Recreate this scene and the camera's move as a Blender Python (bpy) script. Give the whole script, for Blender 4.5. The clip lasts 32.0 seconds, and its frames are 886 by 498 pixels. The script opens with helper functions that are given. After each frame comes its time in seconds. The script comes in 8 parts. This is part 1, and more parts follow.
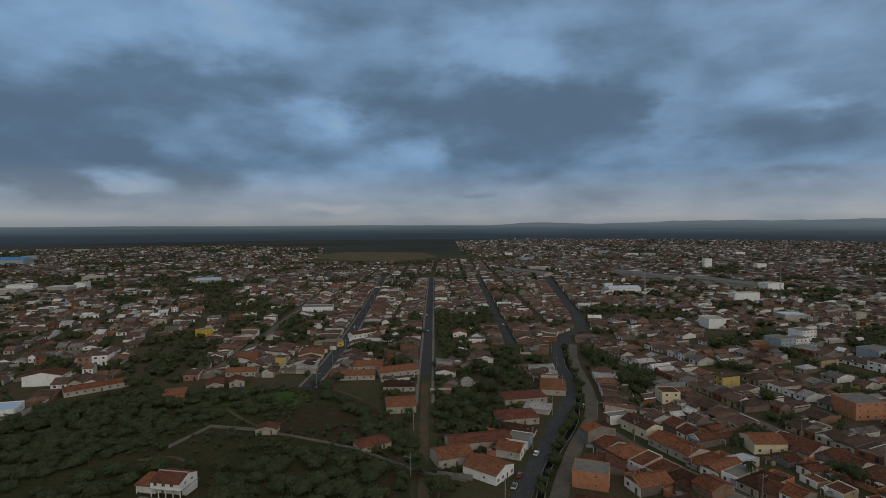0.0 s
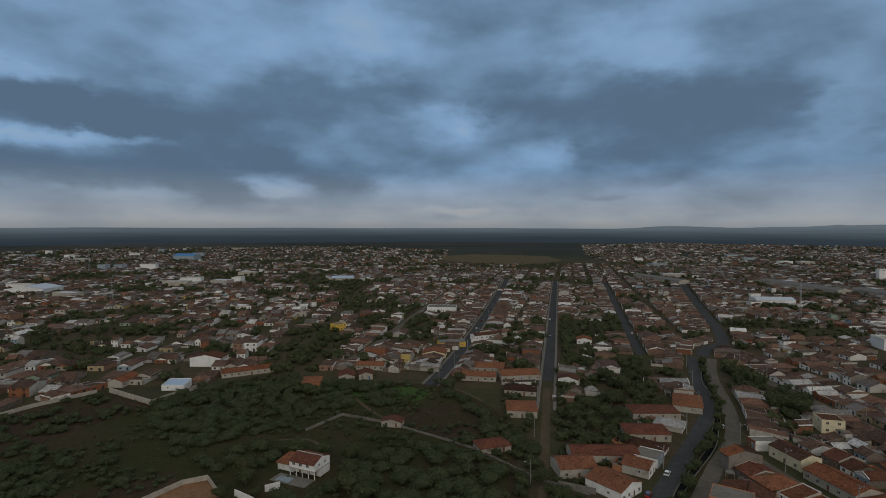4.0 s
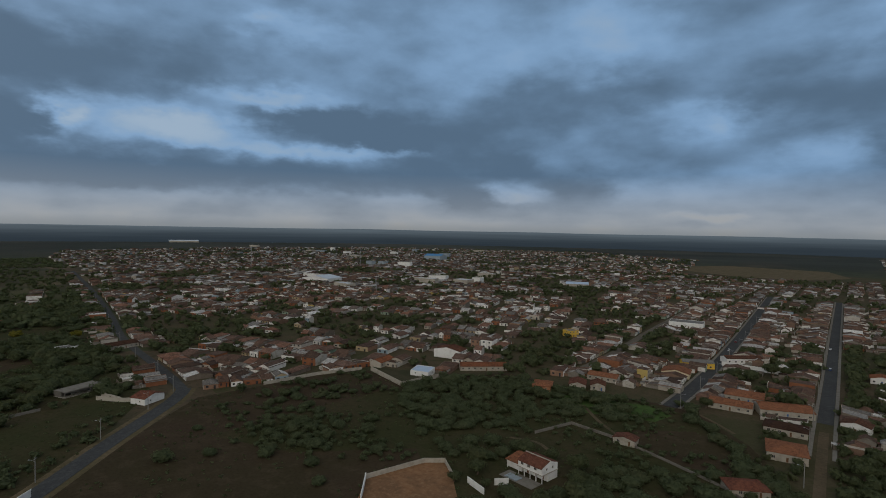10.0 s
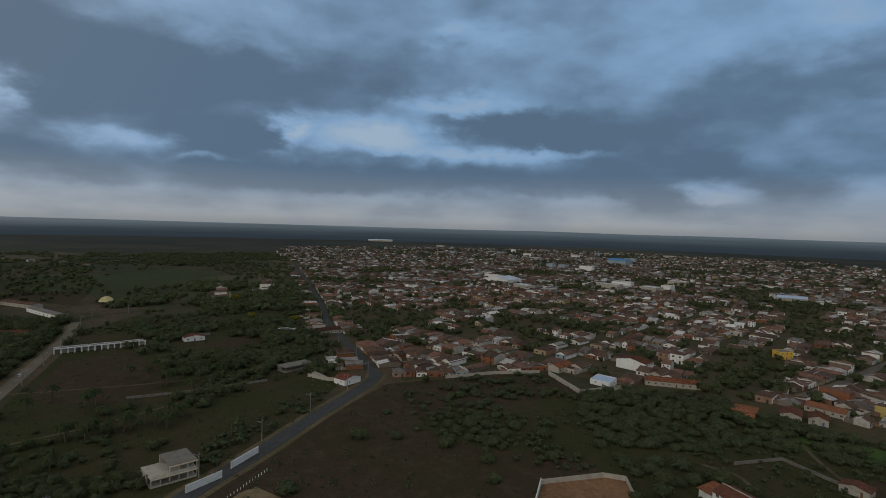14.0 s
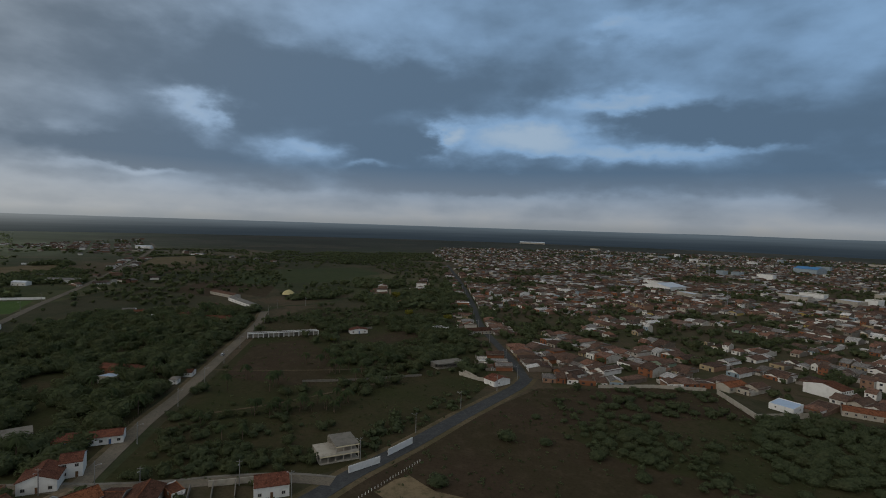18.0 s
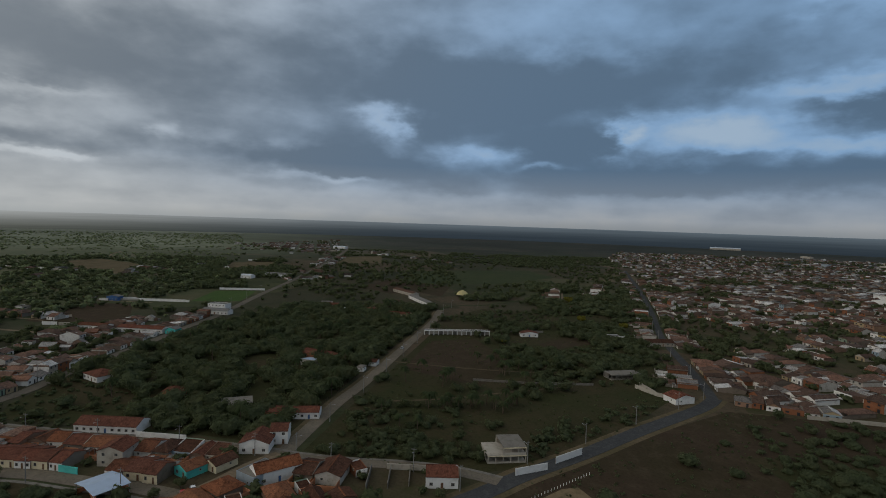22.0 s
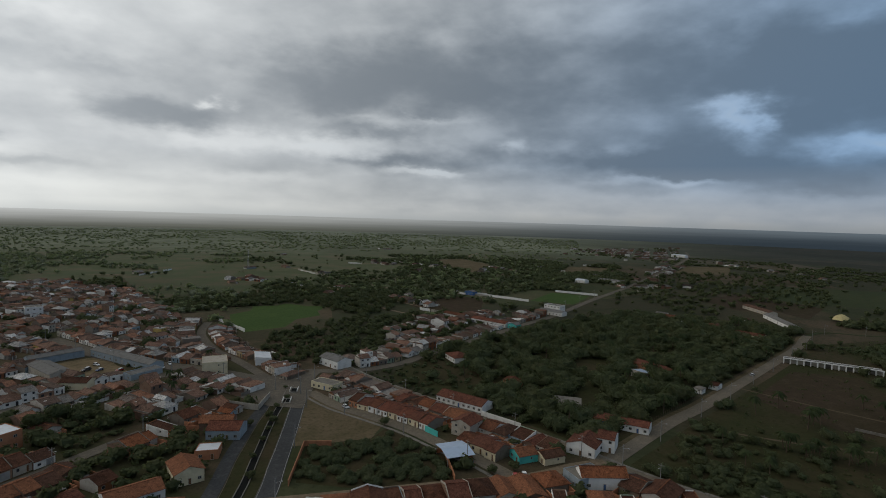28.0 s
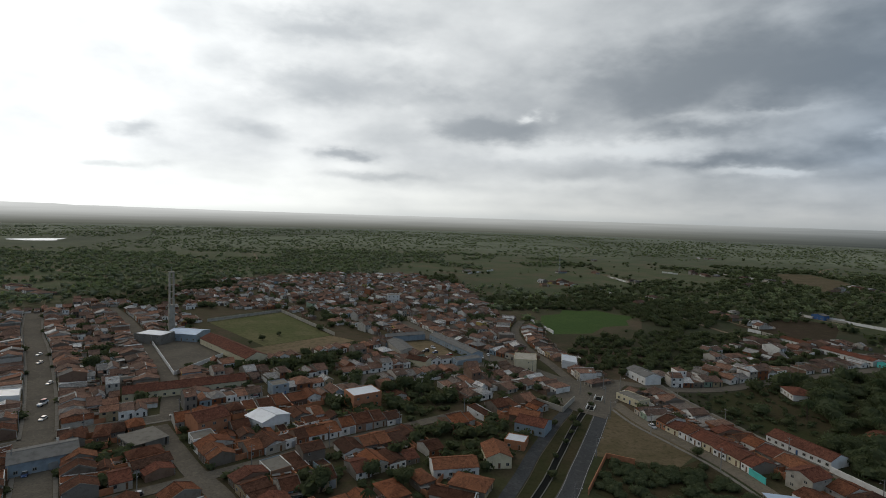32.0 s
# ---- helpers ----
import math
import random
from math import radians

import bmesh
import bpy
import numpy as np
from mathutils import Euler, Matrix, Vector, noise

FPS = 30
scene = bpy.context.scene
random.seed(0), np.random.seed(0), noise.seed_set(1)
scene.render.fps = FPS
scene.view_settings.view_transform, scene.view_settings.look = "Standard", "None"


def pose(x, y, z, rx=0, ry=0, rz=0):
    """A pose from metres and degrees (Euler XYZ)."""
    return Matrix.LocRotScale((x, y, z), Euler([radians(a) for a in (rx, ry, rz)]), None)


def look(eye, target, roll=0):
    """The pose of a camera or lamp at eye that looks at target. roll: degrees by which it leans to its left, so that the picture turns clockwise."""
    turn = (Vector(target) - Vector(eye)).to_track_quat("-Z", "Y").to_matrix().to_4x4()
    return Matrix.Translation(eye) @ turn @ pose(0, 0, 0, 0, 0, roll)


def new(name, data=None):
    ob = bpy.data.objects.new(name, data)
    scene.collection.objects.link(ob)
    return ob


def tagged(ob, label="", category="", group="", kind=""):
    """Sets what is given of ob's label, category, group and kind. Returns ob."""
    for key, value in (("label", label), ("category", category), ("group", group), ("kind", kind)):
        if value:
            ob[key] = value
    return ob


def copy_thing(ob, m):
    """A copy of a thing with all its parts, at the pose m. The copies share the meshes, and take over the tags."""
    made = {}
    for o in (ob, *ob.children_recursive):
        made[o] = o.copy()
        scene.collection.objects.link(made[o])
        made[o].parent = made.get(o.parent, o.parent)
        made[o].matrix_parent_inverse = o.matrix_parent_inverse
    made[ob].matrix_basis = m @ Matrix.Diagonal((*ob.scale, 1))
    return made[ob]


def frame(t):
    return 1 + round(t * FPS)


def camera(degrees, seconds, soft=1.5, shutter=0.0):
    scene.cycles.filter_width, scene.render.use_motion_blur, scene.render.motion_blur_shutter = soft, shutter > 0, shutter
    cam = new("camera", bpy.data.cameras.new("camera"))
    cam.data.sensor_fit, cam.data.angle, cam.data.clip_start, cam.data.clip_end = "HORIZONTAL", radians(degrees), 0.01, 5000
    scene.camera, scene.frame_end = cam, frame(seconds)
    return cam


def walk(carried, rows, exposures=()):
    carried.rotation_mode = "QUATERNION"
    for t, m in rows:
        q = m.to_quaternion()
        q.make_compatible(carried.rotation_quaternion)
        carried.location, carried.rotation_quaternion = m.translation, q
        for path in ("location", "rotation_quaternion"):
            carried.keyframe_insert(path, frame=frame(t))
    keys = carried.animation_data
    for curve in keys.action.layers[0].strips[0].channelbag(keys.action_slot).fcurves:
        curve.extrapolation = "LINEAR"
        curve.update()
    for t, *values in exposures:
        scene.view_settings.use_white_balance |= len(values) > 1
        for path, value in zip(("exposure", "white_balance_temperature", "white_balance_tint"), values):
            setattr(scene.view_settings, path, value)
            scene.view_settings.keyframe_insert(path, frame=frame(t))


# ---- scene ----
cam = camera(79.28, 32.0, soft=0.95)
PATH = [
    (0.0, -0.00, -0.00, 90.00, 87.25, 0.20, 0.00),
    (0.5, -0.00, 0.06, 89.98, 87.28, 0.17, 1.76),
    (1.0, -0.00, 0.12, 89.95, 87.31, 0.19, 3.26),
    (1.5, -0.01, 0.18, 89.92, 87.40, 0.15, 4.88),
    (2.0, -0.01, 0.24, 89.89, 87.44, 0.09, 6.37),
    (2.5, -0.01, 0.30, 89.84, 87.47, 0.06, 7.76),
    (3.0, -0.01, 0.38, 89.80, 87.48, 0.02, 9.22),
    (3.5, -0.01, 0.46, 89.75, 87.52, -0.04, 11.11),
    (5.5, -0.04, 0.81, 89.58, 87.68, -0.32, 19.28),
    (6.0, -0.06, 0.90, 89.55, 87.71, -0.37, 21.19),
    (6.5, -0.09, 0.99, 89.54, 87.75, -0.46, 23.11),
    (7.0, -0.13, 1.07, 89.53, 87.79, -0.58, 24.96),
    (7.5, -0.18, 1.14, 89.53, 87.83, -0.68, 26.98),
    (8.0, -0.24, 1.19, 89.53, 87.86, -0.77, 29.17),
    (8.5, -0.31, 1.24, 89.54, 87.90, -0.85, 31.25),
    (9.0, -0.38, 1.28, 89.55, 87.88, -0.87, 33.26),
    (9.5, -0.45, 1.32, 89.56, 87.87, -1.04, 35.57),
    (10.0, -0.54, 1.37, 89.57, 87.86, -1.08, 37.99),
    (10.5, -0.63, 1.42, 89.57, 87.88, -1.17, 40.16),
    (11.0, -0.73, 1.48, 89.57, 87.86, -1.26, 42.64),
    (11.5, -0.83, 1.54, 89.56, 87.82, -1.36, 44.86),
    (12.0, -0.93, 1.60, 89.55, 87.78, -1.46, 47.60),
    (12.5, -1.03, 1.67, 89.53, 87.77, -1.52, 49.75),
    (13.0, -1.12, 1.73, 89.53, 87.75, -1.63, 52.19),
    (13.5, -1.20, 1.79, 89.53, 87.69, -1.69, 54.40),
    (14.0, -1.25, 1.85, 89.54, 87.63, -1.72, 57.17),
    (14.5, -1.27, 1.89, 89.57, 87.60, -1.74, 59.56),
    (16.5, -1.27, 2.03, 89.72, 87.50, -1.83, 67.92),
    (17.0, -1.27, 2.07, 89.77, 87.46, -1.84, 69.67),
    (17.5, -1.27, 2.11, 89.81, 87.41, -1.84, 71.27),
    (18.0, -1.29, 2.16, 89.85, 87.37, -1.85, 73.36),
    (18.5, -1.31, 2.23, 89.88, 87.35, -1.86, 75.19),
    (19.0, -1.35, 2.32, 89.89, 87.30, -1.74, 77.29),
    (19.5, -1.39, 2.42, 89.88, 87.34, -1.89, 79.25),
    (20.0, -1.43, 2.53, 89.84, 87.30, -1.86, 81.82),
    (20.5, -1.48, 2.65, 89.80, 87.28, -1.87, 83.98),
    (21.0, -1.53, 2.77, 89.75, 87.22, -1.89, 86.45),
    (21.5, -1.59, 2.89, 89.71, 87.19, -1.86, 88.73),
    (22.0, -1.66, 3.01, 89.66, 87.13, -1.89, 91.74),
    (22.5, -1.75, 3.11, 89.62, 87.06, -1.84, 94.10),
    (23.0, -1.86, 3.19, 89.58, 87.03, -1.69, 96.77),
    (23.5, -1.99, 3.25, 89.54, 86.99, -1.72, 99.33),
    (24.0, -2.14, 3.29, 89.49, 86.94, -1.73, 102.63),
    (24.5, -2.32, 3.31, 89.44, 86.89, -1.70, 105.32),
    (25.0, -2.50, 3.32, 89.38, 86.84, -1.70, 108.36),
    (25.5, -2.70, 3.31, 89.33, 86.80, -1.72, 111.47),
    (26.0, -2.90, 3.29, 89.29, 86.77, -1.67, 115.50),
    (26.5, -3.09, 3.25, 89.26, 86.76, -1.72, 118.38),
    (28.5, -3.85, 3.10, 89.20, 86.69, -1.73, 129.36),
    (29.0, -4.03, 3.06, 89.21, 86.67, -1.72, 132.06),
    (29.5, -4.20, 3.02, 89.23, 86.65, -1.71, 134.66),
    (30.0, -4.35, 2.98, 89.27, 86.65, -1.77, 137.94),
    (30.5, -4.51, 2.93, 89.33, 86.62, -1.77, 140.95),
    (31.0, -4.66, 2.88, 89.40, 86.64, -1.80, 143.55),
    (31.5, -4.80, 2.83, 89.49, 86.63, -1.85, 146.26),
    (31.9, -4.92, 2.79, 89.56, 86.60, -1.90, 148.53),
    (32.0, -4.93, 2.76, 89.70, 86.36, -1.69, 159.04),
]
walk(cam, [(t, pose(*r)) for t, *r in PATH], ((0.0, 0.0), (26.0, 0.0), (29.0, 0.1), (31.9, 0.16), (32.0, 0.22)))
# ---------------------------------------------------------------- world and light
SUN_AZ, SUN_EL = radians(202), radians(24)
SUN_DIR = Vector((-math.sin(SUN_AZ) * math.cos(SUN_EL), math.cos(SUN_AZ) * math.cos(SUN_EL), math.sin(SUN_EL)))
sun = new("sun", bpy.data.lights.new("sun", "SUN"))
sun.data.energy, sun.data.angle, sun.data.color = 0.26, radians(20), (1.0, 0.80, 0.56)
sun.matrix_world = look(SUN_DIR * 900, (0, 0, 0))

world = bpy.data.worlds.new("overcast_sky")
scene.world = world
world.use_nodes = True


class Nodes:
    """Short forms for building node trees."""

    def __init__(self, tree):
        self.tree = tree
        tree.nodes.clear()

    def add(self, kind):
        return self.tree.nodes.new(kind)

    def put(self, socket, value):
        if isinstance(value, bpy.types.NodeSocket):
            self.tree.links.new(value, socket)
        elif value is not None:
            socket.default_value = value

    def math(self, op, a, b=None, c=None, clamp=False):
        node = self.add("ShaderNodeMath")
        node.operation, node.use_clamp = op, clamp
        for socket, value in zip(node.inputs, (a, b, c)):
            self.put(socket, value)
        return node.outputs[0]

    def vec(self, op, a, b=None):
        node = self.add("ShaderNodeVectorMath")
        node.operation = op
        self.put(node.inputs[0], a)
        if b is not None:
            self.put(node.inputs[1], b)
        return node.outputs["Value"] if op in ("DOT_PRODUCT", "LENGTH", "DISTANCE") else node.outputs[0]

    def scaled(self, a, factor):
        node = self.add("ShaderNodeVectorMath")
        node.operation = "SCALE"
        self.put(node.inputs[0], a)
        self.put(node.inputs["Scale"], factor)
        return node.outputs[0]

    def mix(self, fac, a, b, blend="MIX"):
        node = self.add("ShaderNodeMix")
        node.data_type, node.blend_type, node.clamp_factor = "RGBA", blend, True
        self.put(node.inputs[0], fac)
        self.put(node.inputs[6], (*a, 1) if isinstance(a, tuple) else a)
        self.put(node.inputs[7], (*b, 1) if isinstance(b, tuple) else b)
        return node.outputs[2]

    def noise(self, vector, scale, detail=4.0, rough=0.55, distort=0.0):
        node = self.add("ShaderNodeTexNoise")
        self.put(node.inputs["Vector"], vector)
        for key, value in (("Scale", scale), ("Detail", detail), ("Roughness", rough), ("Distortion", distort)):
            node.inputs[key].default_value = value
        return node.outputs[0]

    def ramp(self, fac, stops, mode="LINEAR"):
        node = self.add("ShaderNodeValToRGB")
        node.color_ramp.interpolation = mode
        while len(node.color_ramp.elements) < len(stops):
            node.color_ramp.elements.new(0.5)
        for element, (at, colour) in zip(node.color_ramp.elements, stops):
            element.position, element.color = at, (*colour, 1) if len(colour) == 3 else colour
        self.put(node.inputs[0], fac)
        return node.outputs[0]

    def smooth(self, value, low, high):
        node = self.add("ShaderNodeMapRange")
        node.interpolation_type = "SMOOTHSTEP"
        for socket, v in zip(node.inputs, (value, low, high, 0.0, 1.0)):
            self.put(socket, v)
        return node.outputs[0]


# thin places and thick banks of the cloud: azimuth, height, half width, half height (degrees) and strength
NORTH_SKY_GAPS = [
    (22.1, 19.4, 3.1, 2.9, 0.45), (17.4, 18.4, 3.2, 2.5, 0.25), (-4.0, 17.8, 4.7, 1.9, 0.4), (-9.3, 15.5, 2.9, 1.2, 0.35), (-14.9, 20.0, 6.6, 2.0, 0.12), (10.9, 10.5, 2.6, 1.2, 0.6), (15.4, 11.7, 3.3, 1.0, 0.3),
    (2.3, 7.5, 3.0, 1.5, 0.55), (26.9, 7.6, 2.9, 1.3, 0.2), (34.3, 9.4, 4.5, 1.4, 0.15), (17.7, 4.0, 4.4, 0.9, 0.35), (29.3, 3.5, 2.7, 0.8, 0.3), (11.0, 1.7, 2.6, 0.3, 0.6), (-23.6, 8.4, 2.5, 3.2, 0.2),
    (-31.5, 12.0, 2.6, 1.4, 0.25), (-34.9, 9.9, 2.4, 0.4, 0.3), (37.0, 16.5, 7.0, 4.0, 0.22), (78.0, 17.0, 9.0, 4.0, 0.36), (150.0, 15.5, 8.0, 4.0, 0.12),
]
NORTH_SKY_BANKS = [
    (-10.5, 11.9, 9.8, 2.5, -0.5), (-7.0, 7.7, 7.1, 1.5, -0.35), (-19.9, 11.6, 2.1, 0.8, -0.3), (26.7, 13.2, 9.5, 2.5, -0.35), (31.5, 6.9, 5.2, 1.5, -0.4), (22.5, 4.4, 3.1, 1.0, -0.4), (36.1, 3.4, 3.5, 1.0, -0.45),
    (30.2, 2.7, 2.3, 0.4, -0.3), (-32.8, 7.7, 4.7, 1.5, -0.25), (-34.6, 4.5, 2.4, 0.4, -0.25), (-8.7, 4.5, 4.1, 0.6, -0.3), (-3.4, 3.1, 1.8, 0.3, -0.25), (5.0, 12.1, 4.7, 2.3, -0.25),
]
NORTH_WEST_SKY_GAPS = [
    (55.6, 12.5, 5.4, 0.9, 0.9), (65.2, 9.3, 6.3, 1.5, 1.1), (73.2, 9.0, 1.2, 1.4, 0.9), (53.7, 7.5, 7.3, 0.6, 0.65), (45.6, 7.9, 3.6, 0.4, 0.5), (52.5, 19.1, 4.4, 1.3, 0.4), (57.0, 19.4, 1.7, 0.5, 0.3),
    (33.7, 17.7, 6.1, 2.7, 0.25), (89.0, 7.4, 4.4, 1.2, 0.22), (97.4, 10.2, 1.6, 1.9, 0.25), (102.1, 4.3, 2.1, 0.3, 0.5), (80.2, 5.9, 3.2, 0.4, 0.2), (31.4, 4.0, 2.7, 0.9, 0.4), (44.3, 3.1, 6.1, 0.5, 0.25),
    (64.0, 2.8, 6.0, 0.5, 0.2),
]
NORTH_WEST_SKY_BANKS = [
    (53.8, 11.2, 4.5, 1.0, -0.55), (47.2, 9.8, 5.8, 1.7, -0.6), (65.9, 5.0, 21.8, 1.2, -0.65), (79.1, 8.4, 5.2, 1.8, -0.5), (102.5, 5.7, 4.5, 0.9, -0.5), (95.1, 13.7, 14.1, 3.9, -0.35), (76.9, 14.2, 14.3, 2.7, -0.4),
    (37.5, 9.1, 6.2, 2.0, -0.4), (35.0, 3.4, 2.1, 0.8, -0.4), (62.4, 7.0, 3.6, 0.5, -0.4), (91.1, 3.4, 3.1, 0.4, -0.2), (100.5, 7.8, 5.1, 1.0, -0.15),
]
WEST_SKY_GAPS = [
    (98.5, 11.0, 1.9, 1.0, 0.8), (96.9, 9.3, 1.1, 0.8, 0.6), (88.4, 7.4, 3.1, 0.6, 0.5), (119.1, 7.5, 1.4, 0.6, 0.45), (136.4, 6.9, 6.2, 1.2, 0.35), (129.2, 4.7, 3.8, 0.3, 0.4), (107.2, 4.3, 3.6, 0.3, 0.35),
    (81.8, 6.1, 1.8, 0.3, 0.5), (132.0, 9.9, 4.5, 0.4, 0.25), (138.8, 9.5, 3.1, 0.6, 0.2), (103.0, 2.7, 7.2, 0.4, 0.2),
]
WEST_SKY_BANKS = [
    (101.9, 6.1, 7.2, 1.3, -0.55), (111.4, 6.4, 7.0, 0.7, -0.3), (82.2, 13.8, 13.5, 2.6, -0.4), (80.3, 8.4, 4.1, 1.4, -0.35), (91.3, 9.9, 3.5, 2.0, -0.4), (132.0, 6.2, 3.6, 0.7, -0.3), (124.8, 14.0, 11.2, 2.6, -0.2),
    (74.2, 3.5, 9.3, 0.5, -0.3), (116.1, 8.6, 3.4, 0.9, -0.25),
]
SOUTH_SKY_GAPS = [
    (162.1, 16.5, 3.5, 1.2, 0.15), (149.8, 10.3, 1.0, 0.4, 0.6), (150.0, 6.9, 5.2, 0.8, 0.35), (140.4, 7.2, 4.3, 0.7, 0.35), (126.9, 4.7, 1.7, 0.3, 0.5), (127.5, 10.4, 3.5, 0.3, 0.3), (146.4, 3.6, 5.1, 0.5, 0.3),
    (160.5, 2.1, 9.5, 0.5, 0.2),
]
SOUTH_SKY_BANKS = [
    (136.0, 13.3, 12.0, 2.6, -0.55), (126.2, 16.8, 7.5, 2.2, -0.25), (172.5, 12.7, 6.2, 1.6, -0.4), (172.6, 18.0, 6.7, 1.3, -0.35), (155.1, 9.0, 4.5, 1.0, -0.6), (169.0, 5.9, 2.2, 0.4, -0.6), (166.6, 3.9, 4.7, 0.4, -0.4),
    (188.8, 7.2, 2.3, 0.5, -0.4), (190.6, 3.8, 2.6, 0.3, -0.35), (178.5, 8.0, 2.7, 0.8, -0.25), (133.3, 8.9, 4.8, 0.8, -0.35), (132.7, 5.7, 5.3, 0.4, -0.35), (122.7, 6.8, 3.5, 1.2, -0.35), (159.6, 12.3, 5.3, 0.8, -0.2),
]


def build_sky():
    n = Nodes(world.node_tree)
    out, back = n.add("ShaderNodeOutputWorld"), n.add("ShaderNodeBackground")
    n.tree.links.new(back.outputs[0], out.inputs[0])
    d = n.vec("NORMALIZE", n.add("ShaderNodeTexCoord").outputs["Generated"])
    split = n.add("ShaderNodeSeparateXYZ")
    n.put(split.inputs[0], d)
    x, y, z = split.outputs
    up = n.math("MAXIMUM", z, 0.0)
    # a level sheet of cloud, crowded together towards the horizon
    lift = n.math("ADD", up, 0.16)
    flat = n.add("ShaderNodeCombineXYZ")
    n.put(flat.inputs[0], n.math("DIVIDE", x, lift))
    n.put(flat.inputs[1], n.math("DIVIDE", y, lift))
    puff = n.vec("MULTIPLY", d, (1.0, 1.0, 2.1))
    sheet = n.noise(flat.outputs[0], 1.3, 4.0, 0.45, 0.2)
    fine = n.noise(puff, 8.5, 5.0, 0.50, 0.0)
    warp = n.noise(puff, 14.0, 4.0, 0.55)
    warp2 = n.noise(n.vec("ADD", puff, (7.3, 2.1, 0.0)), 14.0, 4.0, 0.55)
    azimuth = n.math("MULTIPLY", n.math("ARCTAN2", n.math("MULTIPLY", x, -1.0), y), 57.2958)
    azimuth = n.math("ADD", azimuth, n.math("MULTIPLY", n.math("LESS_THAN", azimuth, -100.0), 360.0))
    azimuth = n.math("ADD", azimuth, n.math("MULTIPLY", n.math("SUBTRACT", warp, 0.5), 8.0))
    height = n.math("MULTIPLY", n.math("ARCSINE", z), 57.2958)
    height = n.math("ADD", height, n.math("MULTIPLY", n.math("SUBTRACT", warp2, 0.5), n.math("MULTIPLY_ADD", up, 9.0, 1.6)))
    spot = n.add("ShaderNodeCombineXYZ")
    n.put(spot.inputs[0], azimuth)
    n.put(spot.inputs[1], height)
    total = 0.0
    soft_side = [(*q[:4], q[4] * 0.72) for q in WEST_SKY_GAPS + WEST_SKY_BANKS + SOUTH_SKY_GAPS + SOUTH_SKY_BANKS]
    for az, el, wide, high, amount in (NORTH_SKY_GAPS + NORTH_SKY_BANKS + NORTH_WEST_SKY_GAPS + NORTH_WEST_SKY_BANKS
                                       + soft_side):
        node = n.add("ShaderNodeVectorMath")
        node.operation = "MULTIPLY_ADD"
        n.put(node.inputs[0], spot.outputs[0])
        node.inputs[1].default_value = (1.0 / wide, 1.0 / high, 0.0)
        node.inputs[2].default_value = (-az / wide, -el / high, 0.0)
        q = n.vec("DOT_PRODUCT", node.outputs[0], node.outputs[0])
        total = n.math("MULTIPLY_ADD", n.math("POWER", 0.5, q), float(amount), total)
    rough_edge = n.math("MULTIPLY_ADD", n.math("SUBTRACT", fine, 0.5), 0.85, n.math("MULTIPLY", n.math("SUBTRACT", sheet, 0.5), 0.5))
    # light that filters through the cloud round the hidden sun
    toward = n.vec("DOT_PRODUCT", d, tuple(SUN_DIR))
    # the sheet is smoother on the sun's side
    open_sky = n.math("ADD", n.math("MULTIPLY", rough_edge, n.math("MULTIPLY_ADD", n.smooth(toward, 0.1, 0.75), -0.45, 1.0)), total)
    glow = n.math("POWER", n.math("MAXIMUM", n.math("MULTIPLY_ADD", toward, 0.5, 0.5), 0.0), 2.9)
    core = n.math("POWER", n.math("MAXIMUM", toward, 0.0), 6.0)
    side = n.smooth(toward, -0.35, 0.5)
    thick = n.mix(glow, n.mix(side, (0.088, 0.146, 0.223), (0.068, 0.098, 0.134)), (0.400, 0.425, 0.445))
    thin = n.mix(glow, n.mix(side, (0.211, 0.352, 0.548), (0.30, 0.345, 0.390)), (1.02, 1.03, 1.01))
    sky = n.add("ShaderNodeTexSky")
    sky.sky_type, sky.sun_disc, sky.sun_elevation, sky.sun_rotation = "NISHITA", False, SUN_EL, radians(158)
    blue = n.scaled(sky.outputs[0], 0.05)
    gap = n.smooth(open_sky, -0.44, 0.50)
    cloud = n.mix(gap, thick, thin)
    cloud = n.mix(n.math("MULTIPLY", n.smooth(open_sky, 0.35, 0.75), 0.15), cloud, blue)
    # the widest gaps show high pale cloud
    veil = n.mix(glow, (0.35, 0.45, 0.562), (1.11, 1.12, 1.09))
    cloud = n.mix(n.math("MULTIPLY", n.smooth(open_sky, 0.30, 1.0), 0.75), cloud, veil)
    # paler air low down
    low = n.math("SUBTRACT", 1.0, n.math("MINIMUM", n.math("MULTIPLY", up, 10.0), 1.0))
    pale = n.mix(glow, (0.350, 0.353, 0.350), (0.92, 0.94, 0.90))
    cloud = n.mix(n.math("MULTIPLY", low, n.math("MULTIPLY_ADD", gap, 0.6, 0.55)), cloud, pale)
    deck = n.mix(glow, (0.236, 0.256, 0.272), (0.60, 0.605, 0.60))
    cloud = n.mix(n.math("MULTIPLY", n.smooth(z, 0.42, 0.62), 0.9), cloud, deck)
    mist = n.mix(glow, (0.20, 0.225, 0.245), (0.66, 0.68, 0.66))
    cloud = n.mix(n.math("MULTIPLY", n.smooth(z, 0.016, -0.006), 0.75), cloud, mist)
    n.put(back.inputs[0], n.scaled(cloud, n.math("MULTIPLY_ADD", core, 0.55, 1.0)))
    back.inputs[1].default_value = 1.0


build_sky()


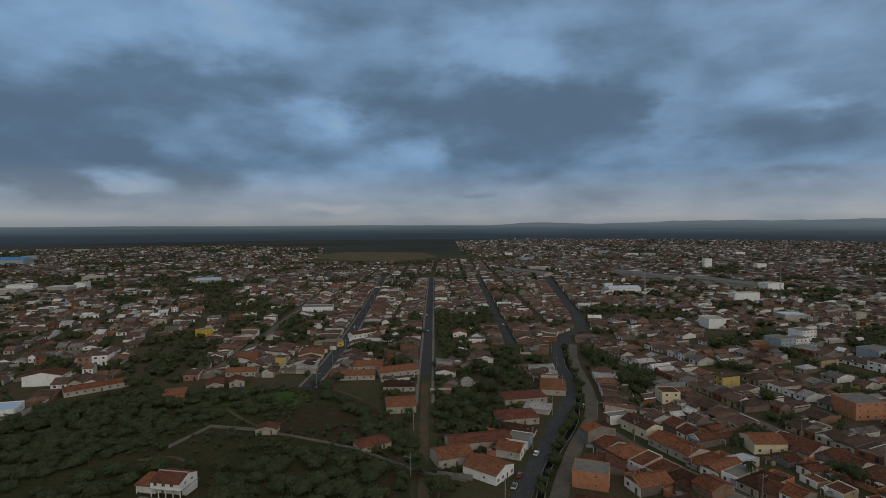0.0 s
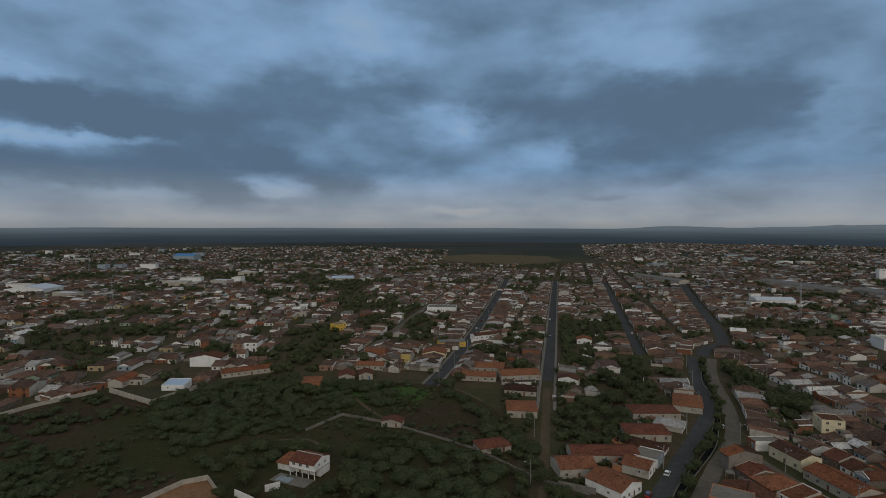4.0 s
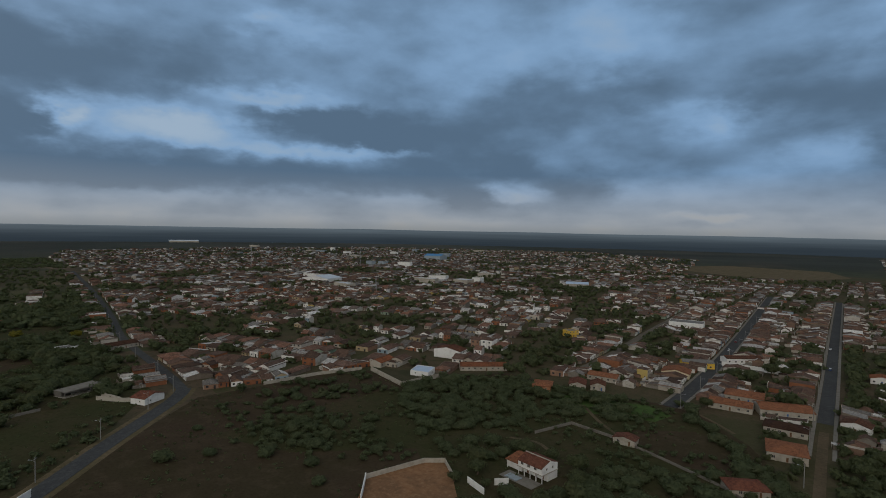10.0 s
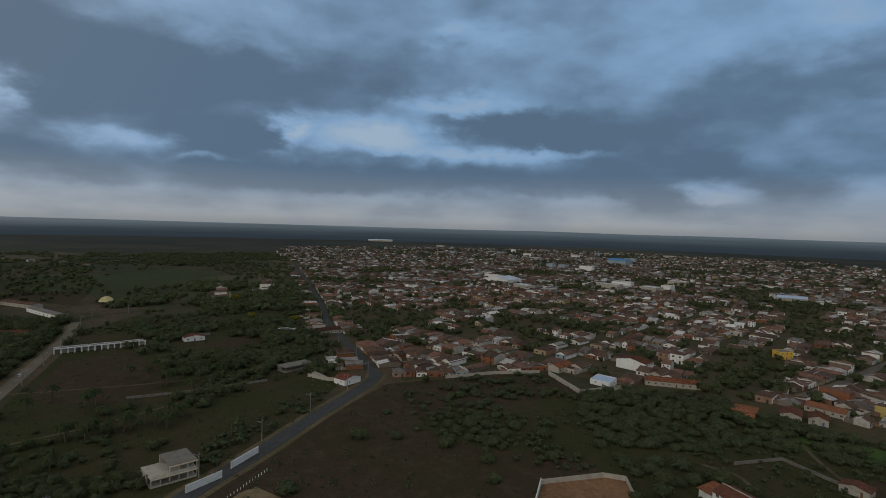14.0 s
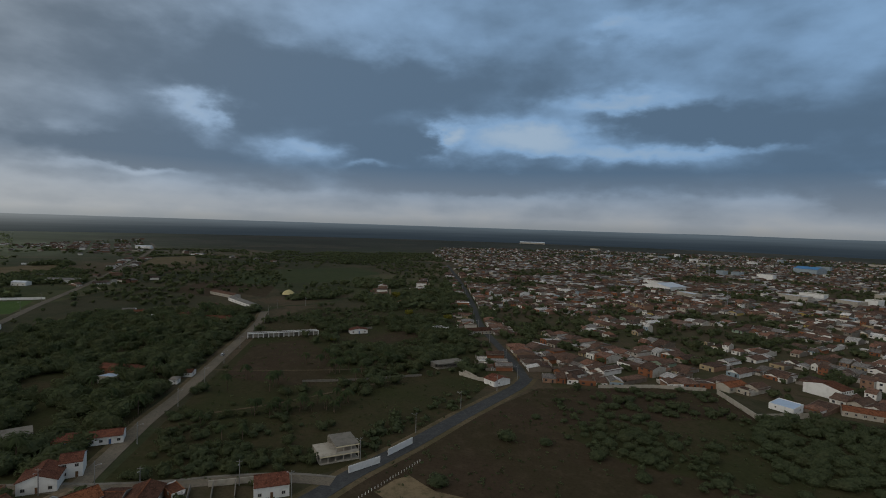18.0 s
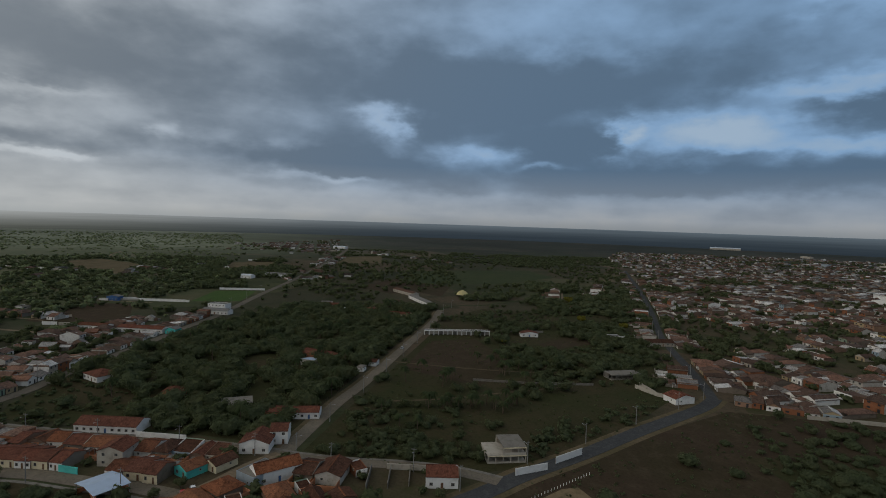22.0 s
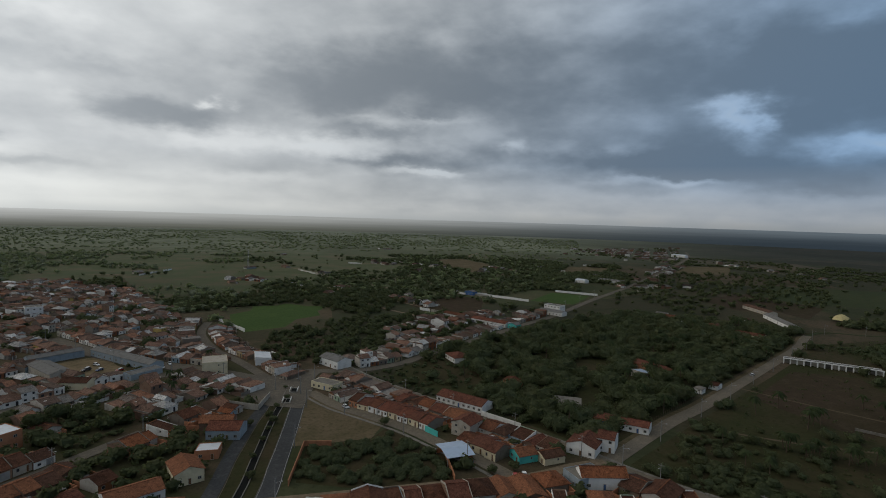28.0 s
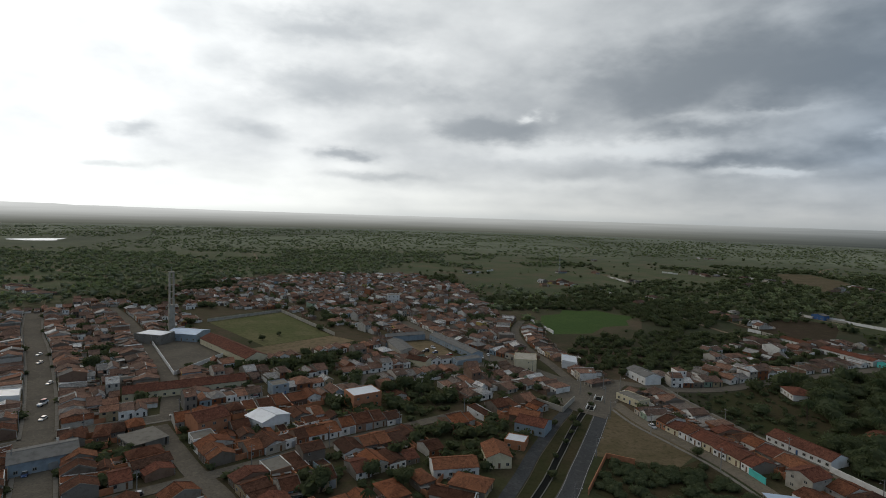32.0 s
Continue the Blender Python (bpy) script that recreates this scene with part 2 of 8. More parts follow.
# ---------------------------------------------------------------- materials
def material(name, rough=0.85, metal=0.0):
    mat = bpy.data.materials.new(name)
    mat.use_nodes = True
    n = Nodes(mat.node_tree)
    out, bsdf = n.add("ShaderNodeOutputMaterial"), n.add("ShaderNodeBsdfPrincipled")
    n.tree.links.new(bsdf.outputs[0], out.inputs[0])
    bsdf.inputs["Roughness"].default_value = rough
    bsdf.inputs["Metallic"].default_value = metal
    bsdf.inputs["Specular IOR Level"].default_value = 0.3 if rough < 0.7 else 0.04
    return mat, n, bsdf


def place(n):
    return n.add("ShaderNodeNewGeometry").outputs["Position"]


def chance(n):
    """A number of its own for each piece, as an object or as a loose part of a joined mesh."""
    a = n.add("ShaderNodeObjectInfo").outputs["Random"]
    b = n.add("ShaderNodeNewGeometry").outputs["Random Per Island"]
    return n.math("FRACT", n.math("ADD", a, b))


def bumped(n, bsdf, value, strength=0.3, distance=0.05):
    node = n.add("ShaderNodeBump")
    node.inputs["Strength"].default_value, node.inputs["Distance"].default_value = strength, distance
    n.put(node.inputs["Height"], value)
    n.put(bsdf.inputs["Normal"], node.outputs[0])


def worn(name, colour, stain=(0.3, 0.28, 0.25), amount=0.5, scale=0.4, rough=0.85, metal=0.0):
    """A weathered plain surface: broad stains and fine grain."""
    mat, n, bsdf = material(name, rough, metal)
    p = place(n)
    broad, grain = n.noise(p, scale, 5, 0.6), n.noise(p, scale * 9, 4, 0.6)
    tone = n.mix(n.math("MULTIPLY", n.smooth(broad, 0.42, 0.75), amount), colour, tuple(c * s for c, s in zip(colour, stain)))
    tone = n.mix(n.math("MULTIPLY", grain, 0.35), tone, tuple(c * 0.6 for c in colour))
    n.put(bsdf.inputs["Base Color"], tone)
    bumped(n, bsdf, grain, 0.2)
    return mat


def paint_mixed(name):
    mat, n, bsdf = material(name, 0.88)
    p, pick = place(n), chance(n)
    base = n.ramp(pick, [(0.0, (0.74, 0.72, 0.68)), (0.36, (0.40, 0.36, 0.30)), (0.48, (0.18, 0.15, 0.12)), (0.52, (0.36, 0.28, 0.17)),
                         (0.58, (0.24, 0.10, 0.052)), (0.79, (0.28, 0.17, 0.115)), (0.84, (0.25, 0.32, 0.36)), (0.88, (0.26, 0.33, 0.25)),
                         (0.91, (0.45, 0.34, 0.12)), (0.93, (0.70, 0.68, 0.64))], "CONSTANT")
    broad, grain = n.noise(p, 0.35, 5, 0.65), n.noise(p, 3.0, 4, 0.6)
    tone = n.mix(n.math("MULTIPLY", n.smooth(broad, 0.45, 0.72), 0.55), base, n.mix(1.0, base, (0.42, 0.38, 0.33), "MULTIPLY"))
    tone = n.mix(n.math("MULTIPLY", n.smooth(grain, 0.5, 0.8), 0.35), tone, (0.20, 0.18, 0.15))
    n.put(bsdf.inputs["Base Color"], tone)
    bumped(n, bsdf, grain, 0.15)
    return mat


def tiles(name, stops, blotch=0.6):
    """Clay roof: rolls down the slope, weathering in blotches."""
    mat, n, bsdf = material(name, 0.9)
    p, pick = place(n), chance(n)
    base = n.ramp(pick, stops)
    broad, mid, grain = n.noise(p, 0.20, 5, 0.65), n.noise(p, 0.9, 5, 0.7), n.noise(p, 2.8, 4, 0.7)
    tone = n.mix(n.math("MULTIPLY", n.smooth(broad, 0.44, 0.66), blotch), base, n.mix(1.0, base, (0.40, 0.42, 0.44), "MULTIPLY"))
    tone = n.mix(n.math("MULTIPLY", n.smooth(mid, 0.50, 0.62), 0.7), tone, n.mix(1.0, base, (0.42, 0.42, 0.44), "MULTIPLY"))
    tone = n.mix(n.math("MULTIPLY", n.smooth(mid, 0.46, 0.34), 0.55), tone, n.mix(1.0, base, (1.55, 1.5, 1.45), "MULTIPLY"))
    tone = n.mix(n.math("MULTIPLY", n.smooth(grain, 0.52, 0.66), 0.65), tone, n.mix(1.0, base, (2.1, 2.0, 1.9), "MULTIPLY"))
    n.put(bsdf.inputs["Base Color"], tone)
    wave = n.add("ShaderNodeTexWave")
    wave.wave_type, wave.bands_direction = "BANDS", "DIAGONAL"
    n.put(wave.inputs["Vector"], n.add("ShaderNodeTexCoord").outputs["Object"])
    wave.inputs["Scale"].default_value = 4.0
    bumped(n, bsdf, n.math("ADD", wave.outputs[1], grain), 0.35, 0.06)
    return mat


def leafy(name, dark, light, warm):
    mat, n, bsdf = material(name, 0.75)
    p, pick = place(n), chance(n)
    tone = n.mix(pick, dark, light)
    tone = n.mix(n.math("MULTIPLY", n.smooth(n.noise(p, 0.08, 4), 0.5, 0.75), 0.6), tone, warm)
    tone = n.mix(n.math("MULTIPLY", n.noise(p, 1.6, 3), 0.35), tone, tuple(c * 0.6 for c in dark))
    n.put(bsdf.inputs["Base Color"], tone)
    leaf, both = n.add("ShaderNodeBsdfTranslucent"), n.add("ShaderNodeMixShader")
    n.put(leaf.inputs[0], n.mix(1.0, tone, (1.25, 1.3, 0.9), "MULTIPLY"))
    both.inputs[0].default_value = 0.4
    n.tree.links.new(bsdf.outputs[0], both.inputs[1])
    n.tree.links.new(leaf.outputs[0], both.inputs[2])
    n.tree.links.new(both.outputs[0], [k for k in n.tree.nodes if k.type == "OUTPUT_MATERIAL"][0].inputs[0])
    return mat


def soil(name, a, b, c, grain_scale=1.0, patch=0.02):
    """Ground cover in three tones at three sizes."""
    mat, n, bsdf = material(name, 0.95)
    p = place(n)
    big, mid, small = n.noise(p, patch, 6, 0.6, 0.4), n.noise(p, patch * 9, 5, 0.62), n.noise(p, grain_scale, 4, 0.65)
    tone = n.mix(n.smooth(big, 0.38, 0.64), a, b)
    tone = n.mix(n.math("MULTIPLY", n.smooth(mid, 0.46, 0.7), 0.75), tone, c)
    tone = n.mix(n.math("MULTIPLY", n.smooth(small, 0.42, 0.75), 0.55), tone, tuple(v * 0.45 for v in a))
    n.put(bsdf.inputs["Base Color"], tone)
    bumped(n, bsdf, small, 0.4, 0.15)
    return mat


def land():
    """Open country: scrub, dry pasture and ploughed plots, in pieces of a few hundred metres."""
    mat, n, bsdf = material("hazed_scrub_land", 0.95)
    p = place(n)
    squeeze = n.vec("MULTIPLY", p, (1.0, 1.0, 0.0))
    cells = n.add("ShaderNodeTexVoronoi")
    n.put(cells.inputs["Vector"], n.vec("ADD", squeeze, n.scaled(n.noise(squeeze, 0.003, 3), 90.0)))
    cells.inputs["Scale"].default_value = 0.0034
    plot = n.add("ShaderNodeSeparateColor")
    n.put(plot.inputs[0], cells.outputs["Color"])
    big, mid, small = n.noise(squeeze, 0.0016, 6, 0.6, 0.5), n.noise(squeeze, 0.02, 6, 0.65), n.noise(squeeze, 0.25, 5, 0.7)
    tone = n.ramp(n.math("MULTIPLY_ADD", plot.outputs[0], 0.45, n.math("MULTIPLY", big, 0.6)),
                  [(0.28, (0.040, 0.040, 0.025)), (0.42, (0.056, 0.051, 0.031)), (0.50, (0.098, 0.070, 0.048)), (0.56, (0.050, 0.050, 0.029)), (0.66, (0.062, 0.066, 0.033)), (0.74, (0.135, 0.104, 0.068))])
    tone = n.mix(n.math("MULTIPLY", n.smooth(mid, 0.46, 0.60), 0.55), tone, (0.026, 0.036, 0.016))
    tone = n.mix(n.math("MULTIPLY", n.smooth(small, 0.45, 0.70), 0.6), tone, (0.026, 0.034, 0.016))
    # far southern and western scrub with darker stands, paled by distance as painted haze
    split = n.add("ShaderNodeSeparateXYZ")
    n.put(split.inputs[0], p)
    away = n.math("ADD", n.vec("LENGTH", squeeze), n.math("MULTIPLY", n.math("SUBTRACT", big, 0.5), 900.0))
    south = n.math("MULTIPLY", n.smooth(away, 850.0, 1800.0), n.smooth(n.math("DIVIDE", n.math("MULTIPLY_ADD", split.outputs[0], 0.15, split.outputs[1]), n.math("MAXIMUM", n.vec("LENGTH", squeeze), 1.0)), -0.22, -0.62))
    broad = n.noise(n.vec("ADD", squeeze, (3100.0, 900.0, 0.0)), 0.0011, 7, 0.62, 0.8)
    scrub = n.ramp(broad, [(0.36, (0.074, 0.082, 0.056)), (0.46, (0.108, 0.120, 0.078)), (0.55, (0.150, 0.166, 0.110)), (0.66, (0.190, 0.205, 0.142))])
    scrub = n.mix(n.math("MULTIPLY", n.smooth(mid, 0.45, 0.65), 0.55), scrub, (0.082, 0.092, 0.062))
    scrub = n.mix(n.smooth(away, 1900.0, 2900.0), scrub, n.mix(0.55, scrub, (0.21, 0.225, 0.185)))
    # other far land turns greyer with distance, again as painted haze
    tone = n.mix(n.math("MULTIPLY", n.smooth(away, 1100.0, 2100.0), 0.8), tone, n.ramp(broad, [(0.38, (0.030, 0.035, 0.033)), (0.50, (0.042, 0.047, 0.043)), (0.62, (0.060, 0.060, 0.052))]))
    # greener southern land, its lightness partly painted haze
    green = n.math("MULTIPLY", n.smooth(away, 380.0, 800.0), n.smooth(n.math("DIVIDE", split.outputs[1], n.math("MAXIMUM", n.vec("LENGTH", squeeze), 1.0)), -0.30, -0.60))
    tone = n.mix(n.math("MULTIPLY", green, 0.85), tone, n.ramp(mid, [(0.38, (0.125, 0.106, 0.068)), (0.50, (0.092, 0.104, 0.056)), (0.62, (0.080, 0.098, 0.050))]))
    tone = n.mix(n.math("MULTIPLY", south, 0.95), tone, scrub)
    n.put(bsdf.inputs["Base Color"], tone)
    bumped(n, bsdf, small, 0.5, 0.5)
    return mat


def distance():
    """Glowing backdrop of the far plain: dark woods, with pale haze painted in upwards."""
    mat = bpy.data.materials.new("glowing_hazy_distance")
    mat.use_nodes = True
    n = Nodes(mat.node_tree)
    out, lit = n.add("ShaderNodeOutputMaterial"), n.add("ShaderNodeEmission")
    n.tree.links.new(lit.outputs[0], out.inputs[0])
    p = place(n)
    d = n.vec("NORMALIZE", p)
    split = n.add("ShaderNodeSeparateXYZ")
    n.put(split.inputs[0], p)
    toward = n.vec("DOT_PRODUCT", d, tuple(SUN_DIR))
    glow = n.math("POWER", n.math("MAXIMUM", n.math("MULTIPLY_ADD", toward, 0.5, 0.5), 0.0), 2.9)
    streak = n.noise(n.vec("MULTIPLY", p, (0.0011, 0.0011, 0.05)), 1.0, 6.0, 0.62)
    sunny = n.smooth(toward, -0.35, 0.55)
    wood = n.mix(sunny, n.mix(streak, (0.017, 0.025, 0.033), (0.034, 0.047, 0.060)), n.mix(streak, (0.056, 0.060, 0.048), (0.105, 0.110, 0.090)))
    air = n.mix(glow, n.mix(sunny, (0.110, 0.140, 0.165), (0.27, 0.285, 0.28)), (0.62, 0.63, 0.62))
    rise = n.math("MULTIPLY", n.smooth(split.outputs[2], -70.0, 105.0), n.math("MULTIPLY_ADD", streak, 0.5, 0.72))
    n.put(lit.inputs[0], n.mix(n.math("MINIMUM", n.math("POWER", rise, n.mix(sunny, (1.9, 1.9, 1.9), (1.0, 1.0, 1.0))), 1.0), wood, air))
    return mat


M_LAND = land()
M_EARTH = soil("packed_earth", (0.082, 0.063, 0.040), (0.056, 0.056, 0.028), (0.042, 0.049, 0.020), 0.9, 0.015)
M_DRY = soil("dry_dark_grass", (0.052, 0.037, 0.024), (0.045, 0.037, 0.020), (0.072, 0.054, 0.034), 0.8, 0.016)
M_PASTURE = soil("olive_pasture", (0.040, 0.042, 0.018), (0.056, 0.045, 0.025), (0.030, 0.036, 0.014), 0.6, 0.02)
M_DULL = soil("dull_far_meadow", (0.042, 0.054, 0.024), (0.052, 0.060, 0.028), (0.036, 0.044, 0.020), 0.5, 0.01)
M_STRAW = soil("dry_straw_verge", (0.135, 0.104, 0.064), (0.098, 0.080, 0.044), (0.062, 0.056, 0.027), 0.7, 0.05)
M_GREEN = soil("green_meadow", (0.052, 0.088, 0.026), (0.064, 0.100, 0.030), (0.044, 0.074, 0.022), 0.5, 0.02)
M_PITCH = soil("worn_pitch_grass", (0.092, 0.100, 0.040), (0.135, 0.122, 0.062), (0.076, 0.090, 0.032), 0.4, 0.03)
M_SAND = soil("bare_sandy_soil", (0.20, 0.15, 0.09), (0.15, 0.115, 0.07), (0.085, 0.078, 0.040), 0.5, 0.03)
M_ORANGE = soil("orange_dirt", (0.23, 0.125, 0.066), (0.15, 0.088, 0.050), (0.26, 0.155, 0.090), 0.5, 0.06)
# darker than dirt_track: the tree shade on the lane is in its colour
M_DIRT = soil("shaded_dirt_lane", (0.105, 0.080, 0.052), (0.080, 0.064, 0.040), (0.125, 0.096, 0.064), 0.8, 0.05)
M_TRACK = soil("dirt_track", (0.20, 0.155, 0.105), (0.155, 0.12, 0.08), (0.235, 0.18, 0.125), 0.8, 0.05)
M_ASPHALT = soil("worn_asphalt", (0.063, 0.065, 0.066), (0.053, 0.055, 0.056), (0.084, 0.084, 0.083), 1.2, 0.04)
M_PAVE = soil("cobbled_grey_street", (0.135, 0.118, 0.095), (0.105, 0.094, 0.078), (0.165, 0.142, 0.112), 1.4, 0.05)
M_ROADB = soil("pale_gravel_road", (0.17, 0.145, 0.112), (0.14, 0.12, 0.092), (0.20, 0.17, 0.13), 1.2, 0.04)
M_LINE = worn("white_road_paint", (0.34, 0.34, 0.33))
M_CONC = worn("stained_concrete", (0.20, 0.185, 0.16))
M_PALE = worn("pale_plaster", (0.42, 0.385, 0.325))
M_WHITE = worn("white_plaster", (0.76, 0.75, 0.72), amount=0.3)
M_CREAM = worn("cream_plaster", (0.66, 0.58, 0.40), amount=0.35)
M_YELLOW = worn("yellow_plaster", (0.68, 0.44, 0.08), amount=0.35)
M_BRICK = worn("bare_hollow_brick", (0.44, 0.20, 0.11), amount=0.45, scale=0.6)
M_TEAL = worn("turquoise_plaster", (0.10, 0.50, 0.46), amount=0.3)
M_LBLUE = worn("light_blue_plaster", (0.30, 0.35, 0.385), amount=0.4)
M_WALL = paint_mixed("mixed_house_paint")
def weathered_fronts(name):
    """Fronts of far houses: dirty whites, ochres, brick and grey render."""
    mat, n, bsdf = material(name, 0.9)
    p, pick = place(n), chance(n)
    base = n.ramp(pick, [(0.0, (0.58, 0.56, 0.52)), (0.20, (0.36, 0.33, 0.285)), (0.40, (0.20, 0.175, 0.15)), (0.52, (0.30, 0.24, 0.16)),
                         (0.60, (0.22, 0.115, 0.072)), (0.76, (0.25, 0.17, 0.125)), (0.88, (0.24, 0.29, 0.32)), (0.93, (0.68, 0.66, 0.62))], "CONSTANT")
    broad, grain = n.noise(p, 0.3, 5, 0.65), n.noise(p, 2.4, 4, 0.6)
    tone = n.mix(n.math("MULTIPLY", n.smooth(broad, 0.42, 0.70), 0.6), base, n.mix(1.0, base, (0.45, 0.41, 0.36), "MULTIPLY"))
    tone = n.mix(n.math("MULTIPLY", n.smooth(grain, 0.48, 0.78), 0.4), tone, (0.18, 0.16, 0.135))
    n.put(bsdf.inputs["Base Color"], tone)
    return mat


M_FRONT_FAR = weathered_fronts("weathered_far_fronts")


def bare_sides(name):
    """Unpainted side and back walls: brick, render and stains."""
    mat, n, bsdf = material(name, 0.9)
    p, pick = place(n), chance(n)
    base = n.ramp(pick, [(0.0, (0.17, 0.140, 0.112)), (0.22, (0.215, 0.138, 0.098)), (0.40, (0.21, 0.188, 0.160)), (0.58, (0.175, 0.115, 0.085)), (0.70, (0.44, 0.41, 0.36)), (0.88, (0.66, 0.64, 0.60))], "CONSTANT")
    broad, grain = n.noise(p, 0.4, 5, 0.65), n.noise(p, 3.2, 4, 0.6)
    tone = n.mix(n.math("MULTIPLY", n.smooth(broad, 0.45, 0.72), 0.6), base, n.mix(1.0, base, (0.45, 0.42, 0.38), "MULTIPLY"))
    tone = n.mix(n.math("MULTIPLY", n.smooth(grain, 0.5, 0.8), 0.4), tone, (0.12, 0.10, 0.08))
    n.put(bsdf.inputs["Base Color"], tone)
    bumped(n, bsdf, grain, 0.2)
    return mat


M_SIDE = bare_sides("bare_side_walls")
M_TILE = tiles("old_clay_tiles", [(0.0, (0.048, 0.027, 0.019)), (0.3, (0.112, 0.049, 0.030)), (0.55, (0.074, 0.042, 0.030)), (0.8, (0.148, 0.061, 0.034)), (1.0, (0.210, 0.082, 0.041))])
M_TILE_FAR = tiles("mixed_roof_cover", [(0.0, (0.058, 0.045, 0.038)), (0.22, (0.112, 0.066, 0.048)), (0.40, (0.080, 0.062, 0.054)), (0.54, (0.135, 0.080, 0.057)), (0.64, (0.092, 0.082, 0.074)), (0.74, (0.150, 0.140, 0.128)), (0.88, (0.20, 0.195, 0.19)), (0.96, (0.36, 0.355, 0.34)), (1.0, (0.52, 0.51, 0.50))])
M_TILE_MID = tiles("town_roof_cover", [(0.0, (0.062, 0.043, 0.034)), (0.25, (0.122, 0.076, 0.057)), (0.45, (0.090, 0.065, 0.053)), (0.62, (0.146, 0.088, 0.066)), (0.74, (0.192, 0.102, 0.071)), (0.80, (0.115, 0.102, 0.092)), (0.88, (0.20, 0.192, 0.182)), (0.95, (0.40, 0.39, 0.375)), (1.0, (0.62, 0.61, 0.59))])
# pinker, lightened copy of town_roof_cover: haze over the southern roofs painted in
M_TILE_HAZED = tiles("hazed_roof_cover", [(0.0, (0.098, 0.072, 0.058)), (0.25, (0.178, 0.105, 0.077)), (0.45, (0.132, 0.092, 0.074)), (0.62, (0.205, 0.120, 0.086)), (0.76, (0.250, 0.128, 0.083)), (0.82, (0.155, 0.136, 0.120)), (0.90, (0.26, 0.25, 0.235)), (0.96, (0.45, 0.44, 0.42)), (1.0, (0.62, 0.61, 0.59))])
M_NEWTILE = tiles("fresh_orange_tiles", [(0.0, (0.215, 0.092, 0.050)), (1.0, (0.172, 0.077, 0.044))], 0.35)
M_REDTILE = tiles("red_clay_tiles", [(0.0, (0.140, 0.056, 0.037)), (1.0, (0.110, 0.050, 0.035))], 0.45)
M_FIBRE = worn("grey_fibre_cement", (0.18, 0.175, 0.165))
M_TIN = worn("pale_zinc_sheet", (0.60, 0.63, 0.67), amount=0.25, rough=0.45, metal=0.3)
M_BLUETIN = worn("pale_blue_sheet", (0.42, 0.52, 0.66), amount=0.2, rough=0.45, metal=0.2)
M_BLUEROOF = worn("blue_painted_sheet", (0.05, 0.20, 0.42), amount=0.25, rough=0.5)
M_GLASS = worn("dark_opening", (0.030, 0.032, 0.036), amount=0.2, rough=0.35)
M_WOOD = worn("brown_door_wood", (0.16, 0.085, 0.045), amount=0.4)
M_BLUEDOOR = worn("blue_door_paint", (0.07, 0.14, 0.30), amount=0.3)
M_BARK = worn("grey_brown_bark", (0.12, 0.09, 0.065), amount=0.5, scale=1.5)
M_POLE = worn("grey_concrete_pole", (0.24, 0.235, 0.22), amount=0.3)
M_STEEL = worn("galvanised_steel", (0.42, 0.43, 0.44), rough=0.5, metal=0.6)
M_RUBBER = worn("black_rubber", (0.025, 0.025, 0.025))
M_WATER, _n, _b = material("still_water", 0.08)
_b.inputs["Base Color"].default_value = (0.03, 0.04, 0.045, 1)
_b.inputs["Specular IOR Level"].default_value = 0.6
M_LEAF = leafy("broad_leaves", (0.060, 0.074, 0.038), (0.112, 0.128, 0.064), (0.118, 0.112, 0.056))
M_SCRUB = leafy("feathery_scrub_leaves", (0.068, 0.086, 0.046), (0.112, 0.132, 0.070), (0.116, 0.114, 0.062))
# two lightened leaf tones that carry the haze over far trees
M_FARSCRUB = leafy("hazed_scrub_leaves", (0.150, 0.182, 0.098), (0.215, 0.250, 0.135), (0.215, 0.225, 0.130))
M_HAZESCRUB = leafy("paler_hazed_leaves", (0.170, 0.190, 0.128), (0.235, 0.252, 0.172), (0.24, 0.24, 0.165))
M_PALM = leafy("palm_fronds", (0.040, 0.056, 0.027), (0.070, 0.092, 0.040), (0.095, 0.09, 0.042))
M_FLOWER = leafy("yellow_flowering_leaves", (0.10, 0.10, 0.02), (0.22, 0.19, 0.03), (0.16, 0.14, 0.03))
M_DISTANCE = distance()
# near-black colour in place of the shade inside the canal and its mouths
M_SHADE = worn("canal_shade", (0.012, 0.013, 0.012), amount=0.3)
M_THATCH = worn("pale_thatch", (0.50, 0.43, 0.22), amount=0.4)


def car_paint(name):
    mat, n, bsdf = material(name, 0.3)
    n.put(bsdf.inputs["Base Color"], n.ramp(n.add("ShaderNodeObjectInfo").outputs["Random"],
          [(0.0, (0.75, 0.75, 0.75)), (0.4, (0.45, 0.46, 0.48)), (0.6, (0.05, 0.05, 0.055)), (0.75, (0.35, 0.03, 0.025)), (0.88, (0.06, 0.10, 0.22))], "CONSTANT"))
    bsdf.inputs["Coat Weight"].default_value = 0.5
    return mat


M_CAR = car_paint("car_paint")


# ---------------------------------------------------------------- the lie of the land
def far_rise(r):
    """The plain is level round the town; the swell beyond it and the fall behind the last woods are shaped to fit the
    camera's view.
    """
    q = max(0.0, (min(r, 2700.0) - 1500.0) / 3400.0)
    return 73.0 * q * q - 0.035 * max(0.0, r - 2700.0)


HORIZON = 70.0


def ground_z(x, y):
    return far_rise(math.hypot(x, y))


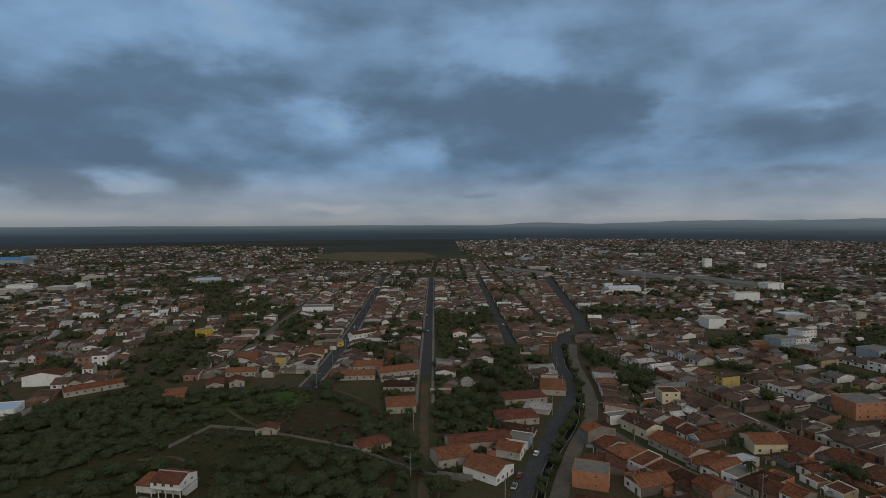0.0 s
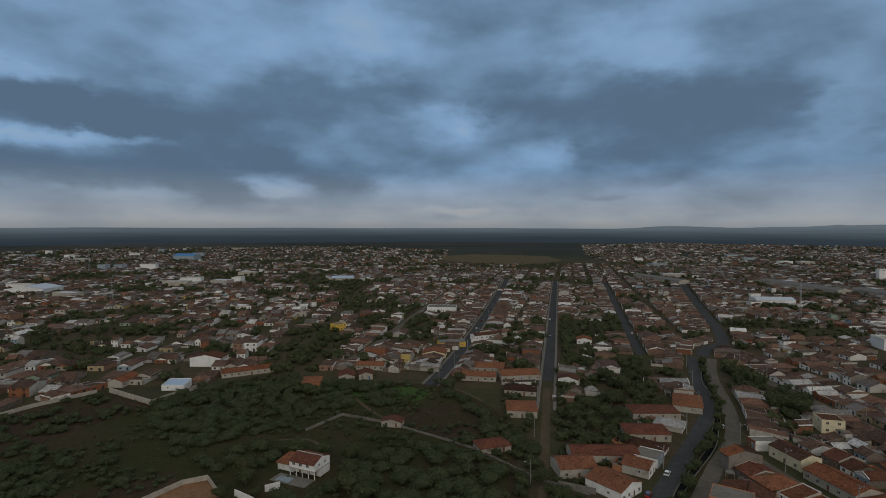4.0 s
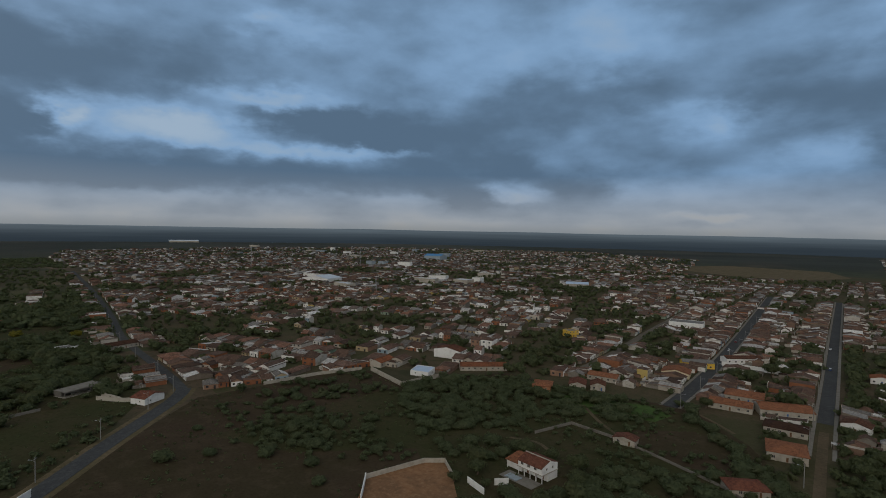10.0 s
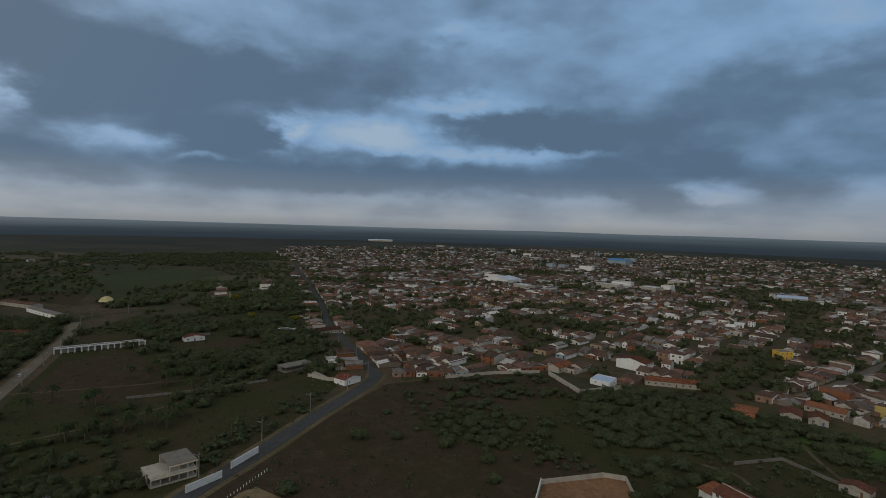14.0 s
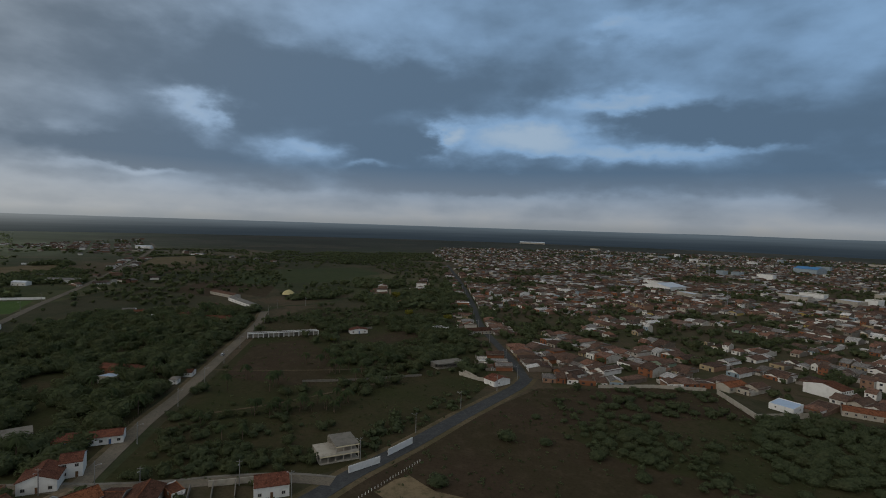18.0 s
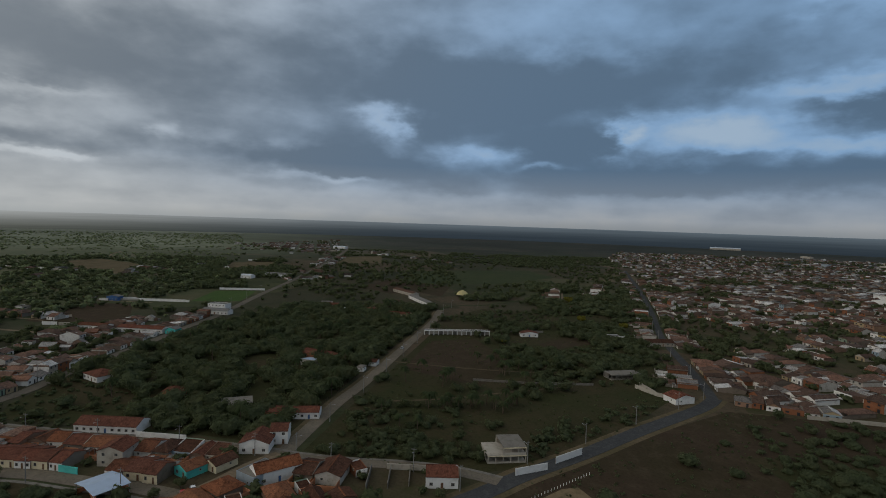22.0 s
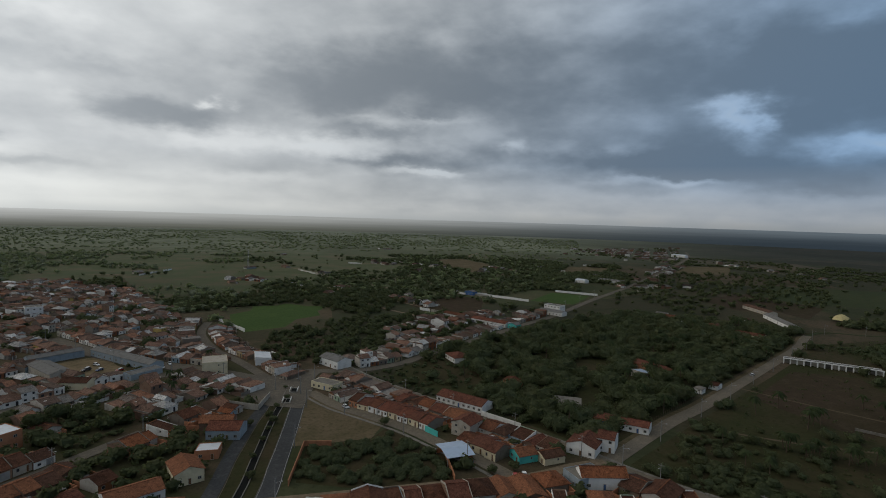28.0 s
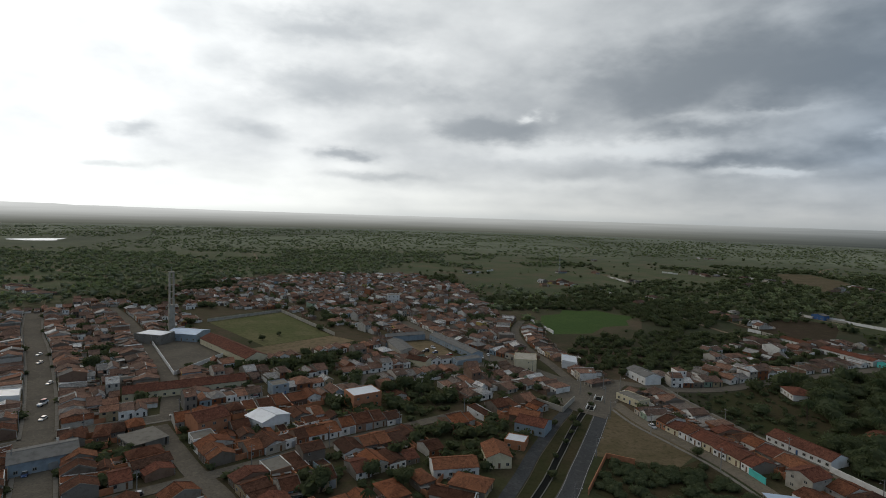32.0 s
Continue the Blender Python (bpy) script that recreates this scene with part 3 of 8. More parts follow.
def hill(az, r):
    """Low ranges on the horizon."""
    h = 0.0
    for at, wide, high in ((-31, 7, 52), (-40, 6, 70), (-24, 5, 40), (-10, 3.2, 42), (-16, 6, 18), (8, 9, 8), (30, 5, 9), (46, 6, 10), (183, 9, 8), (197, 10, 20), (-150, 14, 40), (-100, 30, 60), (-62, 12, 60)):
        d = (az - at + 180) % 360 - 180
        h += high * math.exp(-(d / wide) ** 2)
    h *= 0.55 + 0.16 * noise.noise((az * 0.35, 3.1, 0)) + 0.12 * noise.noise((az * 1.7, 9.1, 0))
    return h * max(0.0, min(1.0, (r - 3900) / 950.0)) ** 1.5


class Geo:
    """Collects the faces of one mesh."""

    def __init__(self):
        self.v, self.f, self.m = [], [], []

    def add(self, verts, faces, mat=0):
        k = len(self.v)
        self.v += [tuple(p) for p in verts]
        self.f += [tuple(k + i for i in face) for face in faces]
        self.m += [mat] * len(faces)
        return self

    def box(self, x, y, z, sx, sy, sz, mat=0, turn=0.0):
        """A box that stands on z, centred on x, y."""
        c, s = math.cos(turn), math.sin(turn)
        pts = []
        for dz in (0, sz):
            for dx, dy in ((-1, -1), (1, -1), (1, 1), (-1, 1)):
                a, b = dx * sx / 2, dy * sy / 2
                pts.append((x + a * c - b * s, y + a * s + b * c, z + dz))
        return self.add(pts, [(3, 2, 1, 0), (4, 5, 6, 7), (0, 1, 5, 4), (1, 2, 6, 5), (2, 3, 7, 6), (3, 0, 4, 7)], mat)

    def slab(self, corners, thick, mat=0):
        """A sloping sheet of some thickness over four corners."""
        n = len(corners)
        pts = [tuple(p) for p in corners] + [(p[0], p[1], p[2] - thick) for p in corners]
        return self.add(pts, [tuple(range(n)), tuple(range(2 * n - 1, n - 1, -1))] + [(i, n + i, n + (i + 1) % n, (i + 1) % n) for i in range(n)], mat)

    def tube(self, a, b, ra, rb, sides=6, mat=0):
        a, b = Vector(a), Vector(b)
        d = (b - a).normalized()
        u = d.orthogonal().normalized()
        w = d.cross(u)
        pts = [p + (u * math.cos(t) + w * math.sin(t)) * r for p, r in ((a, ra), (b, rb)) for t in (math.tau * i / sides for i in range(sides))]
        return self.add(pts, [(i, (i + 1) % sides, sides + (i + 1) % sides, sides + i) for i in range(sides)] + [tuple(range(sides, 2 * sides))], mat)

    def mesh(self, name, mats):
        me = bpy.data.meshes.new(name)
        me.from_pydata(self.v, [], self.f)
        for mat in mats:
            me.materials.append(mat)
        if len(mats) > 1:
            me.polygons.foreach_set("material_index", self.m)
        me.update()
        return me


def part(name, geo, mat, parent, label=""):
    ob = new(name, geo.mesh(name, mat if isinstance(mat, list) else [mat]))
    ob.parent = parent
    if label:
        ob["label"] = label
    return ob


def thing(name, m, label, category, group=""):
    ob = new(name)
    ob.matrix_world = m
    return tagged(ob, label, category, group)


def structure(name, geo, mat, label, category):
    return tagged(new(name, geo.mesh(name, mat if isinstance(mat, list) else [mat])), label, category, kind="structure")


def inside(x, y, poly):
    hit = False
    for (ax, ay), (bx, by) in zip(poly, poly[1:] + poly[:1]):
        if (ay > y) != (by > y) and x < (bx - ax) * (y - ay) / (by - ay) + ax:
            hit = not hit
    return hit


def rounded(line, steps=8):
    """A smooth line through the given points."""
    pts = [line[0]] + list(line) + [line[-1]]
    out = []
    for p0, p1, p2, p3 in zip(pts, pts[1:], pts[2:], pts[3:]):
        for i in range(steps):
            t = i / steps
            out.append(tuple(0.5 * (2 * b + (c - a) * t + (2 * a - 5 * b + 4 * c - d) * t * t + (3 * b - a - 3 * c + d) * t ** 3) for a, b, c, d in zip(p0, p1, p2, p3)))
    return out + [tuple(line[-1])]


def strip(geo, line, width, z=0.05, shift=0.0, mat=0, thick=0.0):
    """A band of ground along a line, beside it by shift (to its left)."""
    rows = []
    for i, (x, y) in enumerate(line):
        ax, ay = line[max(0, i - 1)]
        bx, by = line[min(len(line) - 1, i + 1)]
        q = math.hypot(bx - ax, by - ay) or 1.0
        nx, ny = -(by - ay) / q, (bx - ax) / q
        h = ground_z(x, y) + z
        rows.append([(x + nx * (shift + s * width / 2), y + ny * (shift + s * width / 2), h) for s in (-1, 1)])
    pts = [p for row in rows for p in row]
    n = len(rows)
    faces = [(2 * i, 2 * i + 2, 2 * i + 3, 2 * i + 1) for i in range(n - 1)]
    if thick:
        pts += [(x, y, h - thick) for x, y, h in pts]
        faces += [(2 * i, 2 * n + 2 * i, 2 * n + 2 * i + 2, 2 * i + 2) for i in range(n - 1)]
        faces += [(2 * i + 1, 2 * i + 3, 2 * n + 2 * i + 3, 2 * n + 2 * i + 1) for i in range(n - 1)]
        faces += [(0, 1, 2 * n + 1, 2 * n), (2 * n - 2, 4 * n - 2, 4 * n - 1, 2 * n - 1)]
    geo.add(pts, faces, mat)


def sheet(name, poly, mat, z, label, category):
    return structure(name, Geo().add([(x, y, z) for x, y in poly], [tuple(range(len(poly)))]), mat, label, category)


def wall_line(geo, line, high, thick=0.18, mat=0, z=0.0):
    for (ax, ay), (bx, by) in zip(line, line[1:]):
        q = math.hypot(bx - ax, by - ay)
        geo.box((ax + bx) / 2, (ay + by) / 2, z, q + thick, thick, high, mat, math.atan2(by - ay, bx - ax))


# one sheet of ground out to the horizon
def make_ground():
    radii = [0, 120, 240, 400, 600, 900, 1200, 1500] + [1500 + 100 * i for i in range(1, 23)] + [3950, 4250, 4550, 4800, 4940]
    count = 240
    geo = Geo()
    pts = []
    for r in radii:
        for i in range(count):
            az = 360.0 * i / count
            a = radians(az)
            pts.append((-r * math.sin(a), r * math.cos(a), far_rise(r)))
    faces = [(k * count + i, (k + 1) * count + i, (k + 1) * count + (i + 1) % count, k * count + (i + 1) % count) for k in range(len(radii) - 1) for i in range(count)]
    geo.add(pts, faces)
    ob = structure("ground", geo, M_LAND, "wide plain of dark scrub, dry pasture and low hills, haze painted in far off", "ground")
    ob.data.polygons.foreach_set("use_smooth", [True] * len(faces))


make_ground()


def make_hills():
    """A glowing ring for the plain's end and the low ranges, haze in its colour."""
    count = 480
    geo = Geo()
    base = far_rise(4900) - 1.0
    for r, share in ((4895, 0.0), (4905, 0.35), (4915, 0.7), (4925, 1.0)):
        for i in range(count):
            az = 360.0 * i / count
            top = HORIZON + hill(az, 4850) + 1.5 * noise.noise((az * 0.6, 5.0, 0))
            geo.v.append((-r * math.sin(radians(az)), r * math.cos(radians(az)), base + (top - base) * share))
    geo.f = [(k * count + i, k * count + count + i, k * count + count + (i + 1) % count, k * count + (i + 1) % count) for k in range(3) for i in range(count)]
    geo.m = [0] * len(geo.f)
    structure("backdrop", geo, M_DISTANCE, "glowing backdrop of far plain and low blue hills, haze painted in", "hills")


make_hills()

# ---------------------------------------------------------------- roads
R1 = rounded([(-6, 150), (-8, 212), (-10, 286), (-12, 413), (-15, 587), (-20, 900)])
R2 = rounded([(-75, 290), (-74, 346), (-76, 436), (-84, 610), (-100, 903)])
R3 = rounded([(50.5, 393), (52, 514), (55, 680), (58, 898)])
LANE_A = rounded([(-188, -221), (-167.6, -201), (-147, -180), (-129, -162), (-111, -144), (-75, -105), (-35, -20), (0, 95), (26, 173), (41, 212), (56.5, 250), (69, 288), (75.5, 344), (84, 396)])
LANE_B = rounded([(-166, -221), (-150, -205), (-137, -194), (-120, -178), (-102, -160), (-60, -112), (-22, -25), (13, 92), (38, 172), (53.5, 212), (68.6, 245), (78, 285), (85, 344), (96, 392)])
AVENUE = [((ax + bx) / 2, (ay + by) / 2) for (ax, ay), (bx, by) in zip(LANE_A, LANE_B)]
AVENUE_UP = rounded([(92, 400), (100, 425), (118, 452), (130, 520), (135, 564), (151, 706), (164, 808), (190, 1000)])
R4 = rounded([(66.9, 239.3), (76.3, 211.5), (85.7, 191.5), (97.2, 171.2), (120, 130)])
R5 = rounded([(104, 372), (127.7, 294.3), (138, 249.6), (147, 219.4), (161.3, 187), (180, 140)])
R6 = rounded([(-141.3, 326.5), (-141, 378), (-148, 488), (-152, 570), (-160, 760)])
ROAD_A = rounded([(-120, -40), (-158, -6), (-176, 14.3), (-190, 29.5), (-210, 55), (-236.4, 85.6), (-271, 128), (-288, 143)])
ROAD_A2 = rounded([(-285, 141), (-324, 150.4), (-446, 174), (-576, 212), (-804, 273), (-1132, 354)])
ROAD_B = rounded([(-198, -61), (-255, -53.5), (-289, -46.5), (-343, -38), (-422, -26), (-483, -17), (-543, -13), (-573, 0), (-586, 33), (-625, 70), (-657, 122)])
STREET_C = rounded([(-219, -224), (-214, -205), (-210, -180), (-207, -150), (-205, -120), (-203, -95), (-200, -72), (-196, -55), (-193.5, -35), (-193, -15), (-190, 5), (-184, 20)])
STREET_D = rounded([(-178, -206), (-173.5, -182), (-174, -160), (-174, -138), (-170.5, -115), (-168.5, -98), (-164, -80)])
STREET_D2 = rounded([(-100, -135), (-129.8, -110.7), (-149.8, -94.5), (-170, -78), (-186, -70), (-198, -62)])
ROAD_F = rounded([(-188, -221), (-203, -231), (-213, -221), (-228, -212), (-252, -207), (-280, -209), (-310, -209), (-382, -209), (-416, -210), (-476, -210), (-606, -222), (-785, -234), (-1155, -272), (-1598, -329), (-1900, -400)])
STREET_E = rounded([(-175, -222), (-169, -254), (-160, -286), (-148, -315), (-139, -350), (-133, -420)])
STREET_G = rounded([(-176, -235), (-186, -281), (-191, -316), (-210, -366), (-235, -400)])
S1 = rounded([(40, -140), (53, -188), (65.2, -235), (80.5, -292), (109, -385), (127, -438), (150, -520)])
S2 = rounded([(120, -219), (76, -231), (59.7, -239.8), (36.6, -244), (15.8, -249), (-14.6, -257), (-70, -271)])
S3 = rounded([(-10, -140), (-0.8, -170.8), (9.7, -194.2), (25.1, -238)])
S3B = rounded([(90, -165), (30, -180), (-4.9, -189.7), (-33.1, -198.9), (-66.4, -206.8), (-102, -216)])
S4 = rounded([(22, -250), (29.2, -310), (45.1, -369), (73, -465), (98, -534)])
S6 = rounded([(-60, -278), (-123, -287), (-159, -282)])
PATHS = [rounded([(-262, -31), (-270, 0), (-286, 36), (-300, 70)]), rounded([(-75, 296), (-56.7, 284), (-42, 270)]),
         rounded([(-117, 200), (-106, 203), (-98, 199)]), rounded([(-110, 262), (-95, 245), (-80, 232)]), rounded([(-338, -38), (-330, 0), (-325, 45), (-330, 88)])]
ROADS = [(p, 3.4) for p in PATHS] + [(R1, 7), (R2, 8), (R3, 7), (AVENUE, 14), (LANE_A, 8), (LANE_B, 8), (AVENUE_UP, 10), (R4, 6), (R5, 6), (R6, 6), (ROAD_A, 10), (ROAD_A2, 6), (ROAD_B, 9), (STREET_C, 6.5), (STREET_D, 7),
         (STREET_D2, 6), (ROAD_F, 8), (STREET_E, 12), (STREET_G, 6), (S1, 9), (S2, 7), (S3, 7), (S3B, 6), (S4, 8), (S6, 9)]


ROAD_COUNT = 0


def road(name, line, width, mat, label):
    """Each road lies a little higher than the one before, so that crossings stay clean."""
    global ROAD_COUNT
    ROAD_COUNT += 1
    z = 0.06 + 0.006 * ROAD_COUNT
    geo = Geo()
    strip(geo, line, width, z, thick=z)
    return structure(name, geo, mat, label, "road")


def stretch(line, low, high):
    return [p for p in line if low <= p[1] <= high]


road("road_1", stretch(R1, 300, 2000), 6.5, M_ASPHALT, "straight dark asphalt street between low houses")
road("road_2", stretch(R1, 0, 302), 3.8, M_DIRT, "unpaved dirt end of a straight street")
road("road_3", R2, 7.5, M_ASPHALT, "dark asphalt street running through the town")
road("road_4", R3, 6.5, M_ASPHALT, "dark asphalt street beside low houses")
road("road_5", LANE_A, 6.4, M_ASPHALT, "asphalt carriageway of an avenue with a canal")
road("road_6", stretch(LANE_B, 0, 900), 5.8, M_PAVE, "worn grey carriageway of an avenue with a canal")
road("road_26", [p for p in LANE_B if p[1] < 20], 5.0, M_ASPHALT, "worn asphalt carriageway beside a canal")
road("road_25", AVENUE_UP, 9.0, M_ASPHALT, "dark asphalt street with roadside trees")
road("road_7", R4, 6, M_PAVE, "grey cobbled street between rows of houses")
road("road_8", R5, 6, M_PAVE, "grey cobbled street between rows of houses")
road("road_9", R6, 6, M_PAVE, "grey street along a row of houses")
road("road_10", ROAD_A, 7.5, M_ASPHALT, "dark asphalt country road past a dry field")
road("road_11", ROAD_A2, 5.6, M_ASPHALT, "narrow asphalt road along the town's edge")
road("road_12", [p for p in ROAD_B if p[0] > -546], 6.6, M_ROADB, "pale straight gravel road through trees")
road("road_27", [p for p in ROAD_B if p[0] < -540], 3.6, M_DULL, "overgrown track between far woods")
road("road_13", STREET_C, 5.6, M_ROADB, "unpaved back street behind a row of houses")
road("road_14", STREET_D, 6.5, M_ROADB, "wide unpaved street before a row of houses")
road("road_15", STREET_D2, 5.5, M_TRACK, "unpaved lane between tiled roofs")
road("road_16", ROAD_F, 7, M_PAVE, "grey road leading out to far fields")
road("road_17", STREET_E, 12, M_PAVE, "broad grey paved street")
road("road_18", STREET_G, 6, M_PAVE, "grey side street")
road("road_19", S1, 10, M_PAVE, "broad cobbled street with parked cars")
road("road_20", S2, 7, M_PAVE, "cobbled street between rows of houses")
road("road_21", S3, 7, M_PAVE, "cobbled street between rows of houses")
road("road_22", S3B, 6, M_PAVE, "cobbled street between rows of houses")
road("road_23", S4, 8, M_PAVE, "cobbled street beside a walled ground")
road("road_24", S6, 9, M_PAVE, "cobbled street beside a market")

# the avenue's median with its canal, kerbs and edge lines
geo = Geo()
rim_a, rim_b = [], []
for (ax, ay), (bx, by) in zip(LANE_A, LANE_B):
    q = math.hypot(bx - ax, by - ay)
    ux, uy = (bx - ax) / q, (by - ay) / q
    rim_a.append((ax + ux * 3.3, ay + uy * 3.3))
    rim_b.append((bx - ux * 3.0, by - uy * 3.0))
pts = [(x, y, 0.10) for pair in zip(rim_a, rim_b) for x, y in pair]
geo.add(pts, [(2 * i + 1, 2 * i, 2 * i + 2, 2 * i + 3) for i in range(len(rim_a) - 1)])
structure("median", geo, M_PASTURE, "grassy median strip of an avenue", "median")
geo = Geo()
drain = [(x + 0.9 * math.sin(y * 0.09), y + 0.5 * math.sin(x * 0.07)) for x, y in AVENUE]
for off in (-1.3, 1.3):
    strip(geo, drain, 0.3, 0.38, off, 1, thick=0.38)
# flat dark strip: the shade down in the canal is painted
strip(geo, drain, 2.3, 0.13)
structure("canal", geo, [M_SHADE, M_CONC], "narrow drainage canal along the avenue's median", "canal")
for k, line in enumerate((rim_a, rim_b)):
    geo = Geo()
    strip(geo, line, 0.2, 0.17, thick=0.2)
    structure("kerb_%d" % (k + 1), geo, M_PAVE, "grey concrete kerb of the avenue", "kerb")
geo = Geo()
low_lane = [p for p in LANE_A if p[1] < 60]
for off in (2.9, -2.9):
    strip(geo, low_lane, 0.16, 0.11, off)
structure("road_marking", geo, M_LINE, "worn white edge lines on asphalt", "marking")
for name, line, off, mat in (("verge_1", ROAD_A, -5.0, M_STRAW), ("verge_2", ROAD_A, 5.0, M_STRAW), ("verge_3", [p for p in ROAD_B if p[0] > -540], 4.3, M_STRAW), ("pavement_1", R1[14:], 4.2, M_CONC), ("pavement_2", R1[14:], -4.2, M_CONC), ("pavement_3", R2, 4.7, M_CONC), ("pavement_4", R2, -4.7, M_CONC)):
    geo = Geo()
    strip(geo, line, 2.8 if name.startswith("verge") else 1.6, 0.045 if name.startswith("verge") else 0.16, off, thick=0.04 if name.startswith("verge") else 0.16)
    structure(name, geo, mat, "strip of bare earth along a road" if name.startswith("verge") else "narrow concrete pavement along a street", "verge" if name.startswith("verge") else "pavement")
for name, line, off in (("pavement_5", S1, 5.8), ("pavement_6", S1, -5.8), ("pavement_7", S2, 4.2), ("pavement_8", S2, -4.2), ("pavement_9", STREET_C, 3.7), ("pavement_10", STREET_D, -5.3)):
    geo = Geo()
    strip(geo, line, 1.4, 0.18, off, thick=0.18)
    structure(name, geo, M_CONC, "narrow raised concrete pavement before houses", "pavement")

# ---------------------------------------------------------------- ground cover
FIELD = [(-268, 140), (-256, 205), (-241, 236), (-203, 225), (-196, 257), (-172, 290), (-129, 281), (-76, 292), (-57, 284), (-34, 258), (-20, 232), (-14, 150), (-60, 60), (-150, -8), (-172, 16), (-205, 57), (-232, 88)]
MEADOW_W = [(-186, -2), (-194, 26), (-215, 52), (-241, 83), (-276, 112), (-290, 128), (-330, 138), (-450, 160), (-540, 190), (-560, 30), (-505, -4), (-380, -24), (-253, -46), (-202, -54), (-196, -36)]
GROVE = [(-206, -66), (-253, -60), (-335, -48), (-455, -26), (-560, -10), (-540, -160), (-400, -192), (-275, -204), (-236, -200), (-219, -190), (-216, -120)]
TOWN_N = [(-268, 150), (-245, 243), (-200, 262), (-172, 293), (-129, 284), (-76, 294), (-20, 240), (-8, 150), (60, 150), (190, 110), (900, 500), (1150, 900), (650, 1350), (100, 1500), (-350, 1450), (-800, 1200), (-1150, 700), (-1150, 370), (-560, 222), (-330, 165)]
TOWN_S = [(-100, -140), (-140, -178), (-182, -225), (-178, -245), (-190, -300), (-222, -385), (-238, -500), (-310, -730), (-110, -790), (30, -720), (160, -560), (260, -430), (200, -150), (60, -120)]
BLOCK_S = [(-215, -222), (-186, -214), (-166, -100), (-120, -118), (-80, -120), (-130, -60), (-178, 18), (-188, 14), (-195, -60), (-212, -100)]
sheet("district_ground_1", TOWN_N, M_EARTH, 0.012, "packed earth between town houses", "ground")
sheet("district_ground_2", TOWN_S, M_EARTH, 0.012, "packed earth between town houses", "ground")
sheet("district_ground_3", BLOCK_S, M_EARTH, 0.014, "packed earth between row houses", "ground")
sheet("field", FIELD, M_DRY, 0.02, "open field of dark dry grass with scrub", "field")
sheet("scrub_floor", [(-215, 118), (-205, 215), (-170, 285), (-129, 279), (-80, 288), (-58, 280), (-36, 256), (-22, 230), (-18, 160), (-60, 110), (-95, 130), (-140, 165), (-175, 130)], M_PASTURE, 0.026, "weedy olive ground under scrub", "field")
sheet("meadow_1", MEADOW_W, M_PASTURE, 0.02, "overgrown olive pasture between two roads", "field")
sheet("woodland_floor", GROVE, M_PASTURE, 0.016, "shaded grass under dense trees", "ground")
YARD = [(-136.3, 133.2), (-129, 157), (-123, 162), (-113, 153.8), (-103.8, 144), (-106, 128), (-120, 110)]
sheet("yard_1", YARD, M_ORANGE, 0.05, "bare orange dirt yard behind low walls", "yard")
sheet("pitch_1", [(17, -453), (-41, -483), (-69.2, -384), (-21.7, -363)], M_PITCH, 0.05, "worn grass football pitch", "pitch")
sheet("vacant_lot_1", [(-69, -383), (-82, -364), (-52, -347), (-29, -337), (-12, -341), (-10, -357), (-21, -362)], M_SAND, 0.045, "pale bare strip beside a football pitch", "ground")
MEADOW_2 = [(-233, -348), (-239, -384), (-252, -396), (-265, -418), (-288, -422), (-303, -440), (-322, -430), (-336, -432), (-340, -408), (-354, -394), (-330, -380), (-318, -362), (-292, -362), (-266, -343)]
sheet("meadow_2", MEADOW_2, M_GREEN, 0.03, "bright green meadow among trees", "field")
sheet("vacant_lot_2", [(-170, -204), (-180, -208), (-176, -188), (-172, -165), (-170, -149), (-157, -143), (-144, -152), (-130, -162), (-147, -180)], M_STRAW, 0.04, "bare sandy lot with dry grass", "ground")
sheet("orchard_floor", [(-115, -137), (-136, -157), (-157, -143), (-169, -146), (-164, -112), (-150, -98), (-128, -114)], M_PASTURE, 0.03, "weedy ground of a walled orchard", "ground")
WALLED = [(49, -396), (30, -317), (3, -344), (21, -392)]
sheet("walled_ground", WALLED, M_PAVE, 0.05, "walled ground of worn grass and sand", "ground")
sheet("pitch_2", [(-540, -270), (-623, -282), (-630, -236), (-552, -224)], M_GREEN, 0.05, "green football pitch beside a white wall", "pitch")
sheet("ploughed_plot_1", [(-404, -288), (-408, -270), (-453, -279), (-514, -314), (-505, -358), (-415, -341)], M_DRY, 0.03, "bare brown ploughed plot", "field")
sheet("meadow_3", [(-754, -75), (-799, 67), (-935, 171), (-1054, 139), (-968, -78)], M_DULL, 0.03, "far green meadow", "field")
sheet("ploughed_plot_2", [(-405, 66), (-458, 118), (-420, 122), (-386, 70)], M_DRY, 0.035, "plot of dark dry weeds behind a road", "field")
sheet("market_yard", [(-109, -350), (-138, -350), (-134, -298), (-112, -306)], M_SAND, 0.06, "bare sandy courtyard of a market", "yard")
sheet("junction_paving", [(-160, -190), (-152, -204), (-150, -226), (-162, -246), (-176, -248), (-184, -238), (-200, -240), (-207, -234), (-192, -219), (-186, -212), (-176, -203)], M_PAVE, 0.255, "wide worn grey paving at a road junction", "pavement")
sheet("slope_field", [(-420, 1450), (-300, 1690), (-60, 1640), (-10, 1420), (-90, 1290), (-200, 1270)], M_STRAW, 0.32, "dry brown slope beyond the last houses", "field")
sheet("ploughed_plot_3", [(-651, -77), (-705, -131), (-822, -91), (-743, -6), (-642, -16), (-684, -53)], M_DRY, 0.034, "dark brown ploughed field beyond trees", "field")
sheet("ploughed_plot_5", [(-806, -587), (-748, -477), (-904, -542), (-981, -664), (-917, -690)], M_STRAW, 0.03, "bare brown plot among far trees", "field")
sheet("ploughed_plot_6", [(-850, -382), (-918, -321), (-1056, -361), (-1007, -427)], M_STRAW, 0.03, "dry brown plot behind a village", "field")
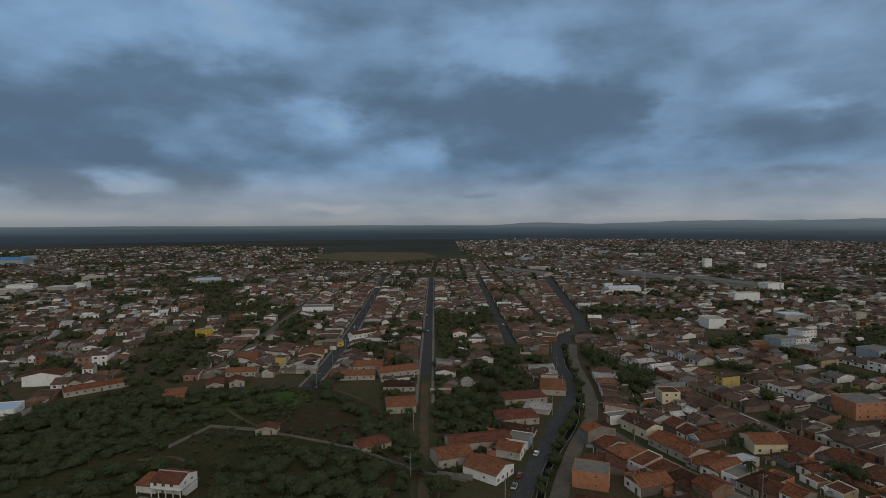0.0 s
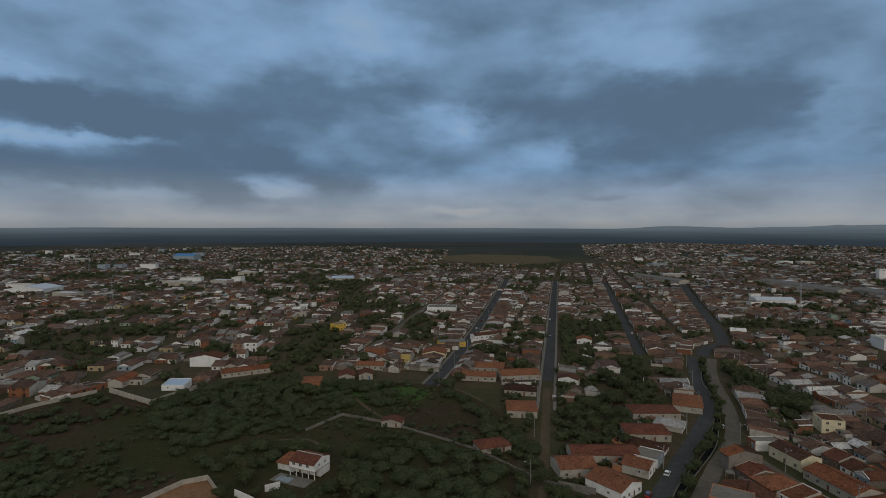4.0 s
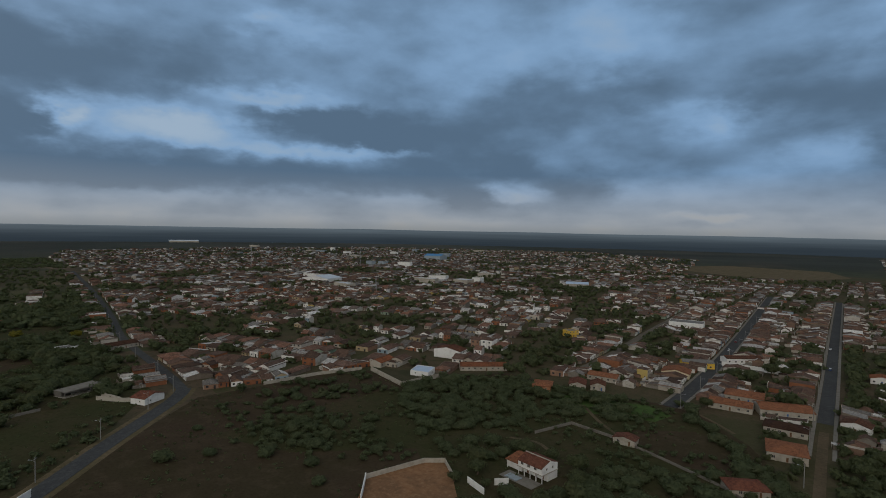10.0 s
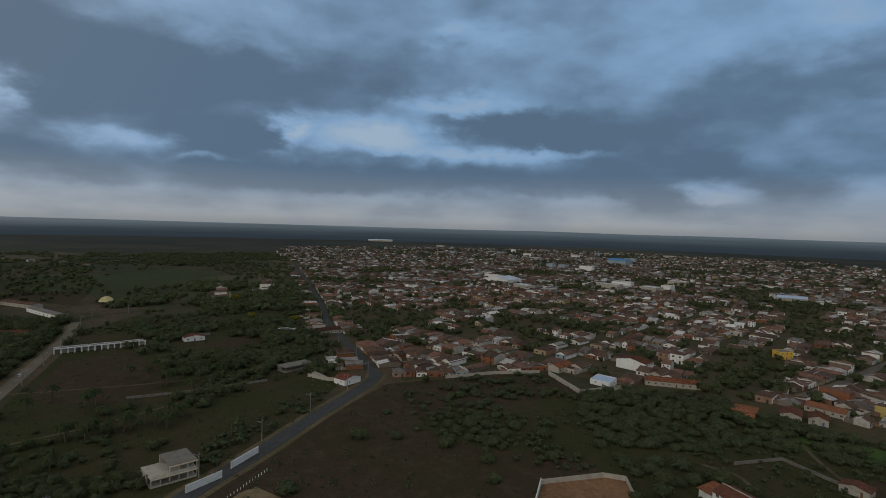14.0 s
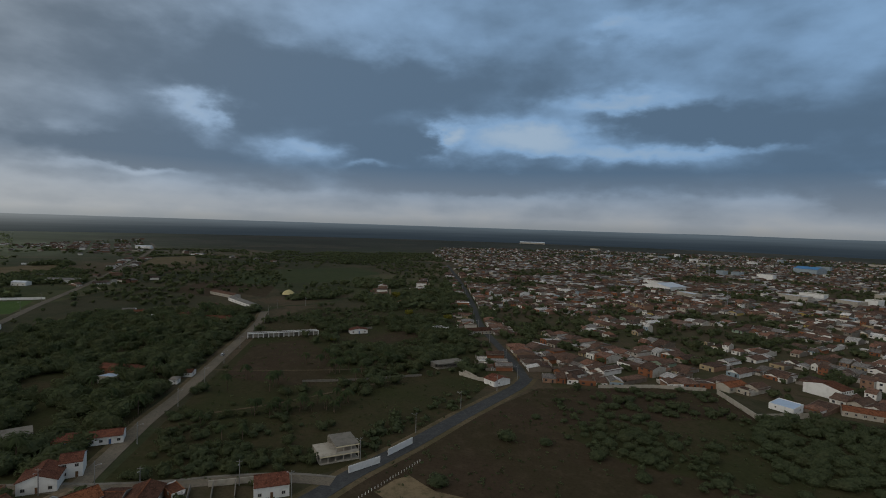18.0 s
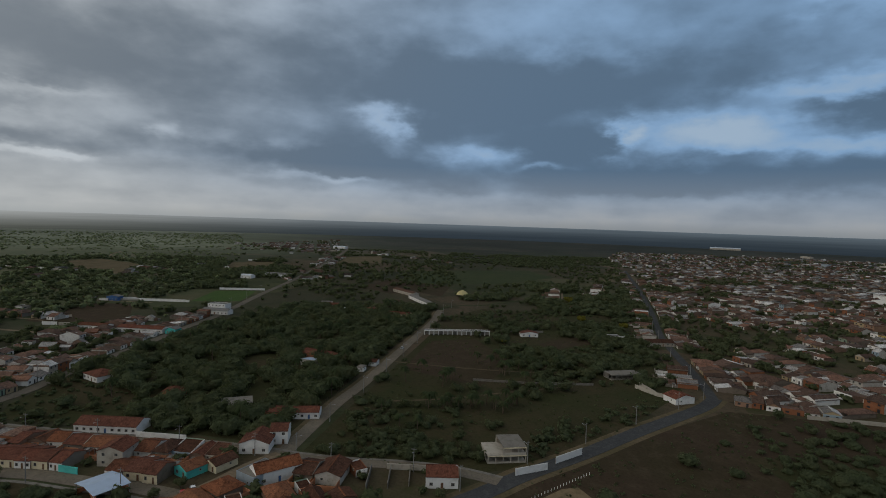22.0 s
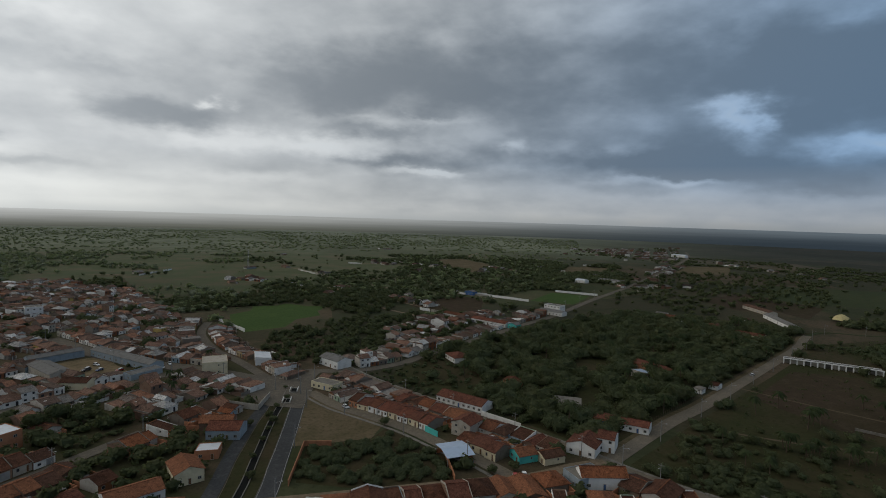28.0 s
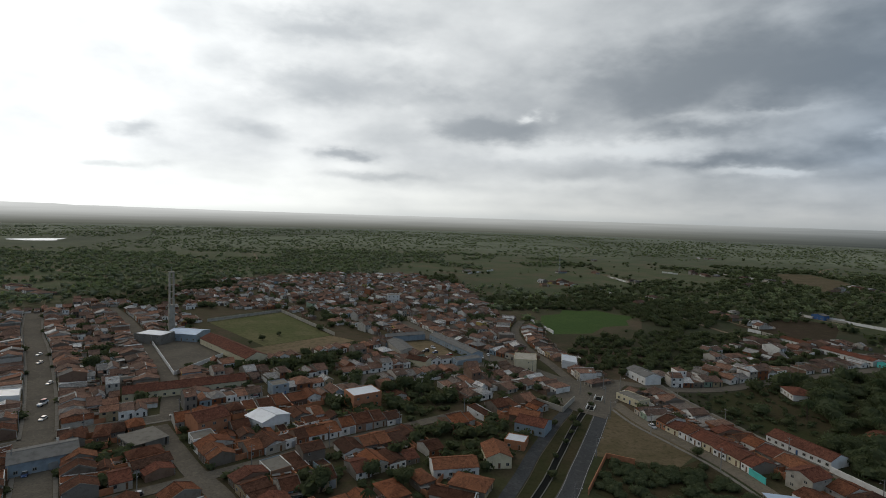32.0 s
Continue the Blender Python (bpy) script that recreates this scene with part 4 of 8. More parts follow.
sheet("ploughed_plot_7", [(-1069, -242), (-1110, -154), (-1326, -186), (-1264, -259)], M_STRAW, 0.03, "dry brown field beside a country road", "field")
PLOT_W = [(-412, 18), (-345, 42), (-292, 18), (-322, -28), (-400, -16)]
sheet("ploughed_plot_4", PLOT_W, M_DRY, 0.04, "dark dry plot before a white arcade", "field")
sheet("grass_patch", [(-128, 262), (-112, 250), (-92, 256), (-74, 262), (-70, 276), (-84, 284), (-110, 276), (-124, 272)], M_GREEN, 0.034, "patch of fresh green grass below houses", "field")
sheet("bare_plot", [(-79, 244), (-56, 261), (-34, 247), (-35, 217), (-57, 220), (-74, 229)], M_DRY, 0.032, "bare brown plot behind a low wall", "field")
sheet("bare_patch", [(-181, 41), (-183, 47), (-176, 50), (-170, 53), (-163, 62), (-160, 50), (-168, 36), (-174, 33)], M_SAND, 0.035, "bare sandy patch beside the road", "ground")
geo = Geo()
for line in PATHS:
    strip(geo, line, 1.7, 0.05)
structure("footpath", geo, M_DIRT, "trodden dirt paths across grass", "path")


# ---------------------------------------------------------------- buildings
def gable_walls(geo, w, d, h, rise, along_x, mat=0):
    """Four walls that close against a two-sided roof; the ridge runs along x or y."""
    a, b = (w / 2, d / 2) if along_x else (d / 2, w / 2)
    pts = [(-a, -b, 0), (-a, b, 0), (-a, b, h), (-a, 0, h + rise), (-a, -b, h)]
    pts += [(a, y, z) for _, y, z in pts]
    if not along_x:
        pts = [(y, x, z) for x, y, z in pts]
    faces = [(0, 1, 2, 3, 4), (9, 8, 7, 6, 5), (0, 4, 9, 5), (1, 6, 7, 2), (2, 7, 8, 3), (3, 8, 9, 4)]
    geo.add(pts, faces, mat)


def roof_geo(kind, w, d, h, rise, over=0.45, mat=0):
    geo = Geo()
    t = 0.14
    if kind in ("row", "gable"):
        a, b = (w / 2 + (0.06 if kind == "row" else over), d / 2 + over) if kind == "row" else (d / 2 + 0.3, w / 2 + over)
        half = (d if kind == "row" else w) / 2
        drop = over * rise / half
        for s in (-1, 1):
            c = [(-a, 0, h + rise + t), (a, 0, h + rise + t), (a, s * b, h - drop + t), (-a, s * b, h - drop + t)]
            if kind == "gable":
                c = [(y, x, z) for x, y, z in c]
            geo.slab(c if (s < 0) == (kind == "row") else c[::-1], t, mat)
        if kind == "row":
            geo.box(0, 0, h + rise + t - 0.05, 2 * a, 0.32, 0.14, mat)
        else:
            geo.box(0, 0, h + rise + t - 0.05, 0.32, 2 * a, 0.14, mat)
    elif kind == "hip":
        a, b = w / 2 + over, d / 2 + over
        ridge = max(0.3, a - b) if w >= d else 0.3
        ridge_y = max(0.3, b - a) if d > w else 0.0
        z0, z1 = h + 0.05, h + rise + 0.15
        c = [(-a, -b, z0), (a, -b, z0), (a, b, z0), (-a, b, z0)]
        e = [(-ridge, 0, z1), (ridge, 0, z1)] if w >= d else [(0, -ridge_y, z1), (0, ridge_y, z1)]
        pts = c + e + [(x, y, z - 0.16) for x, y, z in c]
        if w >= d:
            faces = [(0, 1, 5, 4), (1, 2, 5), (2, 3, 4, 5), (3, 0, 4)]
        else:
            faces = [(0, 1, 4), (1, 2, 5, 4), (2, 3, 5), (3, 0, 4, 5)]
        geo.add(pts, faces + [(9, 8, 7, 6), (0, 6, 7, 1), (1, 7, 8, 2), (2, 8, 9, 3), (3, 9, 6, 0)], mat)
    elif kind == "shed":
        a = w / 2 - 0.2
        geo.slab([(-a, -d / 2 + 0.2, h - 0.3), (a, -d / 2 + 0.2, h - 0.3), (a, d / 2 - 0.05, h - 0.3 - rise), (-a, d / 2 - 0.05, h - 0.3 - rise)], 0.1, mat)
    else:
        geo.box(0, 0, h - 0.35, w - 0.35, d - 0.35, 0.12, mat)
    return geo


def walls_geo(kind, w, d, h, rise, mat=0):
    geo = Geo()
    if kind in ("row", "gable"):
        gable_walls(geo, w, d, h, rise, kind == "row", mat)
    elif kind == "hip":
        geo.box(0, 0, 0, w, d, h, mat)
    else:
        back = h - rise - 0.1 if kind == "shed" else h
        t = 0.18
        geo.box(0, -d / 2 + t / 2, 0, w, t, h, mat)
        geo.box(0, d / 2 - t / 2, 0, w, t, back, mat)
        for s in (-1, 1):
            x = s * (w / 2 - t / 2)
            y0, y1 = -d / 2 + t, d / 2 - t
            pts = [(x + e * t / 2, y, z) for e in (-1, 1) for y, z in ((y0, 0), (y1, 0), (y1, back), (y0, h))]
            geo.add(pts, [(0, 3, 2, 1), (4, 5, 6, 7), (0, 1, 5, 4), (1, 2, 6, 5), (2, 3, 7, 6), (3, 0, 4, 7)], mat)
    return geo


def opening_geo(w, h, rim=0.09, deep=0.08, sunk=0.05):
    """A framed window or door facing -y: a raised frame round a sunk leaf, in one piece."""
    a, b, y0, y1, y2 = w / 2, w / 2 - rim, 0.0, -deep, -deep + sunk
    outer, inner = [(-a, 0), (a, 0), (a, h), (-a, h)], [(-b, rim), (b, rim), (b, h - rim), (-b, h - rim)]
    pts = [(x, y0, z) for x, z in outer] + [(x, y1, z) for x, z in outer] + [(x, y1, z) for x, z in inner] + [(x, y2, z) for x, z in inner]
    geo = Geo()
    geo.add(pts, [(i + o, (i + 1) % 4 + o, (i + 1) % 4 + o + 4, i + o + 4) for o in (0, 4, 8) for i in range(4)] + [(12, 13, 14, 15)])
    geo.m[-1] = 1
    return geo


WINDOW = opening_geo(1.2, 1.1).mesh("window", [M_PALE, M_GLASS])
WINDOW_SMALL = opening_geo(0.8, 0.8).mesh("window", [M_PALE, M_GLASS])
DOOR = opening_geo(0.95, 2.1).mesh("door", [M_PALE, M_WOOD])
DOOR_BLUE = opening_geo(0.95, 2.1).mesh("door", [M_PALE, M_BLUEDOOR])
GATE = opening_geo(2.5, 2.5).mesh("garage_door", [M_PALE, M_STEEL])


WINDOW_FRAME = Geo()
WINDOW_PANE = Geo().box(0, -0.02, 0.09, 1.02, 0.04, 0.92)
for fx, fz, fw, fh in ((0, 0, 1.2, 0.09), (0, 1.01, 1.2, 0.09), (-0.555, 0.09, 0.09, 0.92), (0.555, 0.09, 0.09, 0.92), (0, 0.09, 0.09, 0.92)):
    WINDOW_FRAME.box(fx, -0.04, fz, fw, 0.08, fh)
WINDOW_FRAME = WINDOW_FRAME.mesh("window", [M_PALE])
WINDOW_PANE = WINDOW_PANE.mesh("pane", [M_GLASS])


def fit_on(mesh, name, parent, x, y, z, turn=0.0):
    ob = new(name, mesh)
    ob.parent = parent
    ob.matrix_local = pose(x, y, z, 0, 0, turn)
    return ob


def building(name, m, kind, w, d, h, rise, wall, roof, label, category="house", group="", storeys=1, cols=2, gate=False, yard=0.0, rng=None, trim=None, back=True):
    """A house that stands on its base with its front towards -y."""
    rng = rng or random.Random(int(w * 100 + d * 10))
    ob = thing(name, m, label, category, group)
    if group and kind in ("row", "gable", "hip"):
        part("wall", walls_geo(kind, w, d, h, rise), M_SIDE, ob)
        part("facade", Geo().box(0, -d / 2 - 0.06, 0, w - 0.02, 0.12, h - 0.05), wall, ob)
    else:
        part("wall", walls_geo(kind, w, d, h, rise), wall, ob)
    part("roof", roof_geo(kind, w, d, h, rise), roof, ob)
    step = h / storeys if kind != "shed" else (h - 0.6) / storeys
    spots = [-w / 2 + w * (i + 0.5) / cols for i in range(cols)]
    front = -d / 2 - (0.122 if group and kind in ("row", "gable", "hip") else 0.002)
    for s in range(storeys):
        for i, x in enumerate(spots):
            z = s * step
            if s == 0 and i == len(spots) // 2:
                fit_on(GATE if gate else (DOOR if rng.random() < 0.7 else DOOR_BLUE), "garage_door" if gate else "door", ob, x, front, 0.02)
            elif w / cols > 1.5:
                if group:
                    fit_on(WINDOW, "window", ob, x, front, z + 1.0)
                else:
                    fit_on(WINDOW_PANE, "pane", fit_on(WINDOW_FRAME, "window", ob, x, front, z + 1.0), 0, 0, 0)
    if back:
        for s in range(storeys):
            fit_on(WINDOW_SMALL, "window", ob, w * 0.22, d / 2 + 0.002, s * step + 1.3, 180)
            if kind != "row":
                fit_on(WINDOW_SMALL, "window", ob, w / 2 + 0.002, d * 0.15, s * step + 1.3, 90)
                fit_on(WINDOW_SMALL, "window", ob, -w / 2 - 0.002, -d * 0.15, s * step + 1.3, -90)
    if trim is not None and kind == "row":
        for x in (-w / 2, w / 2):
            top = [(-d / 2 - 0.1, h + 0.3), (0, h + rise + 0.32), (d / 2 + 0.1, h + 0.3), (d / 2 + 0.1, h - 0.2), (0, h + rise - 0.2), (-d / 2 - 0.1, h - 0.2)]
            pts = [(x + e, y, z) for e in (-0.09, 0.09) for y, z in top]
            part("parapet", Geo().add(pts, [(0, 1, 4, 5), (1, 2, 3, 4), (11, 10, 7, 6), (10, 9, 8, 7)] + [(i, 6 + i, 6 + (i + 1) % 6, (i + 1) % 6) for i in range(6)]), trim, ob)
    elif trim is not None and kind == "gable":
        y = -d / 2 - 0.12
        pts = [(-w / 2 - 0.1, y, h - 0.2), (w / 2 + 0.1, y, h - 0.2), (w / 2 + 0.1, y, h + 0.5), (0, y, h + rise + 0.55), (-w / 2 - 0.1, y, h + 0.5)]
        part("parapet", Geo().add(pts + [(x, yy + 0.16, z) for x, yy, z in pts], [(0, 1, 2, 3, 4), (9, 8, 7, 6, 5)] + [(i, 5 + i, 5 + (i + 1) % 5, (i + 1) % 5) for i in range(5)]), trim, ob)
    if yard:
        geo = Geo()
        y0, y1 = d / 2 + 0.05, d / 2 + yard
        wall_line(geo, [(-w / 2 + 0.1, y0), (-w / 2 + 0.1, y1), (w / 2 - 0.1, y1), (w / 2 - 0.1, y0)], 2.0)
        part("yard_wall", geo, M_CONC if rng.random() < 0.6 else M_BRICK, ob)
        if yard > 5:
            geo = Geo()
            sx = rng.choice((-1, 1)) * (w / 2 - w * 0.3)
            geo.box(sx, d / 2 + yard * 0.3, 0, w * 0.5, yard * 0.5, 2.3, 0)
            part("shed", geo, M_WALL, ob)
            geo = Geo()
            geo.slab([(sx - w * 0.27, d / 2 + yard * 0.03, 2.85), (sx + w * 0.27, d / 2 + yard * 0.03, 2.85), (sx + w * 0.27, d / 2 + yard * 0.58, 2.45), (sx - w * 0.27, d / 2 + yard * 0.58, 2.45)], 0.1)
            part("shed_roof", geo, M_TILE if rng.random() < 0.7 else M_FIBRE, ob)
    return ob


TAKEN = {}


def take(x, y, r):
    for i in range(int((x - r) // 6), int((x + r) // 6) + 1):
        for j in range(int((y - r) // 6), int((y + r) // 6) + 1):
            TAKEN.setdefault((i, j), []).append((x, y, r))


def is_free(x, y, r):
    for i in range(int((x - r) // 6), int((x + r) // 6) + 1):
        for j in range(int((y - r) // 6), int((y + r) // 6) + 1):
            for a, b, q in TAKEN.get((i, j), ()):
                if (a - x) ** 2 + (b - y) ** 2 < (q + r) ** 2:
                    return False
    return True


ROAD_CELLS = {}
for line, width in ROADS:
    for (ax, ay), (bx, by) in zip(line, line[1:]):
        count = max(1, int(math.hypot(bx - ax, by - ay) / 2.5))
        for i in range(count):
            x, y = ax + (bx - ax) * i / count, ay + (by - ay) * i / count
            ROAD_CELLS.setdefault((int(x // 22), int(y // 22)), []).append((x, y, width / 2))


def on_road(x, y, room):
    i, j = int(x // 22), int(y // 22)
    for a in (i - 1, i, i + 1):
        for b in (j - 1, j, j + 1):
            for px, py, half in ROAD_CELLS.get((a, b), ()):
                if (px - x) ** 2 + (py - y) ** 2 < (half + room) ** 2:
                    return True
    return False


def facing(x, y, turn):
    return pose(x, y, ground_z(x, y), 0, 0, turn)




def landmark(name, x, y, turn, kind, w, d, h, rise, wall, roof, label, category="house", **more):
    """One building placed to fit the camera's view; turn is the way its front is swung from south, anticlockwise."""
    ob = building(name, facing(x, y, turn), kind, w, d, h, rise, wall, roof, label, category, **more)
    c, s = math.cos(radians(turn)), math.sin(radians(turn))
    deep = d + more.get("yard", 0.0)
    n = max(1, int(max(w, deep) / 7))
    r = min(w, deep) / 2
    for i in range(n):
        t = (i + 0.5) / n - 0.5
        if w >= deep:
            a, b = t * (w - 2 * r * 0.6), (deep - d) / 2
        else:
            a, b = 0.0, t * (deep - 2 * r * 0.6) + (deep - d) / 2
        take(x + a * c - b * s, y + a * s + b * c, r)
    return ob


# ---- houses with a form of their own
def villa(x, y, turn):
    """Two storeys: an upper floor over a veranda on posts, and a lower wing."""
    ob = thing("villa", facing(x, y, turn), "two-storey white house with a veranda and a red tile roof", "house")
    for dx, dy in ((-5, 0), (0, 0), (5, 0), (-9, 2), (-3, -8), (-9, -7), (3, -9)):
        take(x + dx, y + dy, 6)
    part("ground_floor_wall", Geo().box(0, 1.6, 0, 11, 5.8, 2.9), M_WHITE, ob)
    part("upper_floor_slab", Geo().box(0, 0, 2.9, 11.4, 9.4, 0.22), M_PALE, ob)
    g = Geo()
    gable_walls(g, 11, 9, 2.5, 1.5, True)
    ob2 = part("upper_floor_wall", g, M_WHITE, ob)
    ob2.location.z = 3.12
    r = part("roof", roof_geo("row", 11, 9, 2.5, 1.5, 0.7), M_REDTILE, ob)
    r.location.z = 3.12
    part("ridge_tiles", Geo().box(0, 0, 7.22, 11.3, 0.5, 0.16), M_PALE, ob)
    for k in range(5):
        part("veranda_post", Geo().box(-5.3 + 2.65 * k, -4.3, 0, 0.26, 0.26, 2.9), M_WHITE, ob)
    for px in (-3.6, -0.6, 2.4):
        fit_on(WINDOW_PANE, "pane", fit_on(WINDOW_FRAME, "window", ob, px, -4.502, 4.1), 0, 0, 0)
    for px in (-3.4, 0.4, 3.4):
        fit_on(DOOR, "door", ob, px, -1.302, 0.02)
    for py in (-2.0, 1.5):
        fit_on(WINDOW_SMALL, "window", ob, 5.502, py, 4.3, 90)
        fit_on(WINDOW_SMALL, "window", ob, -5.502, py, 4.3, -90)
    part("wing_wall", Geo().box(-9.0, 1.0, 0, 6.8, 6.4, 3.0), M_WHITE, ob)
    part("wing_roof", Geo().slab([(-12.8, 4.6, 4.1), (-5.55, 4.6, 4.1), (-5.55, -3.4, 3.0), (-12.8, -3.4, 3.0)][::-1], 0.15), M_NEWTILE, ob)
    for px in (-11.9, -6.4):
        part("wing_post", Geo().box(px, -3.0, 0, 0.24, 0.24, 2.9), M_WHITE, ob)
    part("terrace", Geo().box(-2, -7.5, 0, 15, 6.0, 0.14), M_CONC, ob)
    part("pool_basin", Geo().box(-4.6, -8.2, 0.14, 5.6, 3.4, 0.25), M_LBLUE, ob)
    return ob


def frame_house(name, x, y, turn, w, d, floors, bays, wall, label, left_low=0.0, category="house"):
    """An open concrete frame: slabs on columns, with parapets and some walled bays."""
    ob = thing(name, facing(x, y, turn), label, category)
    take(x, y, max(w, d) * 0.5)
    step = 3.0
    split = -w / 2 + w * left_low
    for f in range(floors + 1):
        x0 = split if (f == floors and left_low) else -w / 2
        part("slab", Geo().box((x0 + w / 2) / 2, 0, f * step - 0.02 if f else 0.0, w / 2 - x0, d, 0.2), M_CONC if f == floors else M_PALE, ob)
    for f in range(floors):
        for i in range(bays + 1):
            px = -w / 2 + 0.2 + (w - 0.4) * i / bays
            if f == floors - 1 and left_low and px < split:
                continue
            for py in (-d / 2 + 0.2, d / 2 - 0.2):
                part("column", Geo().box(px, py, f * step + 0.18, 0.3, 0.3, step - 0.2), wall, ob)
        x0 = split if (f == floors - 1 and left_low) else -w / 2
        mid, wide = (x0 + w / 2) / 2, w / 2 - x0
        part("back_wall", Geo().box(mid, d / 2 - 0.55, f * step + 0.18, wide - 0.4, 0.18, step - 0.2), wall, ob)
        part("inner_wall", Geo().box(mid + wide * 0.1, -d * 0.08, f * step + 0.18, wide * 0.6, 0.18, step - 0.2), wall, ob)
        part("parapet", Geo().box(mid, -d / 2 + 0.09, f * step + 0.18, wide - 0.6, 0.14, 0.85 if f else 0.4), wall, ob)
        part("beam", Geo().box(mid, -d / 2 - 0.02, (f + 1) * step - 0.42, wide, 0.2, 0.4), M_CREAM if floors > 1 else wall, ob)
        for s in (-1, 1):
            if s < 0 and x0 > -w / 2:
                continue
            part("side_wall", Geo().box(s * (w / 2 - 0.3), d * 0.12, f * step + 0.18, 0.18, d * 0.55, step - 0.2), wall, ob)
    return ob


def arcade(x, y, turn, w, d):
    """A long low building behind a row of white pillars."""
    ob = thing("roadside_arcade", facing(x, y, turn), "long low white building with pillars beside a gravel road", "building")
    n = int(w / 3.6)
    for i in range(n + 1):
        px = -w / 2 + w * i / n
        take(x + px * math.cos(radians(turn)), y + px * math.sin(radians(turn)), 5)
        part("pillar", Geo().box(px, -d / 2, 0, 0.7, 0.5, 3.2), M_WHITE, ob)
        if i < n:
            part("bay_wall", Geo().box(px + w / n / 2, -d / 2 + 2.6, 0, w / n - 0.05, 0.2, 2.9), M_PALE if i % 3 else M_CONC, ob)
    part("beam", Geo().box(0, -d / 2, 3.2, w + 0.8, 0.6, 0.5), M_WHITE, ob)
    part("back_wall", Geo().box(0, d / 2, 0, w, 0.2, 3.3), M_WHITE, ob)
    part("roof", Geo().slab([(-w / 2, -d / 2 + 0.4, 3.15), (w / 2, -d / 2 + 0.4, 3.15), (w / 2, d / 2 - 0.1, 3.05), (-w / 2, d / 2 - 0.1, 3.05)], 0.12), M_FIBRE, ob)
    return ob


def canopy(x, y, turn, w, d, h):
    """A sheet roof on posts, with low walls on two sides."""
    ob = thing("canopy_shed", facing(x, y, turn), "open shed under a pale blue sheet roof on posts", "shed")
    take(x, y, min(w, d) * 0.55)
    for s in (-1, 1):
        part("roof_sheet", Geo().slab([(0, -d / 2, h + 0.9), (0, d / 2, h + 0.9), (s * w / 2, d / 2, h), (s * w / 2, -d / 2, h)][::s], 0.08), M_BLUETIN, ob)
    for px in (-w / 2 + 0.4, w / 2 - 0.4):
        for py in (-d / 2 + 0.4, 0, d / 2 - 0.4):
            part("post", Geo().box(px, py, 0, 0.22, 0.22, h), M_STEEL, ob)
    part("low_wall", Geo().box(0, d / 2 - 0.2, 0, w - 1, 0.18, 2.0), M_BRICK, ob)
    part("low_wall", Geo().box(-w / 2 + 0.2, 0, 0, 0.18, d - 1, 1.6), M_BRICK, ob)
    return ob


# ---- landmarks of the northern field and town
villa(-90.6, 175.7, -10)
landmark("field_hut", -76, 227, 3, "gable", 9, 6, 2.6, 1.1, M_PALE, M_REDTILE, "small red-roofed hut on a field path")
landmark("field_hut", -29, 212, 30, "hip", 13, 9, 2.4, 1.3, M_PALE, M_REDTILE, "low farm hut with a dark red tile roof")
landmark("brick_house", -140, 275, 20, "hip", 10, 12, 3.0, 1.3, M_BRICK, M_NEWTILE, "unplastered brick house at the field's edge")
landmark("brick_house", -126, 291, 22, "gable", 9, 12, 3.0, 1.4, M_PALE, M_REDTILE, "small house with a red tile roof at the field's edge")
landmark("brick_house", -116, 296, 22, "gable", 8, 10, 3.0, 1.4, M_PALE, M_TILE, "plastered house with an old tile roof")
landmark("long_house", -189, 287, 42, "row", 30, 9, 3.0, 1.5, M_PALE, M_TILE, "long low tiled house facing a field", cols=8)
landmark("house", -120, 316, 5, "row", 18, 9, 3.0, 1.4, M_PALE, M_NEWTILE, "white house with an orange tile roof", cols=5)
landmark("house", -89, 357, 8, "gable", 16, 14, 3.2, 1.8, M_CREAM, M_NEWTILE, "house with a broad orange-red tile roof", cols=4)
landmark("house", -50, 309, 4, "row", 20, 11, 3.0, 1.5, M_PALE, M_NEWTILE, "long orange-roofed house beside a lane", cols=5)
landmark("warehouse", -84, 388, 28, "row", 20, 8, 4.0, 1.2, M_YELLOW, M_FIBRE, "low warehouse with yellow walls", "warehouse", cols=4)
landmark("house", -28, 317, 22, "row", 24, 14, 3.4, 1.6, M_PALE, M_NEWTILE, "wide orange tile roof over a low plastered house", cols=5)
landmark("house", -47, 330, 5, "hip", 18, 14, 3.2, 1.6, M_PALE, M_NEWTILE, "low house with an orange hipped roof", cols=4)
landmark("house", -24, 288, 2, "hip", 17, 11, 2.8, 1.4, M_PALE, M_TILE, "brown-roofed house beside a dirt street", cols=4)
landmark("house", -21, 257, 8, "hip", 14, 15, 3.4, 1.6, M_PALE, M_NEWTILE, "orange-roofed house in a walled corner yard", cols=3)
landmark("house", 1.5, 311, -10, "gable", 11, 8, 3.6, 1.4, M_WHITE, M_TILE, "bright white house with a pitched gable", cols=3)
landmark("house", -193, 428, 60, "flat", 10, 9, 5.5, 0, M_YELLOW, M_CONC, "yellow two-storey box house", storeys=2, cols=3)
landmark("warehouse", -129, 549, 8, "flat", 30, 18, 5.5, 0, M_WHITE, M_FIBRE, "large white flat-roofed hall", "warehouse", cols=6)
landmark("white_house", 13, 424, 0, "gable", 11, 10, 3.4, 1.4, M_WHITE, M_TILE, "white house with an old tile roof among trees", cols=3)
landmark("long_wall_house", -63, 424, 40, "row", 26, 8, 3.6, 1.2, M_WHITE, M_TILE, "long white-walled row building", cols=6)
landmark("sports_hall", -362, 822, 25, "row", 36, 22, 5, 2.5, M_PALE, M_BLUETIN, "hall under a light blue metal roof", "hall", cols=6)
landmark("sports_hall", -985, 1228, 10, "row", 55, 40, 11, 5, M_LBLUE, M_BLUEROOF, "large hall with a bright blue roof", "hall", cols=6)
